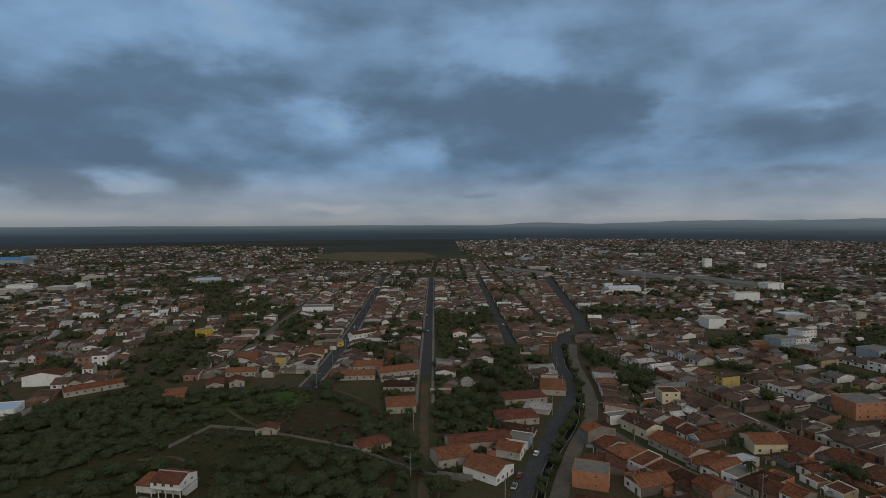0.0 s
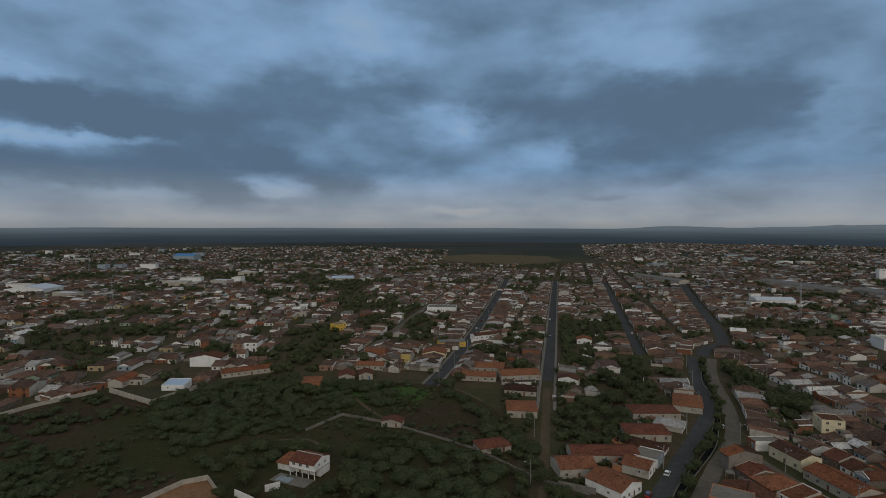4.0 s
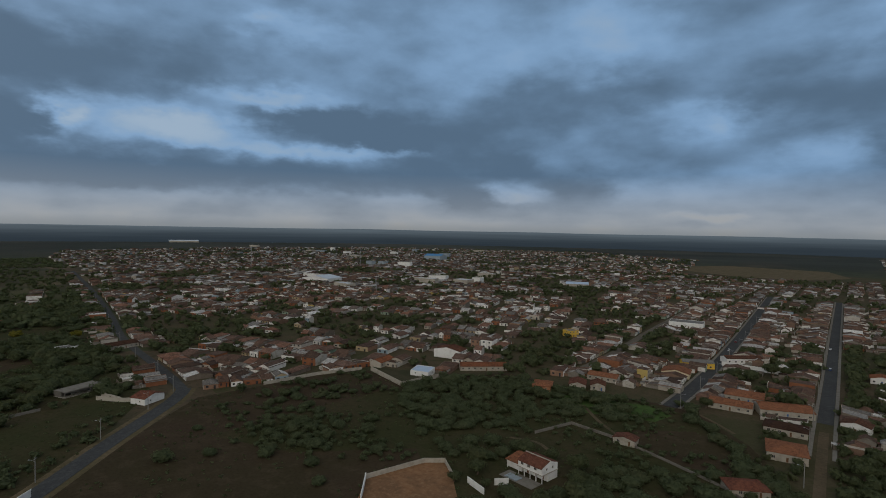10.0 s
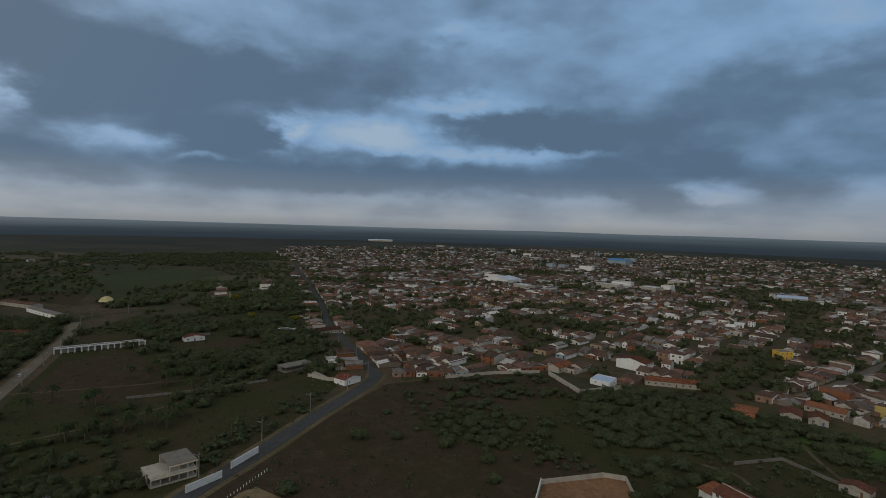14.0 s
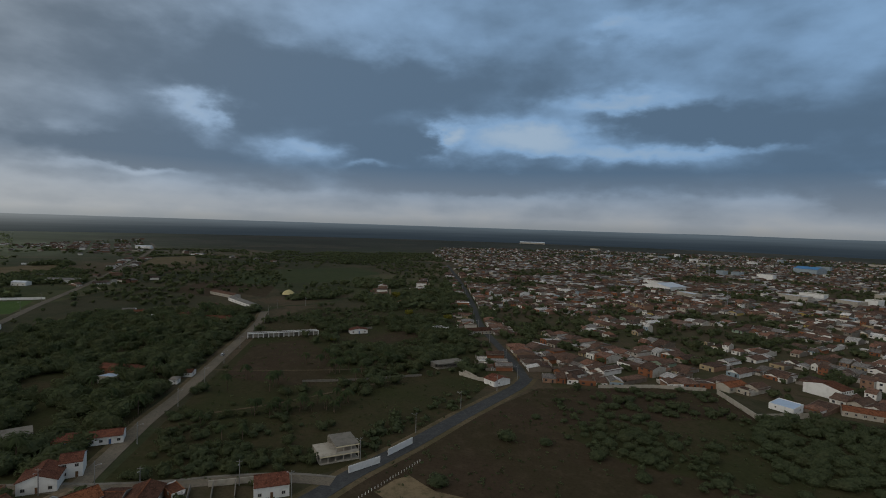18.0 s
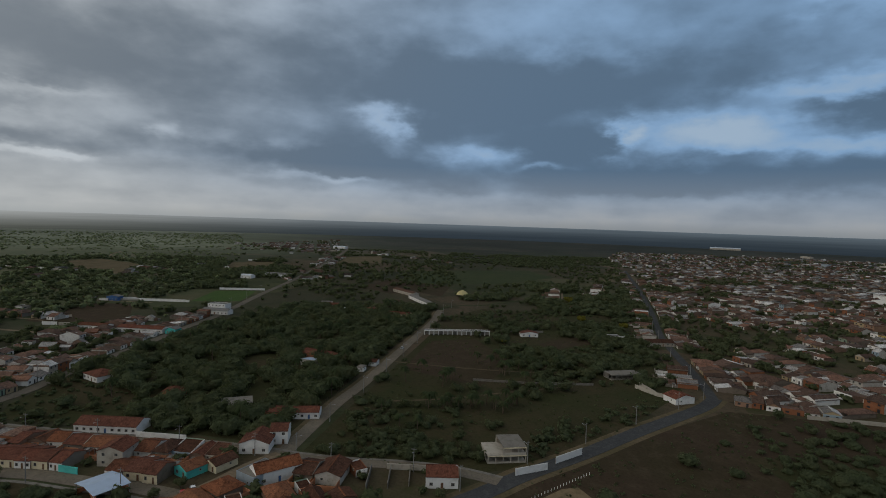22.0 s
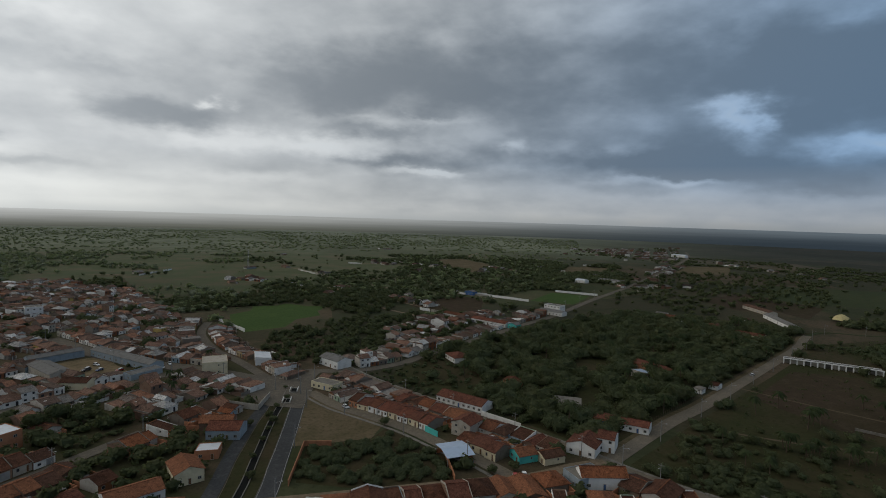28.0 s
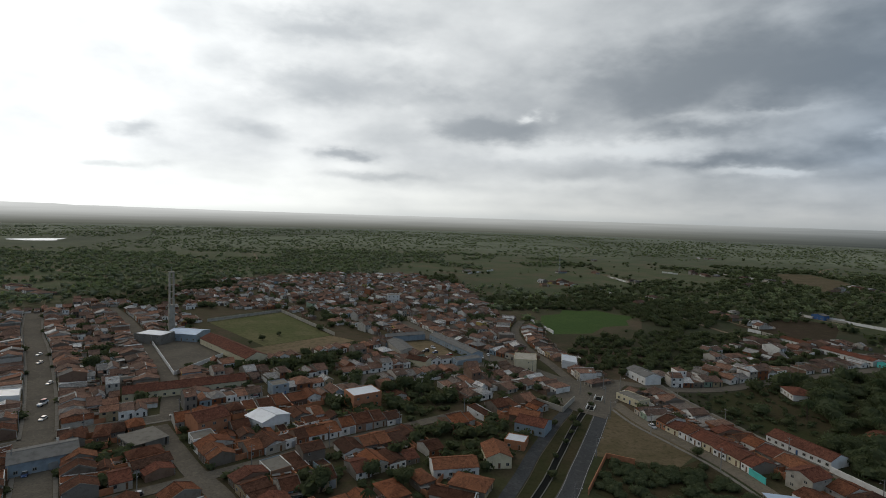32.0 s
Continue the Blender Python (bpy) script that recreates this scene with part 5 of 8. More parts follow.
landmark("house", 16, 188, 52, "gable", 12, 14, 3.6, 1.8, M_WHITE, M_NEWTILE, "large house with a bright orange gabled tile roof", cols=4)
landmark("house", 3, 199, 20, "row", 14, 11, 3.6, 1.7, M_PALE, M_NEWTILE, "orange-roofed house beside a walled dirt yard", cols=3)
landmark("house", 14, 214, 12, "row", 26, 10, 3.0, 1.5, M_PALE, M_REDTILE, "red-roofed house along the avenue", cols=5)
landmark("house", 33, 240, 10, "hip", 18, 12, 3.2, 1.6, M_PALE, M_REDTILE, "red tile hipped house by the avenue", cols=4)
landmark("house", 40, 268, 12, "hip", 22, 12, 3.0, 1.6, M_PALE, M_REDTILE, "dark red tile house by the avenue", cols=4)
landmark("house", 59, 285, 80, "hip", 20, 13, 3.2, 1.8, M_PALE, M_NEWTILE, "orange-red roofed house beside the avenue", cols=4)
landmark("brick_house", 51, 181, 70, "flat", 10, 12, 6.0, 0, M_BRICK, M_CONC, "unfinished two-storey brick house", storeys=2, cols=3)
landmark("house", 113, 266, 0, "flat", 9, 9, 6.0, 0, M_CREAM, M_TILE, "pale yellow two-storey house", storeys=2, cols=2)
landmark("house", 85, 226, -66, "row", 15, 9, 4.4, 1.6, M_CREAM, M_TILE, "cream gabled house on a cobbled street", cols=3)
landmark("house", 92, 206, -66, "row", 20, 11, 3.4, 1.8, M_PALE, M_TILE, "white house with a wide old tile roof", cols=5)
landmark("shed", 111, 195, 20, "shed", 9, 7, 3.4, 0.9, M_PALE, M_TIN, "yard shed with a shiny zinc roof", "shed")
landmark("house", 127, 209, 0, "row", 13, 11, 4.2, 1.8, M_CREAM, M_NEWTILE, "cream-walled house with an orange roof", cols=3)
landmark("brick_house", 194, 246, 5, "flat", 16, 14, 8.0, 0, M_BRICK, M_FIBRE, "three-storey bare brick block", storeys=3, cols=4)
landmark("white_block", 240, 378, 18, "flat", 14, 14, 8.5, 0, M_LBLUE, M_CONC, "pale blue three-storey flat-roofed block", "building", storeys=3, cols=4)
landmark("white_block", 258, 388, 18, "flat", 16, 12, 6.0, 0, M_WHITE, M_CONC, "white two-storey flat-roofed block", "building", storeys=2, cols=4)
landmark("white_block", 272, 402, 18, "flat", 14, 12, 9.0, 0, M_WHITE, M_CONC, "white three-storey flat-roofed block", "building", storeys=3, cols=4)
landmark("white_block", 288, 352, 20, "flat", 18, 14, 6.5, 0, M_LBLUE, M_CONC, "pale blue flat-roofed block", "building", storeys=2, cols=5)
landmark("white_hall", 232, 690, 5, "row", 42, 20, 6, 2.5, M_WHITE, M_TIN, "white hall with a pale roof", "hall", cols=6)
landmark("long_shed", 150, 950, -62, "row", 120, 20, 5, 2.4, M_PALE, M_FIBRE, "very long pale metal-roofed shed", "shed", cols=6)
landmark("long_shed", 330, 870, -68, "row", 140, 22, 6, 3, M_PALE, M_FIBRE, "very long grey-roofed shed", "shed", cols=6)
landmark("long_shed", 405, 770, -72, "row", 130, 24, 6, 3, M_PALE, M_FIBRE, "very long grey-roofed shed", "shed", cols=6)
landmark("silo_block", 522, 1055, 0, "flat", 14, 10, 16, 0, M_WHITE, M_CONC, "tall white silo block above roofs", "silo", storeys=1, cols=2)
landmark("white_hall", -700, 575, 15, "gable", 50, 40, 6, 4, M_WHITE, M_TIN, "hall with a broad white roof", "hall", cols=5)
landmark("factory", -2390, 1176, 64, "row", 120, 30, 7, 3, M_PALE, M_TIN, "far white factory hall on the plain", "factory", cols=8)
landmark("house", -245, 252, 100, "row", 16, 9, 3.2, 1.6, M_PALE, M_TILE, "house with an old tile roof by a field wall", cols=4)
landmark("house", -210, 252, -165, "shed", 12, 10, 4.0, 0.8, M_WHITE, M_BLUETIN, "white-walled house with a pale blue sheet roof", cols=3)
landmark("house", -225, 300, 100, "row", 12, 20, 5.6, 2.0, M_WHITE, M_TILE, "two-storey white front with blue doors", storeys=2, cols=5)
landmark("house", -281, 121, -70, "gable", 12, 9, 3.2, 1.6, M_WHITE, M_REDTILE, "white roadside house with a red roof", cols=3)
landmark("shed", -657, -60, 35, "row", 50, 9, 3.6, 1.4, M_PALE, M_TILE_FAR, "long pale shed with a worn tile roof", "shed", cols=6)
landmark("shed", -592, -36, 24, "row", 66, 8, 3.6, 1.4, M_WHITE, M_FIBRE, "long pale shed in farmland", "shed", cols=8)
landmark("farm_house", -536, -121, 80, "row", 15, 9, 3.2, 1.5, M_PALE, M_TILE, "low farm house among dark trees", cols=3)
landmark("farm_house", -515, -81, 85, "hip", 13, 9, 3.2, 1.6, M_WHITE, M_REDTILE, "white farm house with a red hipped roof", cols=3)
landmark("farm_house", -497, -50, 80, "row", 22, 9, 3.2, 1.5, M_CREAM, M_TILE, "long farm house beside a gravel road", cols=5)
landmark("farm_house", -569, -62, 70, "gable", 10, 8, 3.0, 1.4, M_WHITE, M_TILE, "small white farm house in a brown field", cols=2)
landmark("farm_house", -577, 132, 60, "hip", 13, 10, 3.2, 1.6, M_WHITE, M_REDTILE, "farm house with a red roof in pasture", cols=3)
landmark("farm_house", -432, 62, 95, "gable", 14, 8, 3.0, 1.3, M_WHITE, M_REDTILE, "small white house before a brown wall", cols=3)
landmark("row_hall", -397, -271, 85, "row", 24, 8, 3.4, 1.2, M_WHITE, M_TILE, "long white-walled house before a ploughed plot", cols=7)
landmark("row_hall", -394, -232, 86, "row", 36, 9, 3.4, 1.4, M_WHITE, M_REDTILE, "long white row building in a village", cols=9)
landmark("teal_house", -393, -208.5, 86, "gable", 8, 8, 3.6, 1.2, M_TEAL, M_FIBRE, "pale turquoise house on a village street", cols=2)
landmark("blue_house", -530, -343, 90, "gable", 12, 8, 4.2, 1.2, M_BLUEDOOR, M_FIBRE, "small bright blue house beside a long wall", cols=3)
landmark("white_hall", -793, -265, 80, "row", 40, 12, 4.4, 1.6, M_WHITE, M_FIBRE, "long pale hall beside a country road", "hall", cols=6)
landmark("white_hall", -764, -300, 75, "row", 18, 10, 4.0, 1.4, M_WHITE, M_TIN, "white shed beside a country road", "shed", cols=3)
landmark("white_hall", -1600, -352, 75, "row", 40, 16, 6.0, 2.0, M_WHITE, M_TIN, "white hall at the end of a far road", "hall", cols=6)

frame_house("ruin", -322, 104, 105, 20, 9, 1, 6, M_CONC, "unfinished grey concrete house shell with open bays", category="ruin")
# ---- landmarks of the western roads
frame_house("modern_house", -205, 23, 100, 15, 12, 2, 5, M_PALE, "two-storey bare concrete house with open balconies", 0.4)
frame_house("ruin", -246, -99, 112, 15, 9, 1, 5, M_PALE, "unfinished house frame of pale concrete", category="ruin")
arcade(-428, 4, 96, 52, 7)
canopy(-164, -107, 57, 13, 11, 3.6)
landmark("teal_house", -180.5, -87, 60, "gable", 7, 8, 3.0, 1.4, M_TEAL, M_NEWTILE, "small turquoise house with an orange roof", cols=2)
landmark("yellow_house", -186, -79, 60, "gable", 7, 9, 2.8, 1.3, M_CREAM, M_TILE, "small yellow house with an old tile roof", cols=2)
landmark("tall_house", -187, -117, 92, "gable", 9, 10, 5.6, 1.6, M_PALE, M_REDTILE, "two-storey plastered house with an orange roof", storeys=2, cols=2)
landmark("long_house", -214.5, -137, 90, "row", 26, 10, 3.2, 1.9, M_WHITE, M_REDTILE, "long white-walled house with many doors and a red roof", cols=9)
landmark("house", -182, 0, 93, "row", 11, 9, 4.2, 1.9, M_WHITE, M_REDTILE, "white house with a bright red roof at a street's end", cols=3)
landmark("house", -432, 132, 100, "flat", 12, 8, 3.4, 0, M_WHITE, M_FIBRE, "low white box house in pasture", cols=3)
landmark("row_hall", -417, 160, 95, "row", 22, 10, 3.0, 1.6, M_PALE, M_TILE, "long tiled house beside the town road", cols=6)
landmark("kiosk", -314, -52, -10, "hip", 5, 4, 2.6, 0.9, M_WHITE, M_CONC, "small white roadside kiosk", "kiosk", cols=1)
landmark("kiosk", -328, -47, -10, "gable", 7, 5, 2.6, 1.0, M_WHITE, M_TILE, "small white roadside house", cols=2)
landmark("corner_house", -203, -72, 95, "gable", 11, 12, 4.0, 2.0, M_WHITE, M_REDTILE, "white corner house with an asymmetric orange roof", cols=3)
landmark("corner_house", -211, -66, 100, "row", 7, 9, 5.4, 1.5, M_WHITE, M_REDTILE, "white two-storey house with a tile roof", storeys=2, cols=2)
landmark("house", -237, -76, 95, "hip", 10, 8, 3.0, 1.4, M_BRICK, M_REDTILE, "red-roofed house in a walled yard", cols=3)
landmark("house", -238, -63, 97, "row", 12, 8, 3.2, 1.3, M_WHITE, M_REDTILE, "house with a veranda and red tile roof", cols=4)
landmark("ruin", -257, -134, 98, "gable", 9, 7, 3.2, 1.2, M_BRICK, M_TILE, "small bare brick hut among trees", "hut")
landmark("yard_house", -178, -62, -30, "flat", 12, 9, 4.2, 0, M_LBLUE, M_CONC, "blue-walled flat house around an open yard", cols=3)
landmark("gable_house", -180, -57, 128, "row", 16, 7, 4.6, 2.0, M_WHITE, M_TILE, "house with a tall blank white gable", cols=3)
landmark("warehouse", -219, -233, 84, "row", 18, 10, 4.6, 1.6, M_WHITE, M_FIBRE, "white gabled warehouse beside the road", "warehouse", cols=4)
landmark("bridge_house", -188, -205, 98, "flat", 14, 8, 3.4, 0, M_CREAM, M_CONC, "low cream house beside the canal bridge", cols=4)
landmark("shop", -166, -273, 60, "flat", 15, 13, 7.0, 0, M_CREAM, M_PALE, "yellow two-storey shop with a pale flat roof", "shop", storeys=2, cols=4, gate=True)
landmark("shop", -195, -270, 58, "shed", 15, 9, 5.0, 0.9, M_WHITE, M_TIN, "shop with a gleaming white metal roof", "shop", cols=4, gate=True)
landmark("school", -500, -222, 82, "flat", 18, 10, 6.0, 0, M_WHITE, M_FIBRE, "white two-storey school building", "school", storeys=2, cols=5)
landmark("school_wing", -478, -214, 82, "row", 26, 9, 3.6, 1.4, M_WHITE, M_FIBRE, "low white school wing with a grey roof", "school", cols=7)
landmark("farmhouse", -279, -186, 60, "hip", 14, 11, 3.2, 1.8, M_WHITE, M_REDTILE, "white farmhouse with a red hipped roof", cols=4)
landmark("barn", -323, -84, 70, "shed", 11, 9, 4.0, 0.8, M_PALE, M_BLUETIN, "barn with a pale metal roof among trees", "barn", cols=2)
landmark("barn", -340, -84, 68, "row", 22, 9, 3.4, 1.6, M_BRICK, M_REDTILE, "red-roofed barn among trees", "barn", cols=3)

# ---- landmarks of the southern town
frame_house("ruin", 28, -221, 120, 14, 13, 1, 4, M_CONC, "roofless grey building shell", category="ruin")
landmark("market_hall", -117, -358, 3, "row", 28, 7, 4.0, 1.2, M_LBLUE, M_FIBRE, "market hall with a grey-blue metal roof", "market", cols=6, gate=True)
landmark("market_hall", -142, -326, 98, "row", 58, 8, 4.0, 1.2, M_LBLUE, M_FIBRE, "long market wing with a grey-blue roof", "market", cols=10, gate=True)
landmark("market_hall", -105, -328, -88, "row", 30, 10, 4.2, 1.4, M_PALE, M_FIBRE, "grey-roofed market shed beside stalls", "market", cols=6)
landmark("market_hall", -136, -291, 10, "shed", 18, 6, 4.0, 0.6, M_LBLUE, M_FIBRE, "light blue front of a market hall", "market", cols=4, gate=True)
landmark("shop", -107, -296, -50, "row", 14, 9, 3.6, 1.3, M_CREAM, M_TILE, "cream shop with a dark roof", "shop", cols=3)
landmark("grey_hall", 46, -392, 147, "flat", 20, 13, 6.5, 0, M_CONC, M_TIN, "grey hall with a white flat roof", "hall", storeys=2, cols=4)
landmark("blue_hall", 26, -397, 150, "row", 22, 16, 5.0, 1.6, M_LBLUE, M_BLUETIN, "low building with pale blue roofs", "hall", cols=5)
landmark("school", -2, -352, -65, "row", 66, 13, 4.0, 2.6, M_CREAM, M_REDTILE, "long school building with a red tile roof", "school", cols=14)
landmark("long_house", 18, -281, 188, "row", 54, 11, 3.8, 2.0, M_CREAM, M_REDTILE, "long red-tiled building with many windows", "school", cols=14)
landmark("tin_hall", 57, -213, 196, "row", 20, 13, 4.6, 1.5, M_LBLUE, M_FIBRE, "large shed with a grey sheet roof", "hall", cols=4, gate=True)
landmark("vault_house", -17, -225, 212, "gable", 13, 12, 5.0, 1.4, M_WHITE, M_TIN, "white building with a bright white roof", "hall", storeys=1, cols=3)
landmark("brick_block", 6, -228, 205, "row", 13, 13, 6.5, 2.0, M_BRICK, M_REDTILE, "tall bare brick house with a red roof", storeys=2, cols=3)
landmark("blue_box_house", -60, -239, 192, "flat", 14, 11, 7.0, 0, M_BRICK, M_TIN, "three-storey brick house with a white metal roof", storeys=2, cols=3)
landmark("small_blue_house", -24, -266, 195, "flat", 8, 8, 5.6, 0, M_LBLUE, M_CONC, "light blue two-storey house", storeys=2, cols=2)
landmark("white_house", 92, -287, 105, "shed", 12, 10, 5.0, 1.0, M_WHITE, M_TIN, "house with a white sheet roof on a broad street", cols=3)
landmark("blue_house", -122, -189, 130, "row", 13, 10, 4.0, 1.8, M_LBLUE, M_REDTILE, "light blue house with an orange-red roof by the canal road", cols=4)
landmark("orange_house", -94, -168, 165, "gable", 9, 12, 4.2, 1.8, M_CREAM, M_NEWTILE, "house with a fresh orange gable roof", cols=3)
landmark("orange_house", -76, -165, 170, "row", 16, 9, 3.6, 1.7, M_WHITE, M_NEWTILE, "house with a fresh orange tile roof", cols=4)
landmark("orange_house", -108, -178, 140, "shed", 8, 9, 3.6, 0.8, M_BRICK, M_TIN, "brick house with a grey sheet roof", cols=2)
landmark("white_church_hall", -154, -522, 170, "flat", 12, 10, 7.5, 0, M_WHITE, M_CONC, "tall white house above a sea of roofs", storeys=2, cols=3)

# the slender concrete tower with its open upper half
tower = thing("tower", pose(39, -421, 0, 0, 0, 20), "tall slender concrete tower with a slotted upper half", "tower")
take(39, -421, 5)
geo = Geo()
geo.box(0, 0, 0, 3.8, 3.2, 19.0)
geo.box(0, 0, 19.0, 4.4, 3.6, 1.0)
part("shaft", geo, M_PALE, tower)
for x in (-1.3, 1.3):
    part("pillar", Geo().box(x, 0, 20.0, 0.8, 2.4, 23.0), M_PALE, tower)
for z in (24.0, 29.0, 34.0, 39.0):
    part("crossbeam", Geo().box(0, 0, z, 1.8, 2.0, 0.6), M_PALE, tower)
part("cap", Geo().box(0, 0, 43.0, 3.8, 2.8, 0.6), M_PALE, tower)
part("lightning_rod", Geo().tube((0, 0, 43.6), (0, 0, 47.0), 0.12, 0.05), M_STEEL, tower)


# larger buildings that stand above the far roofs of the town's middle
def far_block(x, y, turn, w, d, h, wall, roof, label):
    ob = thing("town_block", facing(x, y, turn), label, "building", "far town blocks")
    take(x, y, min(w, d) * 0.55)
    part("wall", Geo().box(0, 0, 0, w, d, h), wall, ob)
    part("roof", Geo().box(0, 0, h, w - 0.8, d - 0.8, 0.35), roof, ob)
    rim = Geo()
    wall_line(rim, [(-w / 2, -d / 2), (w / 2, -d / 2), (w / 2, d / 2), (-w / 2, d / 2), (-w / 2, -d / 2)], 0.9, 0.3, z=h)
    part("parapet", rim, wall, ob)
    return ob


BLOCKS = random.Random(21)
for bx, by in ((-1528, 1198), (-1473, 1204), (-1552, 1322), (-1313, 1178), (-1189, 1100), (-938, 919), (-926, 949), (-1237, 1319), (-839, 933), (-570, 688), (-574, 726), (-518, 722), (-505, 745), (-559, 854), (-607, 541), (-749, 595), (-1491, 1009), (-1066, 1378), (-1179, 1741), (-1337, 1544), (-1929, 1236),
               (178, 1454), (200, 1300), (184, 1021), (473, 1738), (472, 1585), (514, 1455), (558, 1455), (805, 1898), (576, 1165), (805, 1453), (611, 1029), (431, 701), (341, 603), (319, 487), (232, 458), (395, 831), (324, 916), (831, 1168)):
    long = BLOCKS.uniform(14, 34)
    kind = BLOCKS.random()
    if kind < 0.45:
        far_block(bx, by, BLOCKS.uniform(-8, 22), long, BLOCKS.uniform(11, 18), BLOCKS.uniform(6, 11), M_WHITE, M_PALE, "white flat-roofed block above far roofs")
    elif kind < 0.75:
        far_block(bx, by, BLOCKS.uniform(-8, 22), long * 1.3, BLOCKS.uniform(14, 20), BLOCKS.uniform(5, 8), M_PALE, M_TIN, "pale hall with a zinc roof among far roofs")
    else:
        far_block(bx, by, BLOCKS.uniform(-8, 22), long * 1.2, BLOCKS.uniform(12, 18), BLOCKS.uniform(5, 9), M_LBLUE, M_FIBRE, "light blue block with a grey roof among far roofs")


# lattice masts and water towers far off
def mast(x, y, high):
    ob = thing("radio_mast", pose(x, y, ground_z(x, y)), "thin lattice radio mast above far roofs", "mast", "far masts")
    for i in range(3):
        a = math.tau * i / 3
        part("leg", Geo().tube((1.6 * math.cos(a), 1.6 * math.sin(a), 0), (0.25 * math.cos(a), 0.25 * math.sin(a), high), 0.16, 0.10, 4), M_STEEL, ob)
    geo = Geo()
    for k in range(int(high / 3)):
        r = 1.6 - 1.35 * k * 3 / high
        for i in range(3):
            a, b = math.tau * i / 3, math.tau * (i + 1) / 3
            geo.tube((r * math.cos(a), r * math.sin(a), k * 3), (r * math.cos(b), r * math.sin(b), k * 3 + 3), 0.07, 0.07, 3)
    part("bracing", geo, M_STEEL, ob)
    return ob


for mx, my, mh in ((-880, 830, 45), (-497, -742, 32), (212, 560, 40), (-1010, 640, 48), (380, 600, 38), (-520, 520, 26)):
    mast(mx, my, mh)

# pale thatched dome in the far pasture
dome = thing("thatched_shelter", pose(-650, 10, 0), "pale yellow thatched shelter in a pasture", "shelter")
take(-650, 10, 10)
geo = Geo()
rings = [(10.0, 2.6), (9.2, 3.6), (7.0, 5.4), (4.0, 6.8), (0.6, 7.6)]
pts = [(r * math.cos(math.tau * i / 20) * 1.0, 0.75 * r * math.sin(math.tau * i / 20), z + 0.25 * math.sin(5 * i)) for r, z in rings for i in range(20)]
geo.add(pts, [(k * 20 + i, k * 20 + (i + 1) % 20, (k + 1) * 20 + (i + 1) % 20, (k + 1) * 20 + i) for k in range(4) for i in range(20)] + [tuple(range(19, -1, -1)), tuple(range(80, 100))])
part("thatch_roof", geo, M_THATCH, dome)
for i in range(8):
    a = math.tau * i / 8
    part("post", Geo().tube((8.5 * math.cos(a), 6.2 * math.sin(a), 0), (8.5 * math.cos(a), 6.2 * math.sin(a), 3.0), 0.15, 0.15, 5), M_BARK, dome)


# ---------------------------------------------------------------- free-standing walls
def boundary(label, line, high, mat, thick=0.2):
    ob = tagged(new("boundary_wall", None), label, "wall")
    for a, b in zip(line, line[1:]):
        geo = Geo()
        wall_line(geo, [a, b], high, thick)
        wall_line(geo, [a, b], 0.12, thick + 0.1, z=high)
        part("wall_panel", geo, mat, ob)
        q = math.hypot(b[0] - a[0], b[1] - a[1])
        for k in range(int(q / 3.5) + 1):
            t = min(1.0, k * 3.5 / q)
            take(a[0] + t * (b[0] - a[0]), a[1] + t * (b[1] - a[1]), 1.0)
    return ob


boundary("white wall at the end of an orange dirt yard", [(-126, 121), (-136.3, 133.2)], 2.2, M_WHITE)
boundary("low pale wall round an orange dirt yard", [(-136.3, 133.2), (-129, 157), (-123, 162), (-113, 154)], 1.7, M_PALE)
boundary("low pale wall across a field", [(-110.6, 211), (-103.1, 232.6), (-80.3, 228.2)], 1.2, M_CONC)
boundary("low pale wall across a field", [(-72, 225), (-56.7, 218.8), (-35, 209), (-9.4, 189), (8, 182)], 0.9, M_CONC)
boundary("white wall beside a villa", [(-106.8, 154.3), (-97.7, 150.9)], 2.2, M_WHITE)
boundary("short white garden wall of a villa", [(-98.5, 159.0), (-95.0, 162.4)], 2.3, M_WHITE)
boundary("pale block wall round a field house's yard", [(-239.5, 236.5), (-202.1, 224.4), (-196.5, 258)], 2.6, M_PALE)
boundary("pale wall along the back of field houses", [(-262, 175), (-256, 208), (-245, 234)], 1.8, M_PALE)
boundary("long white wall along the asphalt road", [(-189.2, 26.2), (-195.0, 38.4)], 2.6, M_WHITE)
boundary("long white wall along the asphalt road", [(-200.5, 42.6), (-209.6, 54.3)], 2.6, M_WHITE)
boundary("pale wall beside a road junction", [(-305.7, 108.9), (-290, 112)], 2.2, M_PALE)
boundary("white wall along a back street", [(-207.5, -123), (-206.5, -110), (-206, -102)], 2.2, M_WHITE)
boundary("white wall of a row of yards", [(-189.5, 3), (-189.8, -8), (-189.9, -20)], 2.0, M_PALE)
boundary("grey wall between back yards", [(-174, -25), (-189, -25.5)], 2.0, M_CONC)
boundary("grey wall between back yards", [(-176, -18), (-189, -18.5)], 2.0, M_CONC)
boundary("grey wall between back yards", [(-178, -11), (-189, -11.5)], 2.0, M_CONC)
boundary("pale wall round an overgrown garden", [(-301.5, 105), (-288, 112.5), (-279.5, 125.5)], 2.0, M_PALE)
boundary("long pale fence wall across pasture", [(-303, 14), (-300.5, 44), (-303, 82)], 1.2, M_CONC)
boundary("brick wall round a walled orchard", [(-112, -137), (-135, -157.5), (-142, -150)], 2.0, M_BRICK)
boundary("short turquoise wall along an unpaved street", [(-176.6, -131), (-175.2, -123.5)], 2.4, M_TEAL)
boundary("brick wall round a walled orchard", [(-165.5, -113), (-150, -97)], 2.0, M_BRICK)
boundary("white wall round a sports ground", [(50, -398), (26.4, -309.4), (3, -343)], 2.2, M_WHITE)
boundary("white wall beside a football pitch", [(17, -453), (-41, -485), (-71, -383)], 2.4, M_PALE)
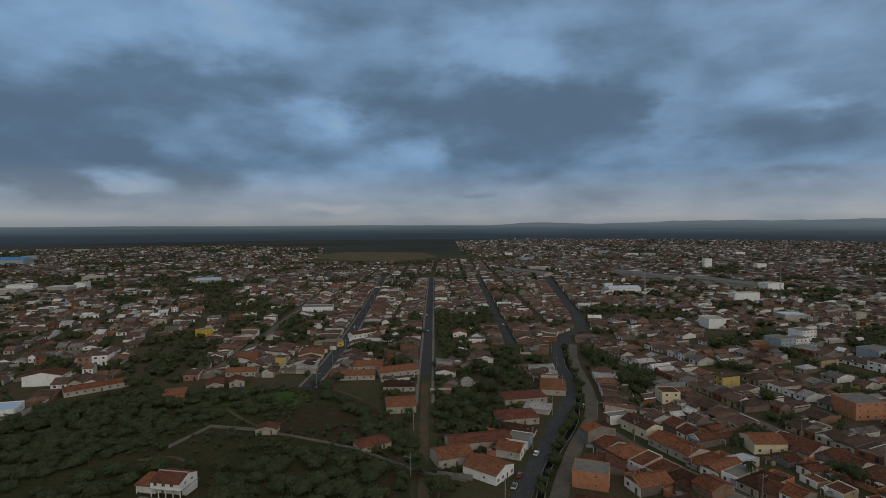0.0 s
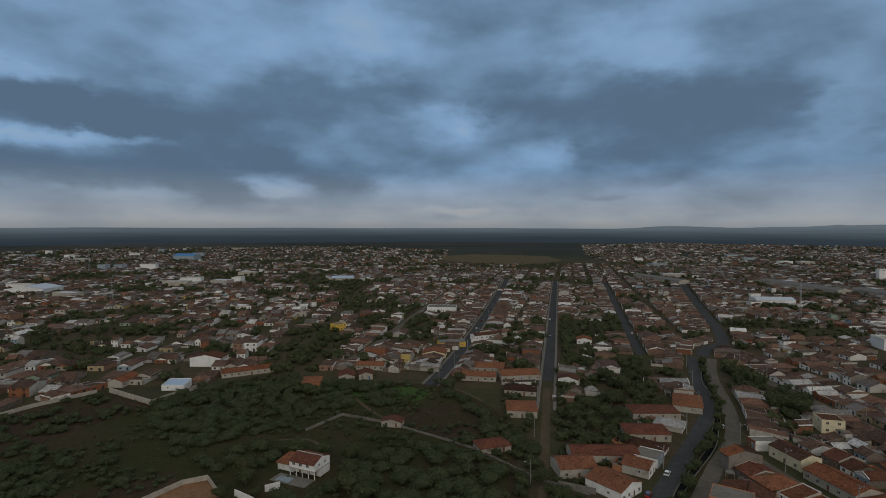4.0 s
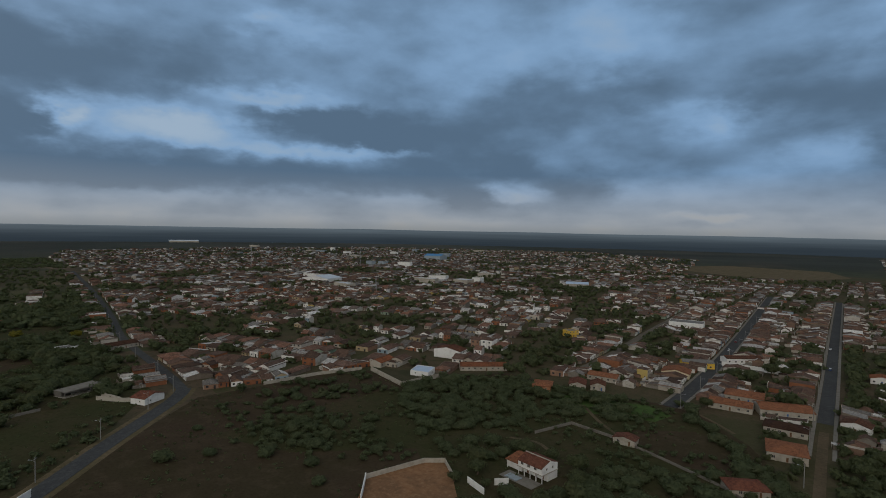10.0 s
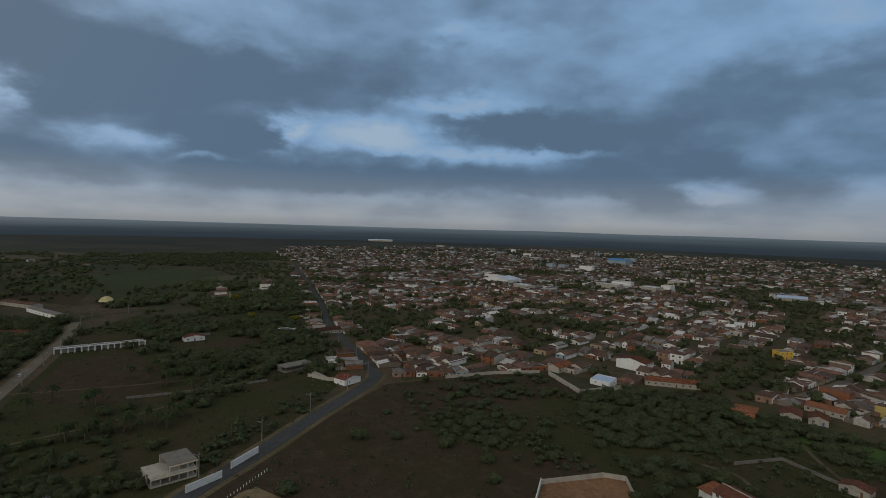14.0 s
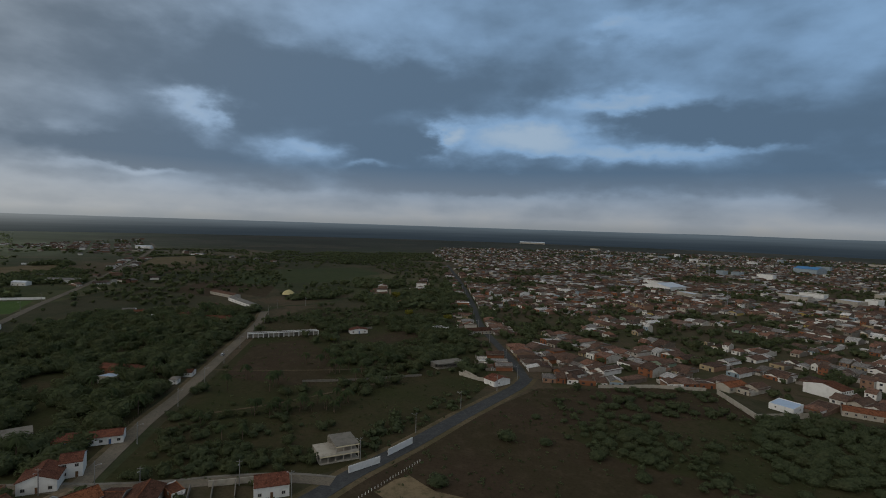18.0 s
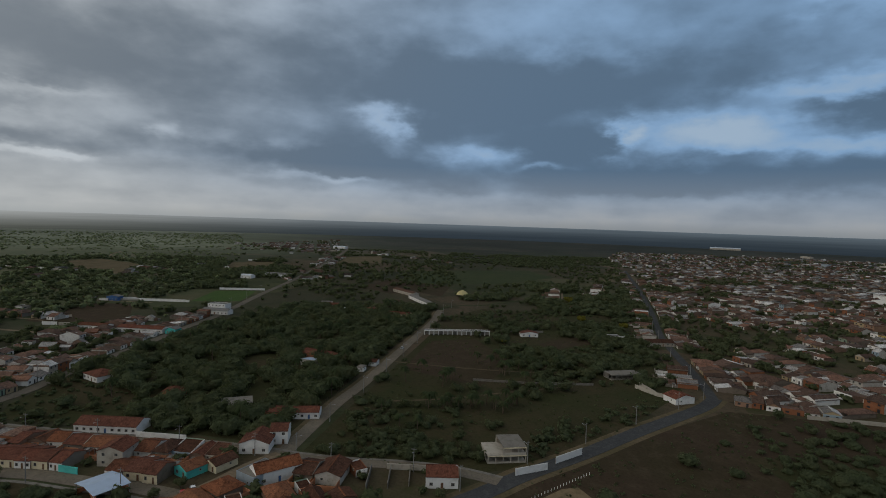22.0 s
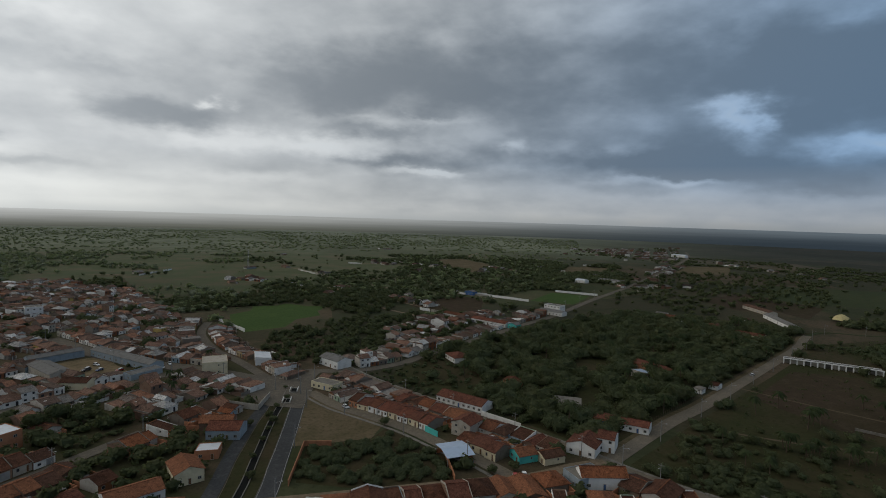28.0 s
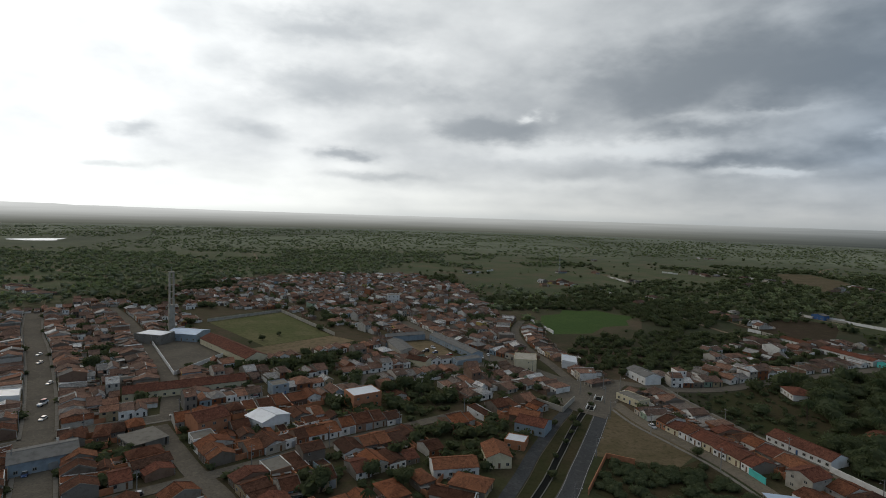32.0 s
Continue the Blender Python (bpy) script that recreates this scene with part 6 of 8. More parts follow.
boundary("long white wall of a far football ground", [(-527, -381), (-531, -328), (-540, -290)], 1.8, M_PALE)
boundary("far white wall behind a pitch", [(-633, -282), (-640, -230)], 2.4, M_WHITE)
boundary("long white wall behind a ploughed plot", [(-533, -326), (-533, -268)], 2.4, M_WHITE)
boundary("brown wall along a weedy plot", [(-444, 36), (-447, 76)], 1.6, M_CONC)
boundary("white wall across town yards", [(-72, 405), (-46, 404), (-18, 404)], 2.8, M_WHITE)
boundary("grey wall round a dirt lot", [(-4, 176), (-2, 186), (10, 183)], 2.0, M_CONC)
boundary("grey lot wall beside the canal road", [(-137, -226), (-146, -203), (-160, -214)], 2.6, M_PALE)

# ---------------------------------------------------------------- the town's houses
PICK = random.Random(11)
LOTS = []
KEEP_OUT = [FIELD, MEADOW_W, GROVE,
            [(17, -453), (-41, -485), (-71, -384), (-85, -364), (-52, -343), (-28, -333), (-8, -338), (-8, -358)], [(-215, -345), (-240, -410), (-290, -440), (-345, -415), (-345, -370), (-300, -332)],
            [(-172, -205), (-163, -189), (-170, -149), (-150, -98), (-128, -112), (-112, -135)], [(52, -400), (30, -312), (0, -340), (20, -398)],
            [(-107, -352), (-140, -352), (-136, -296), (-110, -304)], [(-4, 165), (22, 165), (14, 180), (-4, 190)],
            [(-137, -228), (-148, -200), (-163, -214), (-150, -232)]]


# stands of trees that keep the houses apart
CLUMPS_W = [(-330, 305), (-356, 309), (-314, 309), (-403, 280), (-374, 252), (-239, 328), (-220, 322), (-255, 329), (-196, 332), (-182, 342), (-177, 363), (-175, 303), (-413, 233),
            (-430, 231), (-577, 374), (-553, 665), (-495, 621), (-339, 427), (-181, 495), (-372, 738), (-535, 246), (-454, 282), (-320, 723), (-828, 464), (-636, 316), (-454, 454), (-370, 180), (-480, 240), (-620, 260)]
CLUMPS_N = [(-179, 488), (-179, 462), (-307, 1019), (-148, 905), (-51, 743), (-46, 459), (-30, 435), (-61, 460), (-129, 396), (-108, 415), (-212, 438), (-327, 491), (-502, 643), (-292, 418), (-199, 348),
            (110, 317), (116, 305), (209, 495), (554, 796), (529, 668), (152, 238), (127, 217), (102, 275), (333, 508), (139, 512), (127, 433), (183, 563), (237, 310), (242, 304), (178, 322), (61, 344)]
CLUMPS_S = [(-97, -238), (-92, -230), (-78, -228), (-70, -232), (-53, -234), (-46, -240), (-89, -190), (-80, -196), (-108, -197), (-75, -410), (-56, -313), (-46, -318), (-63, -270), (-199, -414), (-205, -420)]
GREEN = []
for cx, cy in CLUMPS_W + CLUMPS_N + CLUMPS_S:
    reach = 5.5 + 0.014 * math.hypot(cx, cy)
    for i in range(5):
        GREEN.append((cx + PICK.gauss(0, reach * 0.5), cy + PICK.gauss(0, reach * 0.5), PICK.uniform(3.2, 5.2)))
    take(cx, cy, reach * 0.8)
LUSH = random.Random(5)
for cx, cy in ((-34, -305), (-28, -312), (-41, -309), (-100, -494), (-5, -589), (-216, -488), (-61, -523), (-125, -514), (-131, -424), (-73, -451), (-170, -470), (20, -520), (-60, -640), (-150, -610),
               (-874, 312), (-584, 244), (-617, 280), (-531, 277), (-648, 250), (-583, 335), (-484, 338), (-412, 312), (-392, 250), (-462, 236), (-346, 206), (-700, 330), (-760, 300), (-820, 380), (-440, 270)):
    for i in range(5):
        GREEN.append((cx + LUSH.gauss(0, 4.5), cy + LUSH.gauss(0, 4.5), LUSH.uniform(3.6, 5.8)))
    take(cx, cy, 8.0)


def lot(x, y, turn, w, d, style):
    if on_road(x, y, min(w, d) * 0.5 + 0.3) or any(inside(x, y, poly) for poly in KEEP_OUT):
        return False
    far = math.hypot(x, y)
    # leafy patches
    if far > 330 and (y > 0 or far > 520) and noise.noise((x * 0.013, y * 0.013, 2.5)) + 0.5 * noise.noise((x * 0.04, y * 0.04, 8.5)) > (0.10 if x < -150 else 0.2):
        if is_free(x, y, 3):
            GREEN.append((x, y, PICK.uniform(3.0, 6.6)))
        return False
    c, s = math.cos(radians(turn)), math.sin(radians(turn))
    r = min(w, d) * 0.46
    span = max(0.0, max(w, d) / 2 - r)
    spots = [(x + (t * c if w > d else -t * s), y + (t * s if w > d else t * c)) for t in (-span, 0.0, span)]
    if not all(is_free(a, b, r) for a, b in spots):
        return False
    for a, b in spots:
        take(a, b, r)
    LOTS.append((x, y, turn, w, d, style))
    return True


def along(line, side, first, last, setback, style="row", gap=0.0, deep=(9, 15), wide=(5.2, 10.5)):
    """A row of houses that face a street, on its left (1) or right (-1)."""
    run, lengths = 0.0, [0.0]
    for a, b in zip(line, line[1:]):
        run += math.hypot(b[0] - a[0], b[1] - a[1])
        lengths.append(run)
    s = run * first
    while s < run * last:
        w, d = PICK.uniform(*wide), PICK.uniform(*deep)
        mid = s + w / 2
        k = max(i for i, q in enumerate(lengths[:-1]) if q <= min(mid, run - 0.01))
        a, b = line[k], line[k + 1]
        q = lengths[k + 1] - lengths[k] or 1.0
        t = (mid - lengths[k]) / q
        nx, ny = -(b[1] - a[1]) / q * side, (b[0] - a[0]) / q * side
        off = setback + d / 2 + PICK.uniform(0, 0.9)
        x, y = a[0] + t * (b[0] - a[0]) + nx * off, a[1] + t * (b[1] - a[1]) + ny * off
        turn = math.degrees(math.atan2(-nx, ny))
        lot(x, y, turn, w, d, style)
        s += w + (PICK.uniform(0, gap) if gap else 0.03)


def quarter(poly, ox, oy, angle, block, cross, style, skip, reach, small=1.0):
    """Blocks of back-to-back lots on streets that run at an angle (degrees from east)."""
    c, s = math.cos(radians(angle)), math.sin(radians(angle))
    row = -reach
    while row < reach:
        for side in (-1, 1):
            u = -reach
            while u < reach:
                w, d = PICK.uniform(5.4, 9.5) * small, PICK.uniform(9, 14.5) * small
                u += w
                if (u % cross) < 9 or PICK.random() < skip:
                    continue
                v = row + side * (4.2 + d / 2 + PICK.uniform(0, 1.2))
                x, y = ox + u * c - v * s, oy + u * s + v * c
                if inside(x, y, poly):
                    lot(x, y, angle + (0 if side > 0 else 180) + PICK.uniform(-2, 2), w, d, style)
                # sheds and back houses deep in the lot
                if PICK.random() < 0.7:
                    v2 = row + side * (d + 8.0 + PICK.uniform(0, 3))
                    x2, y2 = ox + u * c - v2 * s, oy + u * s + v2 * c
                    if inside(x2, y2, poly):
                        lot(x2, y2, angle + PICK.choice((0, 180)), w * 0.75, 6.5, "back")
        row += block


# near rows first
along(STREET_D, 1, 0.10, 0.62, 3.2, "front", wide=(4.6, 6.6), deep=(9, 12))
along(STREET_D, 1, 0.68, 0.95, 3.2, "front", wide=(5, 8), deep=(9, 12))
along(STREET_C, 1, 0.47, 0.62, 4.4, "row", wide=(6, 9), deep=(8, 11), gap=1.5)
along(STREET_C, -1, 0.06, 0.60, 3.6, "row", wide=(5, 8.5), deep=(8.5, 11.5))
along(STREET_C, -1, 0.62, 0.95, 4.8, "row", wide=(7, 9), deep=(11, 13))
along(STREET_D2, 1, 0.2, 0.85, 3.6, "mixed")
along(STREET_D2, -1, 0.15, 0.95, 3.6, "mixed")
along(R4, 1, 0.02, 1.0, 4.0, "mixed")
along(R4, -1, 0.02, 1.0, 4.0, "mixed")
along(R5, 1, 0.02, 1.0, 4.0, "mixed")
along(R5, -1, 0.02, 1.0, 4.0, "mixed")
along(R1, 1, 0.20, 1.0, 5.6, "mixed")
along(R1, -1, 0.22, 1.0, 5.6, "mixed")
along(R2, 1, 0.06, 1.0, 6.2, "mixed")
along(R2, -1, 0.06, 1.0, 6.2, "mixed")
along(R3, 1, 0.0, 1.0, 5.0, "mixed")
along(R3, -1, 0.0, 1.0, 5.0, "mixed")
along(R6, 1, 0.0, 1.0, 4.6, "mixed")
along(R6, -1, 0.0, 1.0, 4.6, "mixed")
along(LANE_B, -1, 0.60, 1.0, 5.5, "mixed", gap=3)
along(LANE_A, 1, 0.70, 1.0, 5.5, "mixed", gap=3)
along(LANE_A, 1, 0.22, 0.30, 6, "mixed", gap=3)
along(LANE_B, -1, 0.06, 0.25, 6.0, "mixed", gap=4)
along(AVENUE_UP, 1, 0.0, 1.0, 7.0, "mixed", gap=3)
along(AVENUE_UP, -1, 0.0, 1.0, 7.0, "mixed", gap=3)
for line, a, b in ((S1, 6.6, 6.6), (S2, 5.2, 5.2), (S3, 4.6, 4.6), (S3B, 4.2, 4.2), (S4, 5.0, 5.0), (STREET_E, 7.0, 7.0), (STREET_G, 4.6, 4.6), (S6, 5.4, 5.4)):
    along(line, 1, 0.0, 1.0, a, "row", deep=(7.5, 12), wide=(4.6, 8.4))
    along(line, -1, 0.0, 1.0, b, "row", deep=(7.5, 12), wide=(4.6, 8.4))
along(ROAD_A2, -1, 0.02, 0.9, 4.6, "mixed", gap=5)
along(ROAD_A2, 1, 0.02, 0.30, 5.0, "mixed", gap=26)
along(ROAD_A2, 1, 0.30, 0.95, 5.0, "mixed", gap=14)
along(rounded([(-277, 148), (-262, 181), (-254, 206), (-247, 238)]), 1, 0.0, 1.0, 1.0, "front", gap=1.5, deep=(8, 11))
along(rounded([(-252, 146), (-240, 190), (-228, 232)]), 1, 0.0, 1.0, 4.0, "row")
along(rounded([(-252, 146), (-240, 190), (-228, 232)]), -1, 0.0, 1.0, 4.0, "row")
along(ROAD_F, -1, 0.045, 0.075, 5.0, "row", gap=1)
along(ROAD_F, 1, 0.022, 0.078, 4.4, "row", gap=0.6, deep=(7.5, 11), wide=(5, 8.5))
along(ROAD_F, 1, 0.078, 0.125, 4.8, "row", gap=8, deep=(7.5, 11), wide=(5, 8.5))
along(ROAD_F, 1, 0.022, 0.075, 16.5, "row", gap=3.0, deep=(7, 10), wide=(5, 8.5))
along(ROAD_F, 1, 0.11, 0.19, 5.0, "row", gap=3)
along(ROAD_F, 1, 0.45, 0.60, 6.0, "mixed", gap=10)
along(ROAD_F, -1, 0.40, 0.60, 6.0, "mixed", gap=14)

# farms and hamlets strung along country lanes
LANES = []
for lane, first, last, space in (([(-425, -560), (-423, -500), (-421, -438), (-411, -415)], 0, 1, 4), ([(-526, -378), (-523, -300)], 0, 1, 6), ([(-569, -738), (-519, -562)], 0.0, 1, 22), ([(-715, -735), (-762, -607)], 0, 1, 14), ([(-1055, -990), (-1149, -920)], 0, 1, 12),
                                 ([(-847, -519), (-797, -421)], 0, 1, 14), ([(-858, -353), (-854, -222)], 0, 1, 14), ([(-747, -235), (-792, -180)], 0, 1, 6), ([(-234, -562), (-221, -470)], 0, 1, 2), ([(-393, -641), (-415, -592)], 0, 1, 10), ([(-375, -748), (-289, -796)], 0, 1, 12),
                                 ([(228, -680), (179, -613)], 0, 1, 10), ([(-1411, -231), (-1144, 9)], 0, 1, 40), ([(-790, -704), (-771, -561)], 0, 1, 20), ([(-438, -422), (-420, -329)], 0, 1, 12), ([(-640, 130), (-760, 150)], 0, 1, 16), ([(-690, 190), (-860, 240)], 0, 1, 24)):
    line = rounded(lane)
    LANES.append(line)
    along(line, 1, first, last, 3.0, "mixed", gap=space)
NORTH = [(-137, 300), (-76, 300), (-22, 300), (-5, 250), (30, 330), (62, 400), (110, 470), (150, 720), (190, 1060), (230, 1300), (0, 1300), (-80, 1260), (-200, 1240), (-330, 1260), (-280, 1050), (-165, 700)]
NE = [(60, 160), (85, 340), (128, 456), (158, 700), (185, 1000), (260, 1240), (760, 1230), (1150, 900), (900, 480), (230, 120)]
NW = [(-264, 152), (-244, 246), (-200, 264), (-170, 296), (-140, 300), (-150, 520), (-240, 1050), (-330, 1250), (-820, 1180), (-1150, 700), (-1140, 372), (-560, 222)]
SOUTH = [(-103, -160), (-146, -200), (-168, -232), (-160, -280), (-130, -345), (-108, -365), (-72, -345), (-20, -330), (24, -420), (130, -560), (250, -430), (180, -140), (20, -130)]
SOUTH_FAR = [(26, -426), (132, -560), (70, -660), (25, -700), (25, -520), (-30, -500), (-78, -420), (-105, -372), (-140, -360), (-180, -330), (-222, -400), (-235, -500), (-300, -720), (-110, -775), (25, -700)]
VILLAGE_F = [(-372, -290), (-300, -270), (-262, -222), (-390, -216), (-480, -216), (-484, -262), (-452, -272), (-400, -262)]
FRINGE_NE = [(150, 1300), (230, 1300), (260, 1240), (760, 1230), (1150, 900), (1800, 1200), (2000, 1900), (1300, 2500), (500, 2700), (60, 2500), (60, 1560)]
FRINGE_NW = [(-1150, 700), (-820, 1180), (-330, 1270), (-345, 1500), (-420, 1900), (-900, 2100), (-1600, 1700), (-1900, 1000), (-1900, 560), (-1500, 420), (-1150, 380)]
quarter(NORTH, -12, 300, 90, 54, 88, "mixed", 0.12, 1020, 0.9)
quarter(NE, 95, 200, 107, 46, 90, "mixed", 0.12, 1200, 1.0)
quarter(NW, -250, 170, 14, 50, 95, "mixed", 0.16, 1200, 1.15)
quarter(SOUTH, 0, -190, 15, 38, 85, "row", 0.06, 420, 0.8)
quarter(SOUTH_FAR, -60, -520, 22, 36, 90, "row", 0.05, 420, 0.8)
quarter(VILLAGE_F, -400, -240, 5, 30, 70, "front", 0.38, 150, 0.9)
quarter(FRINGE_NE, 700, 1600, 100, 58, 110, "mixed", 0.52, 1500)
quarter(FRINGE_NW, -900, 1100, 20, 56, 110, "mixed", 0.45, 1500)
quarter([(-1300, -420), (-1500, -330), (-2100, -470), (-1650, -700)], -1600, -480, 15, 50, 90, "mixed", 0.5, 700)
quarter([(-214, -222), (-186, -214), (-168, -110), (-180, -70), (-206, -70), (-214, -120)], -190, -140, 92, 38, 400, "row", 0.1, 120)
quarter([(-160, -96), (-110, -128), (-80, -128), (-130, -55), (-176, 12), (-186, 0), (-190, -50)], -160, -60, 125, 30, 400, "mixed", 0.05, 140)
FARMS = [(-732, -666), (-775, -481), (-749, -459), (-743, -471), (-689, -551), (-914, -441), (-924, -428), (-468, -385), (-542, -118), (-547, -131), (-518, -79), (-344, -770), (-503, -746), (-431, -637), (-382, -604), (-560, -731),
         (-721, -951), (-453, -483), (-431, -468), (-406, -451), (-1393, -602), (-1438, -585), (-1417, -521), (-1433, -480), (-1312, -410), (-1447, -410), (-1468, -341), (-1221, -259), (-830, -170), (-1328, -323), (-1154, -292)]
for x, y in FARMS:
    take(x, y, 5.0)
    LOTS.append((x, y, PICK.choice((5, 80, 95, 170)) + PICK.uniform(-8, 8), PICK.uniform(9, 18), PICK.uniform(7, 10), "front"))
geo = Geo()
for (ax, ay), (bx, by) in (((-811, -720), (-778, -657)), ((-798, -660), (-766, -573)), ((-527, -375), (-525, -346)), ((-535, -340), (-540, -326)), ((-403, -288), (-401, -265)), ((-404, -318), (-406, -293)), ((-1056, -437), (-1067, -377)),
                           ((-819, -285), (-812, -250)), ((-776, -303), (-775, -290)), ((-803, -214), (-830, -198)), ((-721, -214), (-716, -198)), ((-910, -423), (-896, -384)), ((-507, -126), (-513, -103)), ((-520, -113), (-526, -91)),
                           ((-336, -748), (-402, -791)), ((-430, -571), (-424, -506)), ((-427, -506), (-420, -458)), ((-548, -684), (-522, -590)), ((-698, -728), (-708, -700)), ((-244, -400), (-234, -348)), ((-1374, -216), (-1358, -191))):
    pieces = max(1, round(math.hypot(bx - ax, by - ay) / 11))
    for k in range(pieces):
        if PICK.random() < 0.9:
            a, b = k / pieces, (k + PICK.uniform(0.8, 1.0)) / pieces
            wall_line(geo, [(ax + (bx - ax) * a, ay + (by - ay) * a), (ax + (bx - ax) * b, ay + (by - ay) * b)], PICK.uniform(1.9, 2.9), 0.25, PICK.choice((0, 1, 1)))
structure("boundary_walls", geo, [M_PALE, M_WHITE], "long pale masonry walls round far plots and farms", "wall")
geo = Geo()
for line in LANES:
    strip(geo, line, 3.0, 0.05)
for lane in ([(-411, -415), (-400, -400), (-385, -345), (-378, -300)], [(-519, -562), (-505, -500), (-500, -440)], [(219, -843), (230, -980), (247, -1130)], [(114, -833), (122, -1011)], [(-36, -1212), (-39, -952)], [(-1000, -1420), (-900, -1250), (-860, -1150)], [(-1190, -760), (-1060, -700), (-1000, -610)]):
    strip(geo, rounded(lane), 4.0, 0.06)
structure("country_lanes", geo, M_TRACK, "pale dirt lanes between fields and farms", "road")
LOTS.sort(key=lambda q: math.hypot(q[0], q[1]))

# the nearest houses, each a thing of its own, built from a set of patterns
PATTERNS = []


def pattern(kind, style, w, d, h, rise, roof, storeys, cols, yard, trim, gate, wall=None):
    PATTERNS.append(dict(kind=kind, style=style, w=w, d=d, h=h, rise=rise, roof=roof, storeys=storeys, cols=cols, yard=yard, trim=trim, gate=gate, wall=wall or M_WALL, made=None))


pattern("row", "row", 7, 10, 2.7, 1.6, M_TILE, 1, 2, 5, None, False)
pattern("gable", "row", 7, 10, 2.9, 1.3, M_TILE, 1, 3, 4, None, False)
pattern("row", "row", 7, 10, 2.4, 1.3, M_REDTILE, 1, 2, 0, None, False)
pattern("row", "row", 7, 10, 2.8, 1.7, M_NEWTILE, 1, 2, 5, None, False)
pattern("hip", "row", 7, 10, 2.8, 1.5, M_TILE, 1, 2, 4, None, True)
pattern("row", "row", 7, 10, 3.1, 1.9, M_TILE, 1, 2, 4, M_CONC, True)
pattern("shed", "row", 7, 10, 3.7, 1.2, M_TILE, 1, 2, 4, None, True)
pattern("row", "mixed", 7, 10, 2.7, 1.8, M_TILE, 1, 2, 4, None, False)
pattern("row", "mixed", 7, 10, 2.8, 1.7, M_REDTILE, 1, 2, 0, M_PALE, False)
pattern("gable", "mixed", 7, 10, 2.8, 1.2, M_TILE, 1, 2, 4, None, False)
pattern("gable", "mixed", 7, 10, 2.9, 1.3, M_TILE, 1, 2, 0, M_WHITE, False)
pattern("hip", "mixed", 7, 10, 2.6, 1.6, M_TILE, 1, 2, 4, None, False)
pattern("hip", "mixed", 7, 10, 2.7, 1.5, M_NEWTILE, 1, 2, 4, None, False)
pattern("flat", "mixed", 7, 10, 3.4, 0, M_CONC, 1, 2, 4, None, True)
pattern("gable", "mixed", 7, 10, 3.0, 1.5, M_NEWTILE, 1, 2, 4, None, False)
pattern("gable", "mixed", 7, 10, 2.7, 1.3, M_REDTILE, 1, 2, 4, None, False)
pattern("row", "mixed", 7, 10, 5.4, 1.6, M_TILE, 2, 2, 0, None, False)
pattern("row", "front", 7, 10, 3.0, 1.6, M_REDTILE, 1, 3, 4, None, False, M_WHITE)
pattern("row", "front", 7, 10, 2.8, 1.4, M_TILE, 1, 2, 4, None, False, M_WHITE)
pattern("row", "front", 7, 10, 2.9, 1.5, M_REDTILE, 1, 2, 4, None, False, M_CREAM)
pattern("row", "front", 7, 10, 3.0, 1.6, M_TILE, 1, 3, 4, M_PALE, False, M_BRICK)
pattern("shed", "back", 5, 5.5, 2.7, 0.6, M_TILE, 1, 1, 0, None, False)
pattern("gable", "back", 5, 5.5, 2.3, 0.9, M_TILE, 1, 1, 0, None, False)
COVER = {M_TILE: "old brown clay tiles", M_NEWTILE: "fresh orange tiles", M_CONC: "flat concrete", M_FIBRE: "grey fibre-cement sheets", M_REDTILE: "red clay tiles"}
SHAPE = {"row": "low row house", "gable": "gabled house", "hip": "hip-roofed house", "flat": "boxy house", "shed": "house with a tall front wall"}
NEAR_HOUSES = 330
for n, (x, y, turn, w, d, style) in enumerate(LOTS[:NEAR_HOUSES]):
    turn += PICK.gauss(0, 2.0)
    own = [p for p in PATTERNS if p["style"] == style]
    shared = [p for p in PATTERNS if p["style"] in ("row", "mixed")]
    p = PICK.choice(own if style in ("back", "front") or PICK.random() < 0.72 else shared)
    m = facing(x, y, turn) @ Matrix.Diagonal((w / p["w"], d / p["d"], PICK.uniform(0.86, 1.22), 1))
    if p["made"] is None:
        label = "%s%s roofed with %s" % ("two-storey " if p["storeys"] == 2 else "", SHAPE[p["kind"]], COVER[p["roof"]])
        name = "back_house" if style == "back" else "town_house"
        p["made"] = building(name, m, p["kind"], p["w"], p["d"], p["h"], p["rise"], p["wall"], p["roof"], label, "house", "houses of the town", p["storeys"], p["cols"], p["gate"], p["yard"], None, p["trim"])
    else:
        ob = copy_thing(p["made"], Matrix())
        ob.matrix_basis = m


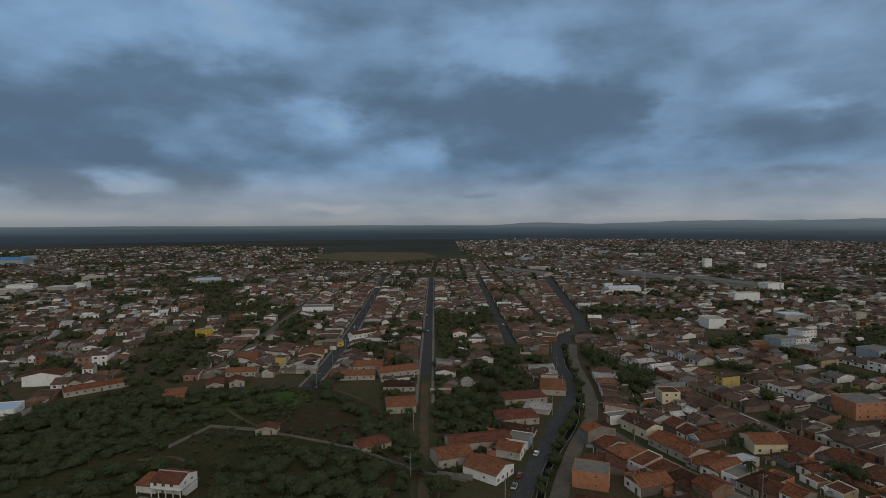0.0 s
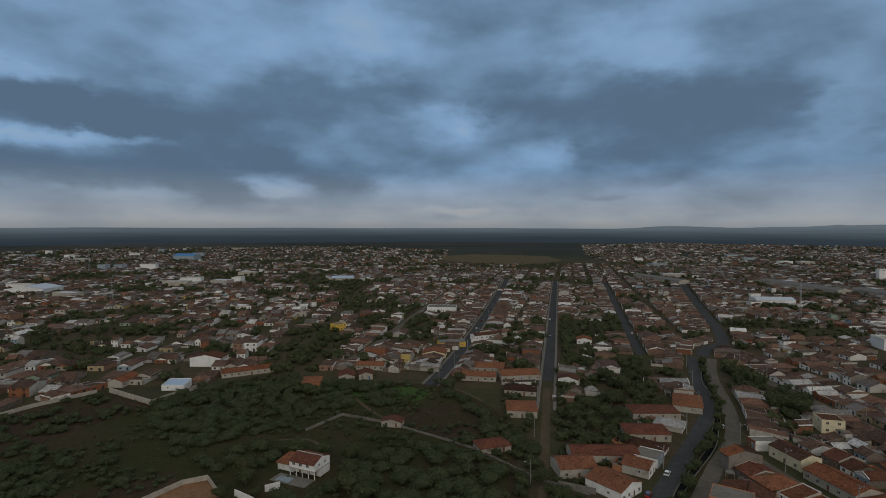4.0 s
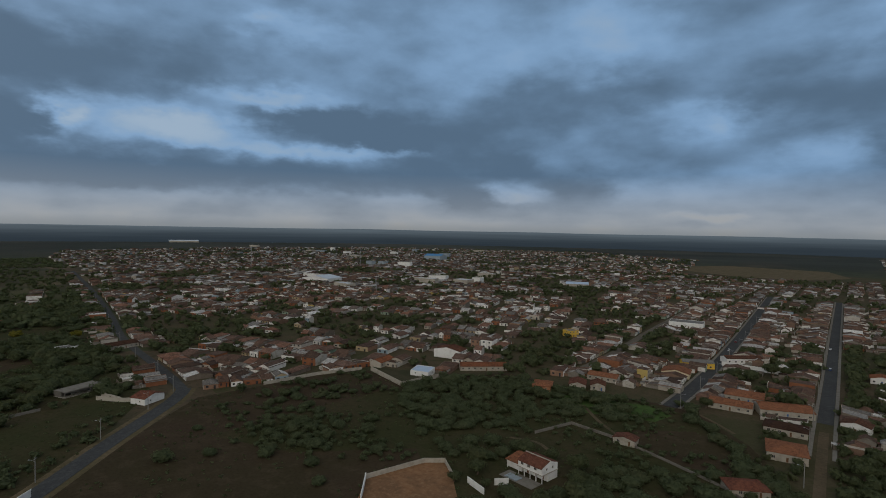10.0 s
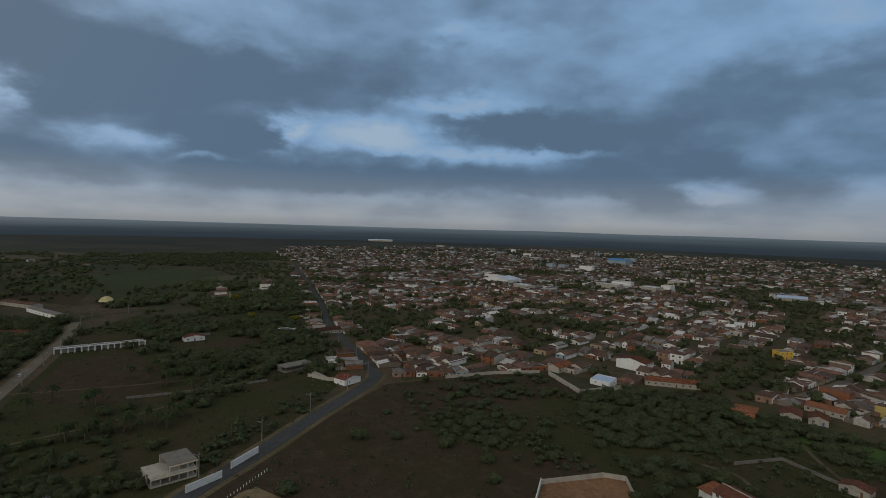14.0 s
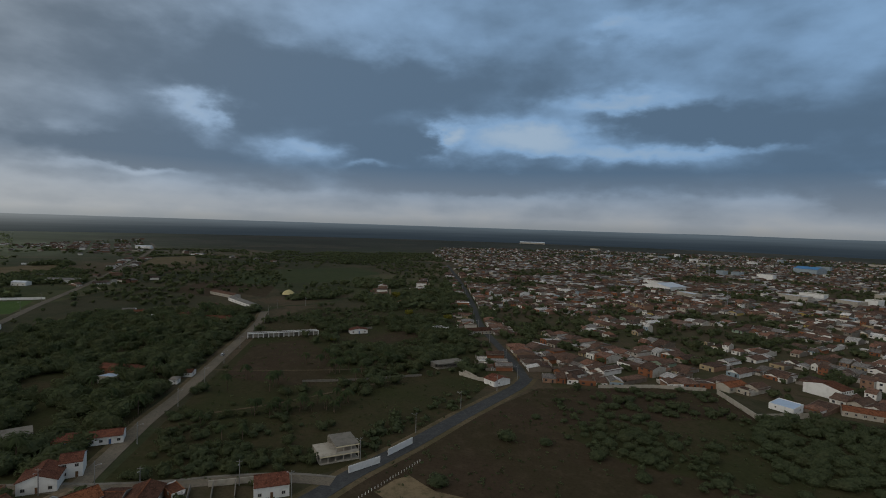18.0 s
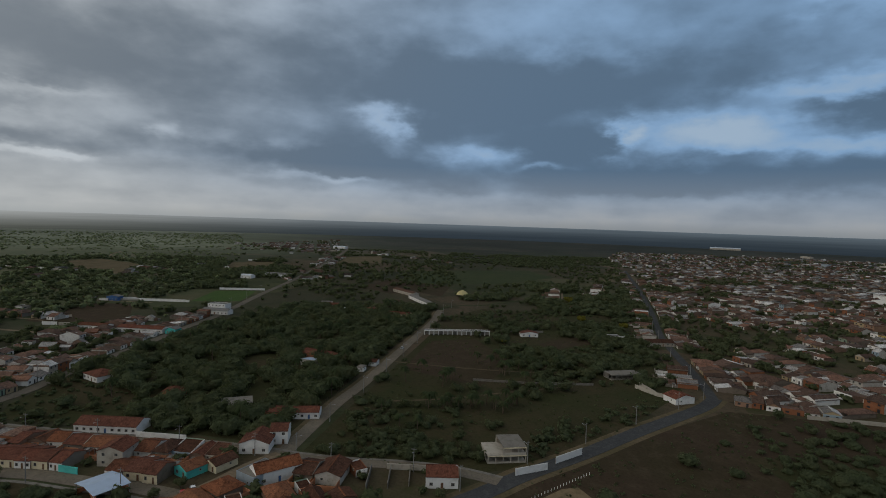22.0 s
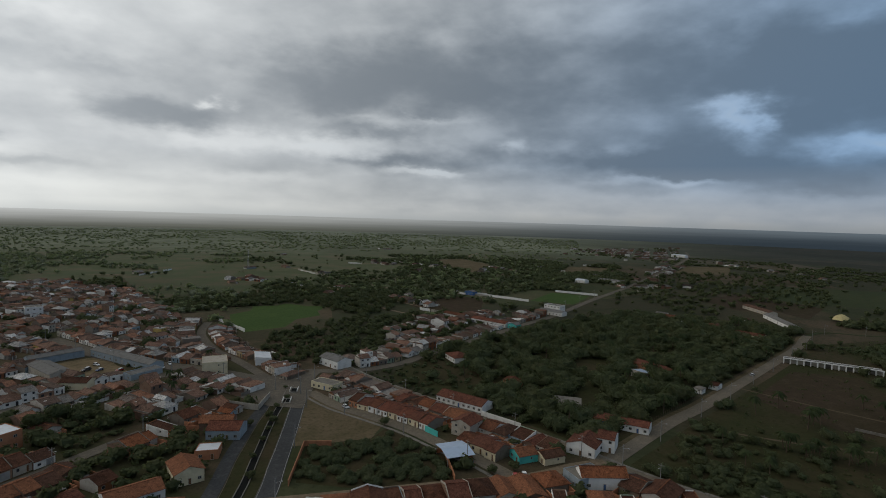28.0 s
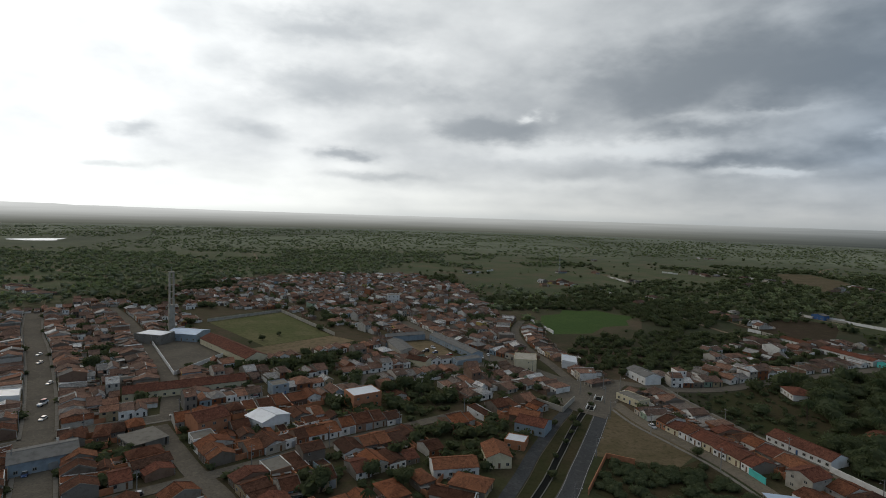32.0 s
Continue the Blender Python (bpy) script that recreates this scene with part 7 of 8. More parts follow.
# all the others, joined by district
def simple_house(kind, w, d, h, rise, storeys, detail):
    """Walls, roof and dark openings of a far house as one set of faces."""
    geo = walls_geo(kind if kind != "flat" else "hip", w, d, h - (0.3 if kind == "flat" else 0), rise, 4 if kind in ("gable", "flat") else 0)
    r = roof_geo(kind if kind != "shed" else "shed", w, d, h, rise, mat=1) if kind != "flat" else Geo().box(0, 0, h - 0.3, w, d, 0.3, 1)
    geo.add(r.v, r.f, 1)
    if detail:
        geo.box(0, -d / 2 - 0.03, 0, w - 0.02, 0.08, h - 0.06, 4)
        if kind in ("row", "gable"):
            geo.box(-w / 2, 0, h - 0.3, 0.2, d + 0.4, 0.9, 3)
        if storeys == 1:
            wall_line(geo, [(-w / 2 + 0.1, d / 2), (-w / 2 + 0.1, d / 2 + 6), (w / 2 - 0.1, d / 2 + 6)], 1.9, 0.18, 0)
            geo.box(w * 0.2, d / 2 + 2.4, 0, 3.0, 3.0, 2.2, 0)
            geo.slab([(w * 0.2 - 1.7, d / 2 + 0.6, 2.7), (w * 0.2 + 1.7, d / 2 + 0.6, 2.7), (w * 0.2 + 1.7, d / 2 + 4.2, 2.3), (w * 0.2 - 1.7, d / 2 + 4.2, 2.3)], 0.1, 1)
        else:
            geo.box(w * 0.2, d * 0.2, h, 1.2, 1.2, 1.2, 3)
        for s in range(storeys):
            for x, ww, hh, z in ((-w * 0.25, 1.2, 1.1, 1.0), (w * 0.25, 1.0, 2.1 if s == 0 else 1.1, 0.0 if s == 0 else 1.0)):
                z += s * 2.9
                geo.add([(x - ww / 2, -d / 2 - 0.09, z), (x + ww / 2, -d / 2 - 0.09, z), (x + ww / 2, -d / 2 - 0.09, z + hh), (x - ww / 2, -d / 2 - 0.09, z + hh)], [(0, 1, 2, 3)], 2)
                geo.add([(x - ww / 2, d / 2 + 0.04, z), (x + ww / 2, d / 2 + 0.04, z), (x + ww / 2, d / 2 + 0.04, z + hh), (x - ww / 2, d / 2 + 0.04, z + hh)], [(3, 2, 1, 0)], 2)
    return geo


def far_house(kind, w, d, h, rise):
    """A small far house: four walls under a closed, overhanging roof."""
    a, b, o = w / 2, d / 2, 0.4
    geo = Geo().add([(-a, -b, 0), (a, -b, 0), (a, b, 0), (-a, b, 0), (-a, -b, h), (a, -b, h), (a, b, h), (-a, b, h)], [(0, 1, 5, 4), (1, 2, 6, 5), (2, 3, 7, 6), (3, 0, 4, 7)], 0)
    geo.m[0] = geo.m[2] = 4
    eaves = [(-a - o, -b - o, h - 0.2), (a + o, -b - o, h - 0.2), (a + o, b + o, h - 0.2), (-a - o, b + o, h - 0.2)]
    if kind == "gable":
        top, faces = [(0, -b - o, h + rise), (0, b + o, h + rise)], [(0, 4, 5, 3), (1, 2, 5, 4), (0, 1, 4), (2, 3, 5)]
    elif kind == "shed":
        top, faces = [(-a - o, -b - o, h + rise), (a + o, -b - o, h + rise)], [(4, 5, 2, 3), (0, 1, 5, 4), (0, 4, 3), (1, 2, 5)]
    else:
        s = a + o if kind == "row" else a * 0.4
        top, faces = [(-s, 0, h + rise), (s, 0, h + rise)], [(0, 1, 5, 4), (2, 3, 4, 5), (1, 2, 5), (3, 0, 4)]
    return geo.add(eaves + top, faces + [(3, 2, 1, 0)], 1)


SIMPLE = []
for kind, h, rise, storeys, weight in (("row", 2.8, 1.8, 1, 8), ("gable", 2.9, 1.7, 1, 5), ("hip", 2.8, 1.8, 1, 4), ("flat", 3.4, 0, 1, 1), ("flat", 5.8, 0, 2, 0.5), ("shed", 3.6, 1.3, 1, 3), ("row", 5.6, 1.8, 2, 1)):
    for detail in (0, 1):
        g = simple_house(kind, 7, 10, h, rise, storeys, detail) if detail or kind == "flat" else far_house(kind, 7, 10, h, rise)
        SIMPLE.append((detail, weight, np.array(g.v), g.f, g.m))


def join_houses(name, lots, detail, label, cover, front):
    choices = [s for s in SIMPLE if s[0] == detail]
    verts, faces, mats, k = [], [], [], 0
    for x, y, turn, w, d, style in lots:
        _, _, v, f, m = PICK.choices(choices, [c[1] for c in choices])[0]
        c, s = math.cos(radians(turn)), math.sin(radians(turn))
        p = v * (w / 7, d / 10, PICK.choice((0.78, 0.85, 0.9, 0.95, 1.0, 1.12)))
        verts.append(np.stack([x + p[:, 0] * c - p[:, 1] * s, y + p[:, 0] * s + p[:, 1] * c, p[:, 2] + ground_z(x, y)], 1))
        faces += [tuple(k + i for i in q) for q in f]
        mats += m
        k += len(v)
    me = bpy.data.meshes.new(name)
    me.from_pydata(np.concatenate(verts).tolist(), [], faces)
    for mat in (M_SIDE, cover, M_GLASS, M_SIDE, front):
        me.materials.append(mat)
    me.polygons.foreach_set("material_index", mats)
    return tagged(new(name, me), label, "houses", kind="stuff")


rest = LOTS[NEAR_HOUSES:]
for name, test, label in (("northern_houses", lambda q: q[1] > 0 and q[0] > -140, "many low tiled town houses"), ("western_houses", lambda q: q[0] <= -140 and q[1] > -60, "many low tiled houses at the town's edge"), ("southern_houses", lambda q: q[1] <= 0 and q[0] > -330, "many low orange-roofed houses"), ("village_houses", lambda q: q[0] <= -330 and q[1] <= -60, "scattered low village houses")):
    group = [q for q in rest if test(q)]
    close = [q for q in group if math.hypot(q[0], q[1]) < 800]
    far = [q for q in group if math.hypot(q[0], q[1]) >= 800]
    if close:
        join_houses(name, close, 1, label, M_TILE_HAZED if name == "southern_houses" else M_TILE_MID, M_WALL)
    if far:
        join_houses("far_" + name, far, 0, label, M_TILE_FAR, M_FRONT_FAR)


# small clutter of the near yards: tanks, sheets, heaps and bins
clutter = Geo()
for x, y, turn, w, d, style in LOTS[:1400]:
    for _ in range(PICK.choice((1, 2, 2, 3))):
        a, b = PICK.uniform(-w * 0.45, w * 0.45), d / 2 + PICK.uniform(0.8, 4.5)
        c, s = math.cos(radians(turn)), math.sin(radians(turn))
        px, py = x + a * c - b * s, y + a * s + b * c
        if on_road(px, py, 0.5) or not is_free(px, py, 0.7):
            continue
        if PICK.random() < 0.5:
            clutter.box(px, py, 0, PICK.uniform(0.6, 1.6), PICK.uniform(0.6, 2.4), PICK.uniform(0.4, 1.5), PICK.choice((0, 0, 1, 2)), radians(turn + PICK.uniform(-20, 20)))
        else:
            q = PICK.uniform(0.8, 1.7)
            clutter.slab([(px - q, py - q * 0.8, 2.1), (px + q, py - q * 0.8, 2.1), (px + q, py + q * 0.8, 2.4), (px - q, py + q * 0.8, 2.4)], 0.08, PICK.choice((1, 2, 2)))
            for gx, gy in ((-q * 0.9, -q * 0.7), (q * 0.9, -q * 0.7), (q * 0.9, q * 0.7), (-q * 0.9, q * 0.7)):
                clutter.box(px + gx, py + gy, 0, 0.1, 0.1, 2.15, 0)
tagged(new("yard_clutter", clutter.mesh("yard_clutter", [M_WALL, M_FIBRE, M_TILE_FAR])), "tanks, sheets and lean-tos in back yards", "clutter", kind="stuff")


# ---------------------------------------------------------------- trees
def lobes_of(rng, wide, high, base, count):
    """Overlapping rounded masses that make up an uneven crown."""
    out = [(0.0, 0.0, base + high * 0.42, wide * 0.62)]
    for i in range(count - 1):
        a, q = math.tau * i / (count - 1) + rng.uniform(-0.4, 0.4), rng.uniform(0.35, 0.68)
        out.append((math.cos(a) * q * wide, math.sin(a) * q * wide, base + high * rng.uniform(0.28, 0.68), wide * rng.uniform(0.24, 0.42)))
    return out


def crown(rng, wide, high, base, clumps, leaves, size, flat, inner=(10, 5)):
    """Leaf clusters over the outside of the lobes, round a leafy inner mass."""
    lobes = lobes_of(rng, wide, high, base, clumps)
    geo = Geo()
    mid = Vector((0, 0, base + high * 0.35))
    cols, rows = inner

    def reach(d):
        best = wide * 0.3
        for x, y, z, r in lobes:
            o = Vector((x, y, (z - mid.z) / flat))
            along_d = o.dot(d)
            gap = o.length_squared - along_d * along_d
            if gap < r * r:
                best = max(best, along_d + math.sqrt(r * r - gap))
        return best

    grid = []
    for k in range(rows + 1):
        el = radians(-35 + 125 * k / rows)
        for i in range(cols):
            a = math.tau * (i + 0.5 * (k % 2)) / cols
            d = Vector((math.cos(el) * math.cos(a), math.cos(el) * math.sin(a), math.sin(el)))
            q = reach(d) * rng.uniform(0.74, 0.92)
            grid.append(mid + Vector((d.x * q, d.y * q, d.z * q * flat)))
    for k in range(rows):
        for i in range(cols):
            j = (i + 1) % cols
            geo.add([grid[k * cols + i], grid[k * cols + j], grid[k * cols + cols + j], grid[k * cols + cols + i]], [(0, 1, 2, 3)])
    total = clumps * leaves
    made = 0
    while made < total:
        x, y, z, r = rng.choice(lobes)
        d = Vector((rng.gauss(0, 1), rng.gauss(0, 1), rng.gauss(0.25, 1))).normalized()
        c = Vector((x, y, z)) + Vector((d.x, d.y, d.z * flat)) * r * rng.uniform(0.82, 1.12)
        if any((c.x - a) ** 2 + (c.y - b) ** 2 + ((c.z - h) / flat) ** 2 < (q * 0.8) ** 2 for a, b, h, q in lobes) and rng.random() < 0.9:
            made += 0.02
            continue
        made += 1
        nrm = (d + Vector((rng.gauss(0, 0.24), rng.gauss(0, 0.24), rng.gauss(0.25, 0.25)))).normalized()
        u = nrm.orthogonal().normalized()
        w = nrm.cross(u)
        a = rng.uniform(0, math.tau)
        u, w = u * math.cos(a) + w * math.sin(a), w * math.cos(a) - u * math.sin(a)
        s, t = size * rng.uniform(0.6, 1.25), size * rng.uniform(0.45, 0.9)
        geo.add([c - u * s, c + w * t, c + u * s, c - w * t], [(0, 1, 2, 3)])
    return geo


def trunk(rng, base, wide, girth):
    geo = Geo()
    fork = Vector((rng.uniform(-0.2, 0.2), rng.uniform(-0.2, 0.2), base * 0.75))
    geo.tube((0, 0, -0.1), fork, girth, girth * 0.7, 7)
    for i in range(5):
        a = math.tau * i / 5 + rng.uniform(-0.4, 0.4)
        geo.tube(fork, (math.cos(a) * wide * 0.45, math.sin(a) * wide * 0.45, base + wide * rng.uniform(0.2, 0.5)), girth * 0.5, girth * 0.15, 5)
    return geo


def palm_geo(rng, high):
    leaves = Geo()
    top = Vector((rng.uniform(-0.8, 0.8), rng.uniform(-0.8, 0.8), high))
    for i in range(16):
        a, lift = math.tau * i / 16 + rng.uniform(-0.2, 0.2), rng.uniform(-0.2, 0.9)
        d = Vector((math.cos(a), math.sin(a), 0))
        side = Vector((-d.y, d.x, 0))
        pts = []
        for k in range(6):
            t = k / 5
            c = top + d * 3.2 * t + Vector((0, 0, lift * 2.2 * t - 3.0 * t * t))
            half = 0.55 * math.sin(math.pi * min(1.0, t * 0.85 + 0.15))
            pts += [c - side * half + Vector((0, 0, -half * 0.5)), c, c + side * half + Vector((0, 0, -half * 0.5))]
        leaves.add(pts, [(3 * k + j, 3 * k + j + 1, 3 * k + j + 4, 3 * k + j + 3) for k in range(5) for j in (0, 1)])
    stem = Geo()
    stem.tube((0, 0, -0.1), (top.x * 0.5, top.y * 0.5, high * 0.5), 0.22, 0.17, 7)
    stem.tube((top.x * 0.5, top.y * 0.5, high * 0.5), top, 0.17, 0.13, 7)
    return stem, leaves


GROW = random.Random(5)
TREES = {"broadleaf": [], "scrub": [], "palm": [], "flowering": []}
NAMES = {"broadleaf": ("tree", "dense dark green broadleaf tree"), "scrub": ("shrub", "spreading feathery scrub tree on dry ground"), "palm": ("palm_tree", "coconut palm with drooping fronds"), "flowering": ("flowering_tree", "round tree in yellow flower")}


def plant(sort, x, y, size):
    """A tree as a thing of its own; size is its crown's radius in metres."""
    name, label = NAMES[sort]
    kinds = TREES[sort]
    m = facing(x, y, GROW.uniform(0, 360)) @ Matrix.Diagonal((size, size, size * GROW.uniform(0.85, 1.15), 1))
    if len(kinds) < 6:
        ob = thing(name, m, label, "tree" if sort != "scrub" else "shrub", "palms" if sort == "palm" else "trees")
        if sort == "palm":
            stem, leaves = palm_geo(GROW, 7.0)
            part("trunk", stem, M_BARK, ob)
            part("crown", leaves, M_PALM, ob)
        elif sort == "scrub":
            part("trunk", trunk(GROW, 0.3, 0.7, 0.05), M_BARK, ob)
            part("crown", crown(GROW, 1.0, 0.72, 0.02, 12, 32, 0.085, 0.85, (14, 6)), M_SCRUB, ob)
        else:
            part("trunk", trunk(GROW, 0.7, 1.0, 0.09), M_BARK, ob)
            part("crown", crown(GROW, 1.0, 1.15, 0.4, 13, 34, 0.085, 0.9, (14, 6)), M_LEAF if sort == "broadleaf" else M_FLOWER, ob)
        kinds.append(ob)
    else:
        ob = copy_thing(GROW.choice(kinds), Matrix())
        ob.matrix_basis = m
    return ob


def forest(name, spots, mats, leaves, clumps, size, label, flat=0.8, category="trees", inner=(8, 3)):
    """Many trees joined into one mesh, each of many leaf clusters."""
    protos = []
    for i in range(8):
        g = crown(GROW, 1.0, 1.25 if flat > 0.6 else 0.8, -0.05, clumps, leaves, size, flat, inner)
        protos.append(np.array([tuple(v) for v in g.v]))
    verts = []
    for x, y, r in spots:
        v = GROW.choice(protos) * (r, r * GROW.uniform(0.85, 1.15), r * GROW.uniform(0.75, 1.3))
        a = GROW.uniform(0, math.tau)
        c, s = math.cos(a), math.sin(a)
        verts.append(np.stack([x + v[:, 0] * c - v[:, 1] * s, y + v[:, 0] * s + v[:, 1] * c, v[:, 2] + ground_z(x, y)], 1))
    v = np.concatenate(verts)
    me = bpy.data.meshes.new(name)
    count = len(v) // 4
    me.vertices.add(len(v))
    me.vertices.foreach_set("co", v.astype(np.float32).ravel())
    me.loops.add(len(v))
    me.loops.foreach_set("vertex_index", np.arange(len(v), dtype=np.int32))
    me.polygons.add(count)
    me.polygons.foreach_set("loop_start", np.arange(0, len(v), 4, dtype=np.int32))
    for mat in mats:
        me.materials.append(mat)
    if len(mats) > 1:
        each = [len(k) // 4 for k in verts]
        me.polygons.foreach_set("material_index", np.repeat(np.arange(len(each)) % 5 % len(mats), each).astype(np.int32))
    me.update(calc_edges=True)
    return tagged(new(name, me), label, category, kind="stuff")


MARKET = [(-109, -350), (-138, -350), (-134, -298), (-112, -306)]


def scatter(poly, count, low, high, room=0.55, tries=6):
    """Spots within an outline that stand clear of roads, houses and each other."""
    xs, ys = [p[0] for p in poly], [p[1] for p in poly]
    out = []
    for _ in range(count * tries):
        if len(out) >= count:
            break
        x, y, r = GROW.uniform(min(xs), max(xs)), GROW.uniform(min(ys), max(ys)), GROW.uniform(low, high)
        if inside(x, y, poly) and not inside(x, y, YARD) and not inside(x, y, MEADOW_2) and not inside(x, y, PLOT_W) and not inside(x, y, WALLED) and not inside(x, y, MARKET) and not on_road(x, y, r * 0.5) and is_free(x, y, r * room):
            take(x, y, r * room)
            out.append((x, y, r))
    return out


# trees that stand out, one by one
for x, y, r in ((72, -284, 7), (68, -331, 5.5), (-56, -160, 4.2), (-70, 164, 6), (-108, 162, 4.0), (-112, 168, 5), (-64, 160, 5.5), (-111, 152, 3.0), (-77, 152, 4.5), (-75, 176, 4.5), (-101, 187, 4.5), (-80, 187, 4.5), (-92, 190, 4.0), (-106, 178, 4.0), (-100, 155.5, 2.2), (-60, 300, 4), (100, 289, 7), (108, 283, 6), (94, 294, 5.5),
                (-193, 33, 3.2), (-170, -85, 2.6), (-163, -90, 2.4), (-185, -75, 3.4), (-170, -148, 2.6), (-30, -165, 5), (-40, -158, 4.5), (-20, -160, 4), (-48, -170, 4), (-80, -190, 3.4), (-102, -190, 3.2),
                (-21, -378, 3.0), (-33, -391, 2.4), (-13, -372, 1.8), (-30, -232, 4), (-75, -248, 5), (-84, -250, 5.5), (-90, -243, 5), (-36, -280, 5), (-60, -300, 6), (-70, -306, 6), (-50, -306, 6), (-115, -300, 4), (-122, -297, 3.6), (30, 300, 6), (22, 318, 6), (35, 322, 5), (28, 338, 6), (44, 330, 5),
                (14, 290, 5), (22, 276, 5), (10, 268, 5), (18, 258, 5), (4, 250, 5), (12, 240, 4), (26, 258, 4), (-34, 400, 5), (-42, 396, 6), (-28, 345, 6), (-50, 370, 5), (4, 330, 6), (14, 345, 5), (-8, 186, 4), (-2, 172, 5),
                (90, 200, 4.5), (104, 178, 5), (112, 172, 5), (125, 196, 4), (160, 260, 5), (140, 178, 5), (-150, -232, 3.0), (-126, -214, 3.2), (-141, -185, 2.4), (-133, -190, 2.2)):
    if is_free(x, y, 0.8):
        take(x, y, r * 0.5)
        plant("broadleaf", x, y, r)
for x, y, r in ((-330, 25, 3.2), (-338, 34, 3), (-326, 42, 3.2), (-335, 52, 3.4), (-322, 58, 3), (-330, 66, 3.2), (-345, 44, 3), (-318, 30, 2.8), (-340, 18, 3), (-350, 30, 3), (-42, -150, 2.6), (20, -160, 2.4), (-176, -296, 2.6), (-140, -272, 2.6), (-143, -268, 2.6), (-130, -250, 2.6),
                (24, 226, 2.6), (60, 230, 2.2), (106, 182, 2.6), (-230, -20, 2.8), (-228, -12, 2.6), (-246, -30, 2.6), (112, 200, 2.6), (-395, -80, 3), (-410, -100, 3), (-385, -95, 3), (-258, -10, 2.8)):
    plant("palm", x, y, r * 0.34)
for x, y, r in ((-400, 40, 3.5), (-470, 150, 5), (-610, 130, 6), (-500, 120, 5)):
    plant("flowering", x, y, r)
near_scrub = [(-70 + 62 * t + GROW.uniform(-4, 4), 292 - 90 * t + GROW.uniform(-4, 4), GROW.uniform(3.0, 4.8)) for t in [k / 24 for k in range(25)]]
near_scrub += scatter([(-95, 120), (-100, 152), (-72, 175), (-30, 178), (-12, 160), (-30, 130)], 34, 4.0, 6.5, 0.5)
near_scrub += scatter([(-204, 225), (-168, 190), (-143, 183), (-128, 204), (-112, 240), (-86, 249), (-93, 282), (-150, 275), (-186, 258)], 190, 2.8, 5.0, 0.42, 12)
near_scrub += scatter([(-165, 185), (-130, 160), (-118, 165), (-104, 190), (-118, 200), (-140, 182)], 12, 3.0, 5.0, 0.8)
near_scrub += scatter([(-245, 165), (-235, 178), (-191, 161), (-165, 140), (-186, 126), (-216, 145)], 36, 2.4, 4.4, 0.62)
near_scrub += [(-205, 94, 4.6), (-197, 108, 3.6), (-174, 55, 4.8), (-180, 122, 4.4), (-190, 134, 4.0), (-226, 118, 3.0), (-160, 128, 3.8), (-172, 140, 4.2), (-150, 152, 4.0), (-196, 150, 3.8), (-182, 160, 4.4), (-168, 165, 4.2), (-176, 175, 4.0), (-205, 168, 3.4), (-214, 186, 3.6), (-222, 200, 3.2), (-146, 120, 3.4)]
near_scrub += scatter([(-240, 150), (-225, 190), (-190, 170), (-170, 150), (-190, 120)], 12, 1.6, 3.2, 0.9)
near_scrub += scatter([(-71, 206), (-44, 212), (-30, 240), (-20, 180), (-40, 150), (-80, 160)], 34, 3.4, 5.6, 0.5)
near_scrub += scatter([(-262, 160), (-250, 215), (-236, 232), (-205, 222), (-200, 250), (-172, 286), (-120, 280), (-100, 262), (-170, 262), (-205, 205), (-225, 160)], 70, 2.0, 4.2, 0.45)
near_scrub += scatter([(-104, 160), (-98, 145), (-60, 140), (-40, 110), (-90, 110)], 26, 3.0, 5.2, 0.5)
near_scrub.sort(key=lambda q: math.hypot(q[0], q[1]))
for x, y, r in near_scrub[:290]:
    plant("scrub", x, y, r)
forest("field_scrub", near_scrub[290:], [M_SCRUB], 24, 10, 0.12, "feathery green scrub in a dry field", 0.75, "shrubs", (10, 4))
for x, y, r in scatter([(-117, -138), (-136, -155), (-157, -141), (-166, -144), (-162, -114), (-150, -100), (-130, -113)], 90, 2.2, 3.6, 0.36):
    plant("scrub", x, y, r)
for k in range(70):
    i = int(len(AVENUE) * (0.02 + 0.96 * k / 70))
    x, y = AVENUE[i]
    if y > 150 or (y < -110 and k % 3 == 0):
        plant("broadleaf", x + GROW.uniform(-1, 1), y + GROW.uniform(-2, 2), GROW.uniform(1.3, 2.3) if y < 0 else GROW.uniform(2.0, 3.2))

north_spots = scatter([(-4, 205), (26, 215), (44, 255), (52, 300), (44, 385), (0, 380), (-4, 300)], 130, 2.4, 4.8, 0.40, 12)
north_spots += scatter([(-3, 160), (-4, 300), (10, 300), (24, 250), (14, 200)], 60, 1.2, 2.8, 0.4, 12)
north_spots += scatter([(-12, 170), (-14, 300), (-30, 300), (-34, 240), (-26, 190)], 46, 1.4, 3.6, 0.4, 12)
forest("garden_trees", north_spots, [M_LEAF], 20, 9, 0.12, "thick dark trees in gardens behind houses")
meadow_spots = scatter([(-190, -30), (-200, 20), (-212, 25), (-225, 10), (-230, -40), (-204, -50)], 60, 2.0, 3.6, 0.5)
meadow_spots += scatter([(-228, -42), (-262, -46), (-275, -10), (-262, 10), (-236, -5)], 24, 2.0, 3.8, 0.6)
meadow_spots += scatter([(-285, -20), (-318, -25), (-322, 30), (-300, 62), (-278, 40)], 46, 2.4, 4.4, 0.5)
meadow_spots += scatter([(-290, -40), (-355, -30), (-370, 60), (-320, 95), (-300, 40)], 80, 3.0, 5.8, 0.5)
meadow_spots += scatter([(-431, 60), (-437, 100), (-442, 152), (-319, 138), (-318, 95), (-280, 62), (-268, 40), (-300, 34), (-350, 62)], 150, 3.2, 6.4, 0.42, 12)
meadow_spots += scatter([(-330, 90), (-330, 138), (-450, 158), (-520, 170), (-520, 90), (-400, 95)], 150, 3.0, 5.5, 0.5)
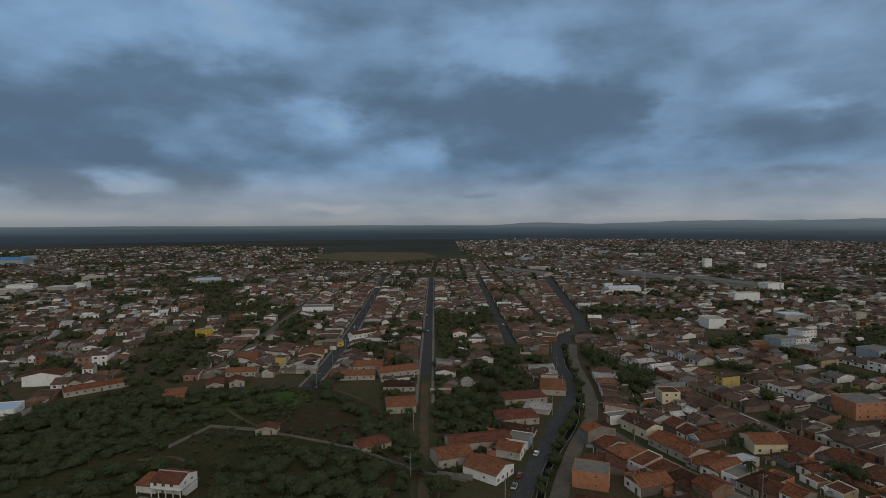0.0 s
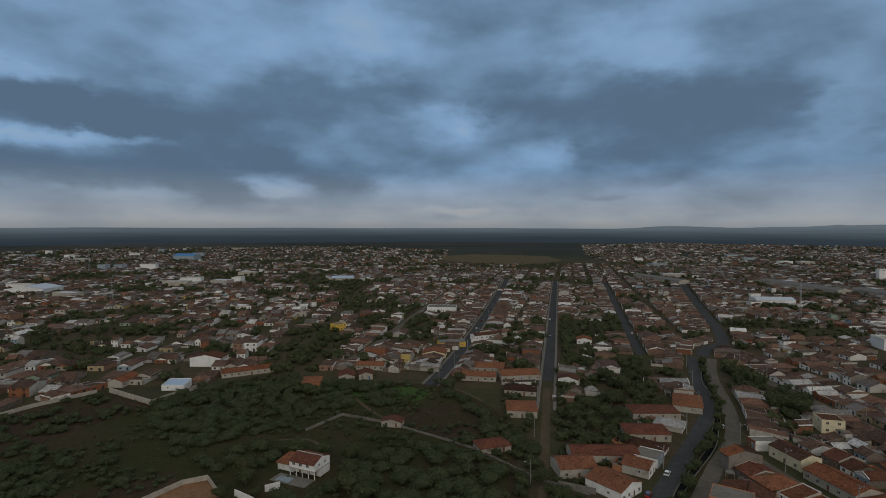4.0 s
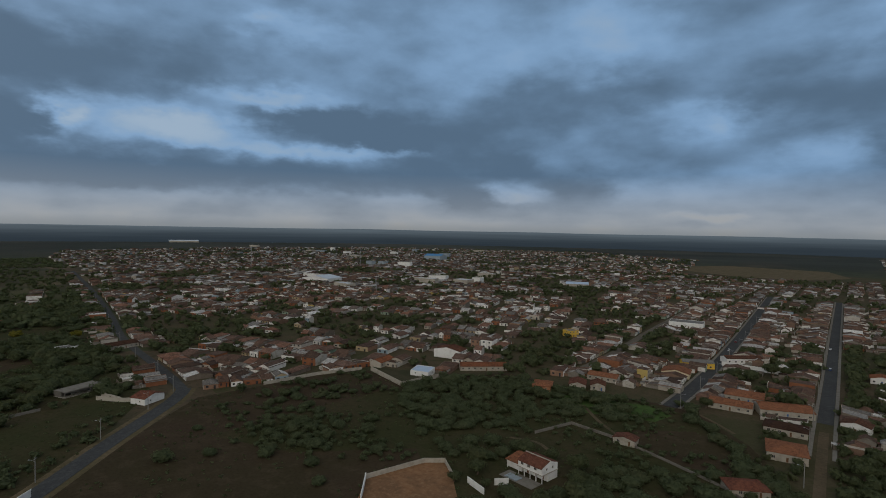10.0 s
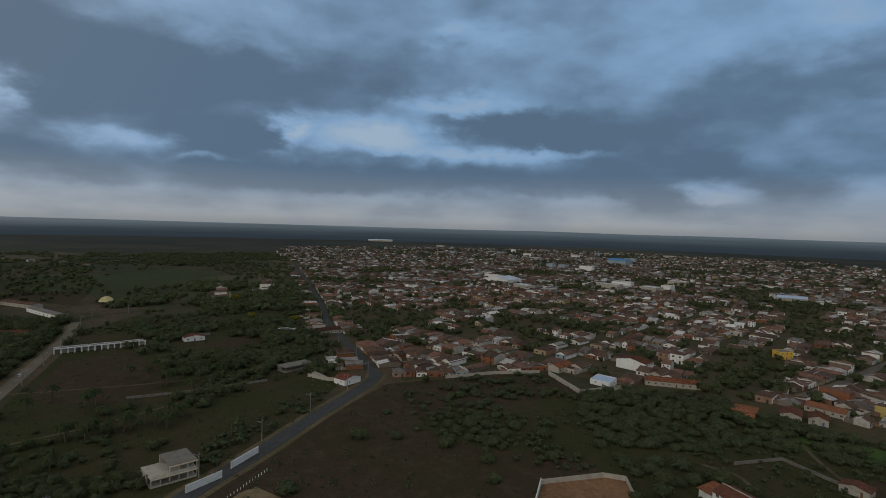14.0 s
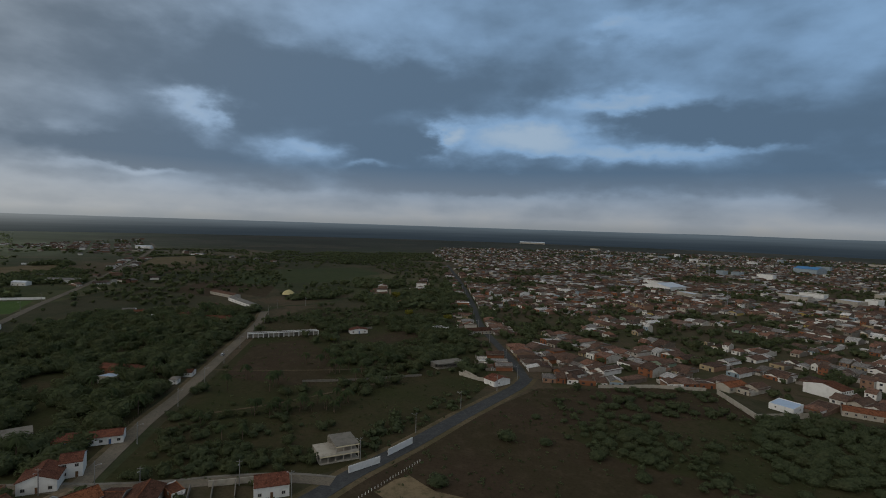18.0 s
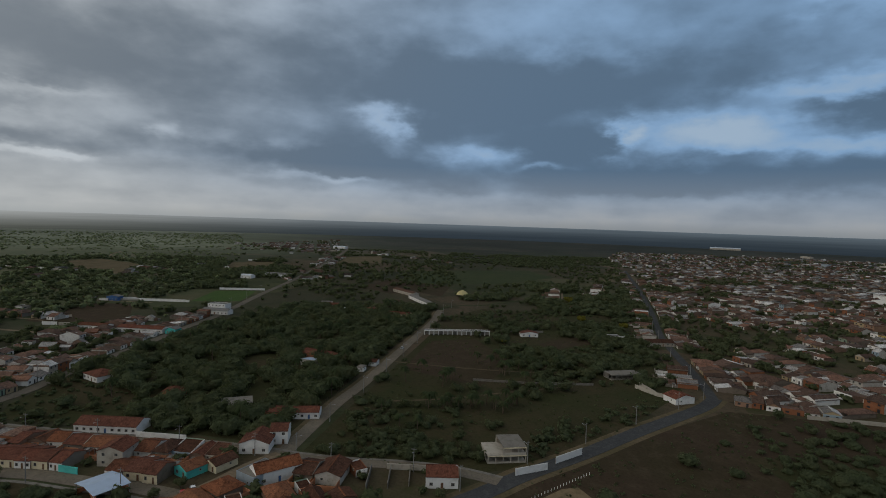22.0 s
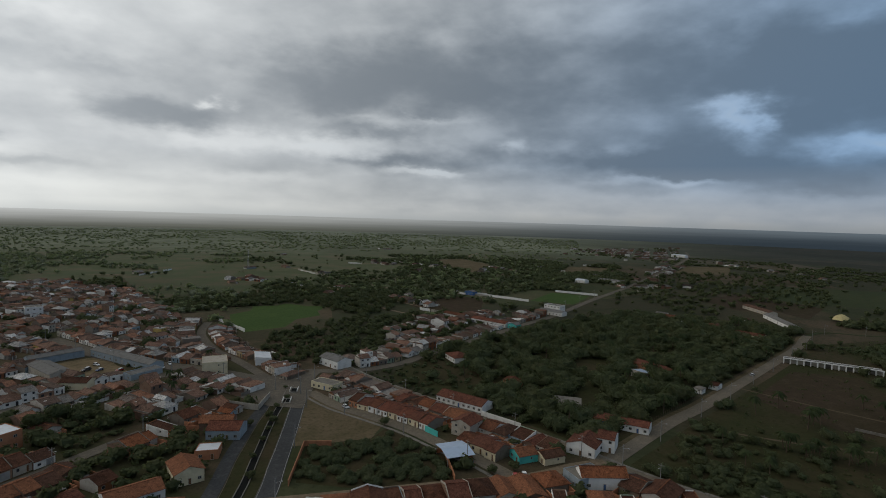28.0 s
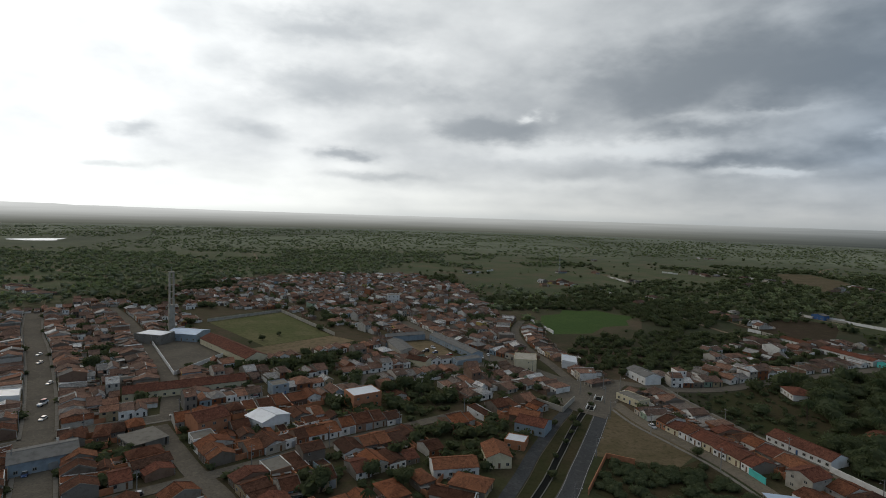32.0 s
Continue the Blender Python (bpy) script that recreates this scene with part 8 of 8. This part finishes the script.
meadow_spots += scatter([(-579, 41), (-574, 112), (-690, 225), (-425, 170), (-338, 148), (-373, 115), (-327, 84), (-296, 48), (-330, 20), (-460, 20)], 170, 3.0, 6.4, 0.42)
meadow_spots += scatter([(-300, 122), (-325, 128), (-318, 140), (-290, 132)], 14, 3.0, 4.5, 0.4)
meadow_spots += scatter([(-272, 118), (-300, 135), (-330, 140), (-345, 110), (-325, 112), (-300, 118)], 30, 3.5, 5.5, 0.5)
meadow_spots = [q for q in meadow_spots if noise.noise((q[0] * 0.017, q[1] * 0.017, 9.4)) > -0.12]
meadow_spots += scatter([(-194, -34), (-237, -42), (-258, -34), (-262, 8), (-250, 4), (-234, 14), (-214, 8), (-200, -14)], 70, 1.2, 3.4, 0.45, 10)
meadow_spots += [(-232, 20, 3.4), (-236, 24, 3.0), (-226, 44, 2.6), (-197, 2, 2.8), (-200, -6, 3.2), (-206, -12, 3.4)]
meadow_spots += scatter([(-298, 112), (-303, 132), (-335, 136), (-420, 150), (-430, 112), (-350, 98)], 120, 3.2, 6.0, 0.34, 14)
forest("meadow_trees", meadow_spots, [M_LEAF, M_SCRUB], 24, 10, 0.09, "trees and tall bushes in an overgrown pasture")
CLEARINGS = [[(-216, -205), (-211, -150), (-232, -138), (-255, -150), (-292, -196), (-252, -201), (-230, -206)], [(-300, -120), (-330, -140), (-345, -120), (-318, -104)]]
grove_spots = scatter(GROVE, 900, 3.4, 7.6, 0.3, 12)
grove_spots = [q for q in grove_spots if not any(inside(q[0], q[1], p) for p in CLEARINGS) or GROW.random() < 0.12]
lot_scrub = scatter(CLEARINGS[0], 150, 0.8, 2.2, 0.4, 6)
forest("lot_scrub", lot_scrub, [M_SCRUB], 14, 7, 0.15, "low green scrub over a vacant lot", 0.7, "bushes", (7, 2))
for k in range(24):
    q = k / 23
    plant("palm", -256 - 4 * q * q + GROW.uniform(-7, 7), -9 + 45 * q + GROW.uniform(-3, 3), GROW.uniform(0.75, 1.05))
forest("grove", grove_spots, [M_LEAF, M_SCRUB], 32, 10, 0.085, "dense dark grove of broadleaf trees")
yard_spots = []
yard_spots += GREEN
for poly, count in ((NORTH, 520), (NE, 800), (NW, 1500), (SOUTH, 420), (SOUTH_FAR, 190), (BLOCK_S, 40)):
    yard_spots += scatter(poly, count, 2.0, 4.8, 0.3, 12)
for poly, count in ((SOUTH, 300), (SOUTH_FAR, 110), (NE, 260), (NORTH, 160)):
    yard_spots += scatter(poly, count, 1.8, 3.4, 0.2, 16)
forest("yard_trees", [q for q in yard_spots if math.hypot(q[0], q[1]) < 520], [M_LEAF], 6, 8, 0.19, "dark green trees between town houses")
forest("far_yard_trees", [q for q in yard_spots if math.hypot(q[0], q[1]) >= 520 and (math.hypot(q[0], q[1]) < 900 or GROW.random() < 0.55)], [M_LEAF], 1, 5, 0.34, "dark green trees between far town houses", 0.8, "trees", (6, 2))
south_spots = scatter([(-225, -200), (-270, -208), (-330, -205), (-380, -205), (-384, -290), (-340, -330), (-250, -330), (-215, -300), (-195, -250), (-214, -240)], 240, 2.6, 5.0, 0.5)
south_spots += scatter([(-340, -330), (-400, -340), (-480, -400), (-420, -520), (-250, -520), (-225, -450), (-290, -445), (-350, -420)], 420, 3.0, 5.5, 0.45)
forest("southern_grove", south_spots, [M_LEAF], 10, 9, 0.16, "belt of dark green trees round a meadow")


# open country: thinning woods out to the plain
def country(low, high, az0, az1, count, r0, r1, thin):
    out = []
    while len(out) < count:
        r = math.sqrt(GROW.uniform(low * low, high * high))
        az = radians(GROW.uniform(az0, az1))
        x, y = -r * math.sin(az), r * math.cos(az)
        if noise.noise((x * 0.0032, y * 0.0032, 1.7)) + 0.8 * noise.noise((x * 0.012, y * 0.012, 4.0)) < thin:
            if GROW.random() < 0.985:
                continue
        if any(inside(x, y, p) for p in (TOWN_N, TOWN_S, NE, FRINGE_NE, FRINGE_NW, FIELD, MEADOW_W, MEADOW_2, [(-760, 20), (-845, 183), (-1150, 150), (-930, 0)], [(-535, -310), (-635, -308), (-650, -232), (-552, -212)], [(-532, -75), (-650, -91), (-735, -37), (-669, 1), (-560, -35)], [(-378, -300), (-470, -262), (-505, -330), (-407, -338)], [(300, -1300), (600, -1300), (640, -1720), (300, -1720)], [(-806, -587), (-748, -477), (-904, -542), (-981, -664), (-917, -690)], [(-850, -382), (-918, -321), (-1056, -361), (-1007, -427)], [(-1069, -242), (-1110, -154), (-1326, -186), (-1264, -259)])):
            continue
        if on_road(x, y, 3) or not is_free(x, y, 1.2):
            continue
        out.append((x, y, GROW.uniform(r0, r1)))
    return out


forest("country_trees", country(430, 1150, 60, 116, 2300, 2.8, 7.4, 0.12), [M_LEAF, M_SCRUB], 2, 5, 0.28, "scattered trees and hedges in open country", 0.8, "trees", (6, 2))
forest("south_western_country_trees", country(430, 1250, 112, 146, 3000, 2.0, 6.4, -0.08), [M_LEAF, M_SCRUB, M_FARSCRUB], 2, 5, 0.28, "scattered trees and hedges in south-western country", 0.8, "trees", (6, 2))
forest("southern_country_trees", country(430, 1250, 146, 205, 4600, 1.8, 6.2, -0.12), [M_FARSCRUB, M_HAZESCRUB], 2, 5, 0.28, "scattered trees and hedges in southern country", 0.8, "trees", (6, 2))
west_woods = scatter([(-575, -15), (-585, -110), (-600, -205), (-760, -220), (-920, -290), (-1180, -160), (-1150, 0), (-930, -10), (-760, 10), (-700, -10), (-660, -95), (-545, -80)], 330, 3.0, 7.0, 0.5, 4)
west_woods += scatter([(-600, 120), (-690, 235), (-830, 268), (-1130, 345), (-1190, 170), (-850, 190), (-770, 30), (-660, 30)], 240, 3.0, 7.0, 0.5, 4)
forest("western_woods", west_woods, [M_LEAF], 3, 5, 0.26, "mixed woods between far meadows", 0.8, "trees", (7, 2))
forest("far_western_trees", country(1050, 1600, 50, 112, 2000, 3.0, 7.0, 0.0), [M_LEAF, M_SCRUB], 2, 5, 0.26, "far dark woods on the plain", 0.6, "trees", (6, 2))
forest("far_country_trees", country(1150, 2500, 112, 210, 9500, 2.2, 6.0, -0.3), [M_FARSCRUB, M_HAZESCRUB], 1, 5, 0.32, "far scattered woods on the plain", 0.6, "trees", (6, 2))
town_far = []
for poly, count in ((FRINGE_NE, 700), (FRINGE_NW, 700)):
    town_far += scatter(poly, count, 3.0, 6.0, 0.3, 5)
forest("fringe_trees", town_far, [M_LEAF], 2, 5, 0.28, "trees among houses at the town's far edge", 0.8, "trees", (6, 2))

low_bushes = [q for q in scatter([(-250, 140), (-200, 224), (-172, 286), (-76, 288), (-34, 256), (-20, 180), (-60, 130), (-100, 165), (-125, 165), (-150, 140), (-200, 120)], 620, 0.9, 2.6, 0.5, 6) if noise.noise((q[0] * 0.025, q[1] * 0.025, 5.1)) > -0.08]
forest("low_bushes", low_bushes, [M_SCRUB], 12, 6, 0.17, "low green bushes spread over a dry field", 0.7, "bushes", (7, 2))
pasture_bushes = [q for q in scatter(MEADOW_W, 700, 1.4, 3.8, 0.4, 8) if noise.noise((q[0] * 0.016, q[1] * 0.016, 3.3)) > 0.1]
forest("pasture_bushes", pasture_bushes, [M_SCRUB], 9, 6, 0.19, "low bushes over an overgrown pasture", 0.7, "bushes", (7, 2))

for x, y, r in scatter(GROVE, 34, 2.6, 3.4, 0.15, 8) + scatter([(-290, -36), (-350, -30), (-330, 40), (-300, 60), (-280, 10)], 10, 2.6, 3.2, 0.15, 8):
    plant("palm", x, y, r * 0.42)

# weeds and tussocks in the near fields
tufts = []
for poly, count in ((FIELD, 2000), (MEADOW_W, 1600)):
    xs, ys = [p[0] for p in poly], [p[1] for p in poly]
    k = 0
    while k < count:
        x, y = GROW.uniform(min(xs), max(xs)), GROW.uniform(min(ys), max(ys))
        if inside(x, y, poly) and math.hypot(x, y) > 140 and not inside(x, y, YARD):
            k += 1
            if noise.noise((x * 0.03, y * 0.03, 7.0)) > -0.15:
                tufts.append((x, y, GROW.uniform(0.4, 1.3)))
forest("weeds", tufts, [M_SCRUB], 3, 3, 0.34, "low weeds and tussocks in dry fields", 0.5, "weeds", (4, 1))

# ---------------------------------------------------------------- the far lake
lake = Geo()
shore = []
for i in range(28):
    a = math.tau * i / 28
    q = 1 + 0.16 * math.sin(3 * a + 0.7) + 0.10 * math.sin(5 * a)
    u, v = 64 * q * math.cos(a), 50 * q * math.sin(a)
    x, y = 455 + 0.80 * u + 0.3 * v, -1585 + 0.55 * u * 0.4 - 1.0 * v
    shore.append((x, y, far_rise(1680) + 0.5))
lake.add(shore, [tuple(range(27, -1, -1))])
structure("lake", lake, M_WATER, "small bright lake in far fields", "water")

# ---------------------------------------------------------------- poles, bridge and vehicles
pole_first = None


def street_pole(x, y, turn):
    global pole_first
    if pole_first is None:
        pole_first = thing("utility_pole", facing(x, y, turn), "grey concrete utility pole with a street lamp", "utility pole", "utility poles")
        part("pole", Geo().tube((0, 0, -0.2), (0, 0, 9.0), 0.19, 0.11, 8), M_POLE, pole_first)
        part("crossarm", Geo().box(0, 0, 8.3, 2.0, 0.12, 0.14), M_POLE, pole_first)
        arm = Geo()
        arm.tube((0, 0, 7.4), (0, -1.7, 8.0), 0.04, 0.04, 5)
        part("lamp_arm", arm, M_STEEL, pole_first)
        part("lamp_head", Geo().box(0, -2.0, 7.92, 0.24, 0.6, 0.14), M_STEEL, pole_first)
        for k in (-0.85, 0.0, 0.85):
            part("insulator", Geo().tube((k, 0, 8.44), (k, 0, 8.7), 0.06, 0.04, 6), M_CONC, pole_first)
    else:
        copy_thing(pole_first, facing(x, y, turn))


def poles_along(line, side, off, gap, low=0.0, high=1.0):
    run, last = 0.0, -1e9
    total = sum(math.hypot(b[0] - a[0], b[1] - a[1]) for a, b in zip(line, line[1:]))
    for a, b in zip(line, line[1:]):
        q = math.hypot(b[0] - a[0], b[1] - a[1])
        run += q
        if run - last >= gap and low <= run / total <= high and q > 0:
            nx, ny = -(b[1] - a[1]) / q * side, (b[0] - a[0]) / q * side
            street_pole(a[0] + nx * off, a[1] + ny * off, math.degrees(math.atan2(nx, -ny)))
            last = run


poles_along(ROAD_A, 1, 5.6, 34)
poles_along(ROAD_B, -1, 5.6, 38, 0, 0.8)
poles_along(STREET_C, -1, 4.0, 30)
poles_along(STREET_D, -1, 5.4, 34)
poles_along(R1, 1, 4.6, 38, 0.05, 0.6)
poles_along(R2, -1, 5.2, 40, 0.0, 0.6)
poles_along(R4, 1, 3.6, 26)
poles_along(R5, 1, 3.6, 28)
poles_along(S1, 1, 6.2, 34)
poles_along(S2, -1, 4.4, 32)
poles_along(S3B, -1, 3.6, 30)
poles_along(LANE_A, 1, 4.0, 40)
poles_along(ROAD_A2, 1, 5.0, 45, 0, 0.5)
poles_along(STREET_E, 1, 7.0, 36)
poles_along(ROAD_F, 1, 4.4, 45, 0.0, 0.3)

# the junction over the canal: mouths with white rails, their shaded holes dark slabs
for mx, my, turn in ((-173.5, -213.0, 45), (-161.5, -203.0, 45)):
    mouth = thing("canal_mouth", pose(mx, my, 0.30, 0, 0, turn), "canal mouth at a junction, white concrete rails round a slab painted dark", "canal opening")
    part("opening", Geo().box(0, 0, 0, 6.0 if turn < 50 else 5.0, 3.0, 0.05), M_SHADE, mouth)
    for y in (-1.8, 1.8):
        rail = Geo()
        for k in range(5):
            rail.box(-3.0 + 1.5 * k, y, 0, 0.2, 0.2, 0.9)
        rail.box(0, y, 0.9, 6.4, 0.28, 0.18)
        part("railing", rail, M_WHITE, mouth)
    for x in (-3.2, 3.2):
        part("kerb_stone", Geo().box(x, 0, 0, 0.35, 3.9, 0.3), M_PALE, mouth)

# posts along the field's edge of the asphalt road
fence = thing("fence", pose(0, 0, 0), "row of short white posts along a field", "fence")
for k in range(26):
    t = k / 25
    x, y = -171.4 - 26 * t, 25.9 + 31.0 * t
    part("post", Geo().box(x + 4.6, y - 3.6, 0, 0.16, 0.16, 0.9), M_WHITE, fence)
fence = thing("fence", pose(0, 0, 0), "wooden post fence along a gravel road", "fence")
for k in range(40):
    x, y = -245 - 2.4 * k, -61 + 0.36 * k
    part("post", Geo().tube((x, y, 0), (x, y, 1.6), 0.1, 0.08, 5), M_BARK, fence)

car_first = None


def car(x, y, turn, long=1.0, tall=1.0):
    global car_first
    m = facing(x, y, turn) @ Matrix.Diagonal((long, 1, tall, 1))
    m.translation.z += 0.07
    if car_first is not None:
        ob = copy_thing(car_first, Matrix())
        ob.matrix_basis = m
        return
    car_first = thing("car", m, "small parked car at the roadside", "car", "parked cars")
    prof = [(-2.0, 0.35), (-2.05, 0.8), (-1.5, 0.95), (0.75, 0.95), (1.9, 0.78), (2.0, 0.4)]
    body = Geo().add([(x, s * 0.85, z) for s in (-1, 1) for x, z in prof], [tuple(range(6)), tuple(range(11, 5, -1))] + [(i, 6 + i, 6 + (i + 1) % 6, (i + 1) % 6) for i in range(6)])
    part("body", body, M_CAR, car_first)
    cab = [(-1.85, 0.93), (-1.45, 1.42), (0.1, 1.45), (0.95, 0.93)]
    glass = Geo().add([(x, s * (0.8 if z < 1 else 0.66), z) for s in (-1, 1) for x, z in cab], [(0, 1, 2, 3), (7, 6, 5, 4)] + [(i, 4 + i, 4 + (i + 1) % 4, (i + 1) % 4) for i in range(4)])
    part("windows", glass, M_GLASS, car_first)
    part("car_roof", Geo().add([(-1.42, -0.66, 1.44), (0.08, -0.66, 1.47), (0.08, 0.66, 1.47), (-1.42, 0.66, 1.44), (-1.5, -0.69, 1.36), (0.2, -0.69, 1.38), (0.2, 0.69, 1.38), (-1.5, 0.69, 1.36)], [(0, 1, 2, 3), (0, 4, 5, 1), (1, 5, 6, 2), (2, 6, 7, 3), (3, 7, 4, 0)]), M_CAR, car_first)
    for x in (-1.3, 1.25):
        for y in (-0.8, 0.8):
            part("wheel", Geo().tube((x, y - 0.1, 0.31), (x, y + 0.1, 0.31), 0.31, 0.31, 10), M_RUBBER, car_first)
    for y in (-0.6, 0.6):
        part("headlight", Geo().box(1.96, y, 0.6, 0.08, 0.3, 0.14), M_WHITE, car_first)


for x, y, turn, long, tall in ((24, 178, 70, 1, 1), (27, 186, 70, 1, 1), (36, 204, 68, 1, 1), (57, 236, 66, 1, 1), (68, 258, 70, 1, 1), (-174, -176, 82, 1, 1), (-168, -80, 30, 1, 1), (-165, -82, 30, 1, 1), (-150, -299, 70, 1.1, 1.1), (-156, -303, 70, 1, 1), (-140, -270, 60, 1, 1),
                             (75.5, -277, 75, 1.4, 1.8), (82, -310, 75, 1, 1), (98, -352, 72, 1, 1), (104, -372, 72, 1, 1), (70, -258, 75, 1, 1), (-12.5, -262, 15, 1, 1), (20, -248, 10, 1, 1), (-77, 460, 92, 1, 1), (-79, 500, 92, 1, 1), (-16, 520, 90, 1, 1),
                             (-120, -322, 20, 1.3, 1.5), (-125, -318, 20, 1, 1), (-128, -330, 100, 1, 1), (-132, -310, 10, 1, 1), (-372, -34, 172, 1, 1), (-13, 440, 90, 1, 1), (53, 470, 90, 1, 1), (60, -205, 100, 1, 1), (24, -180, 10, 1, 1), (57, 480, 90, 1, 1)):
    car(x, y, turn, long, tall)
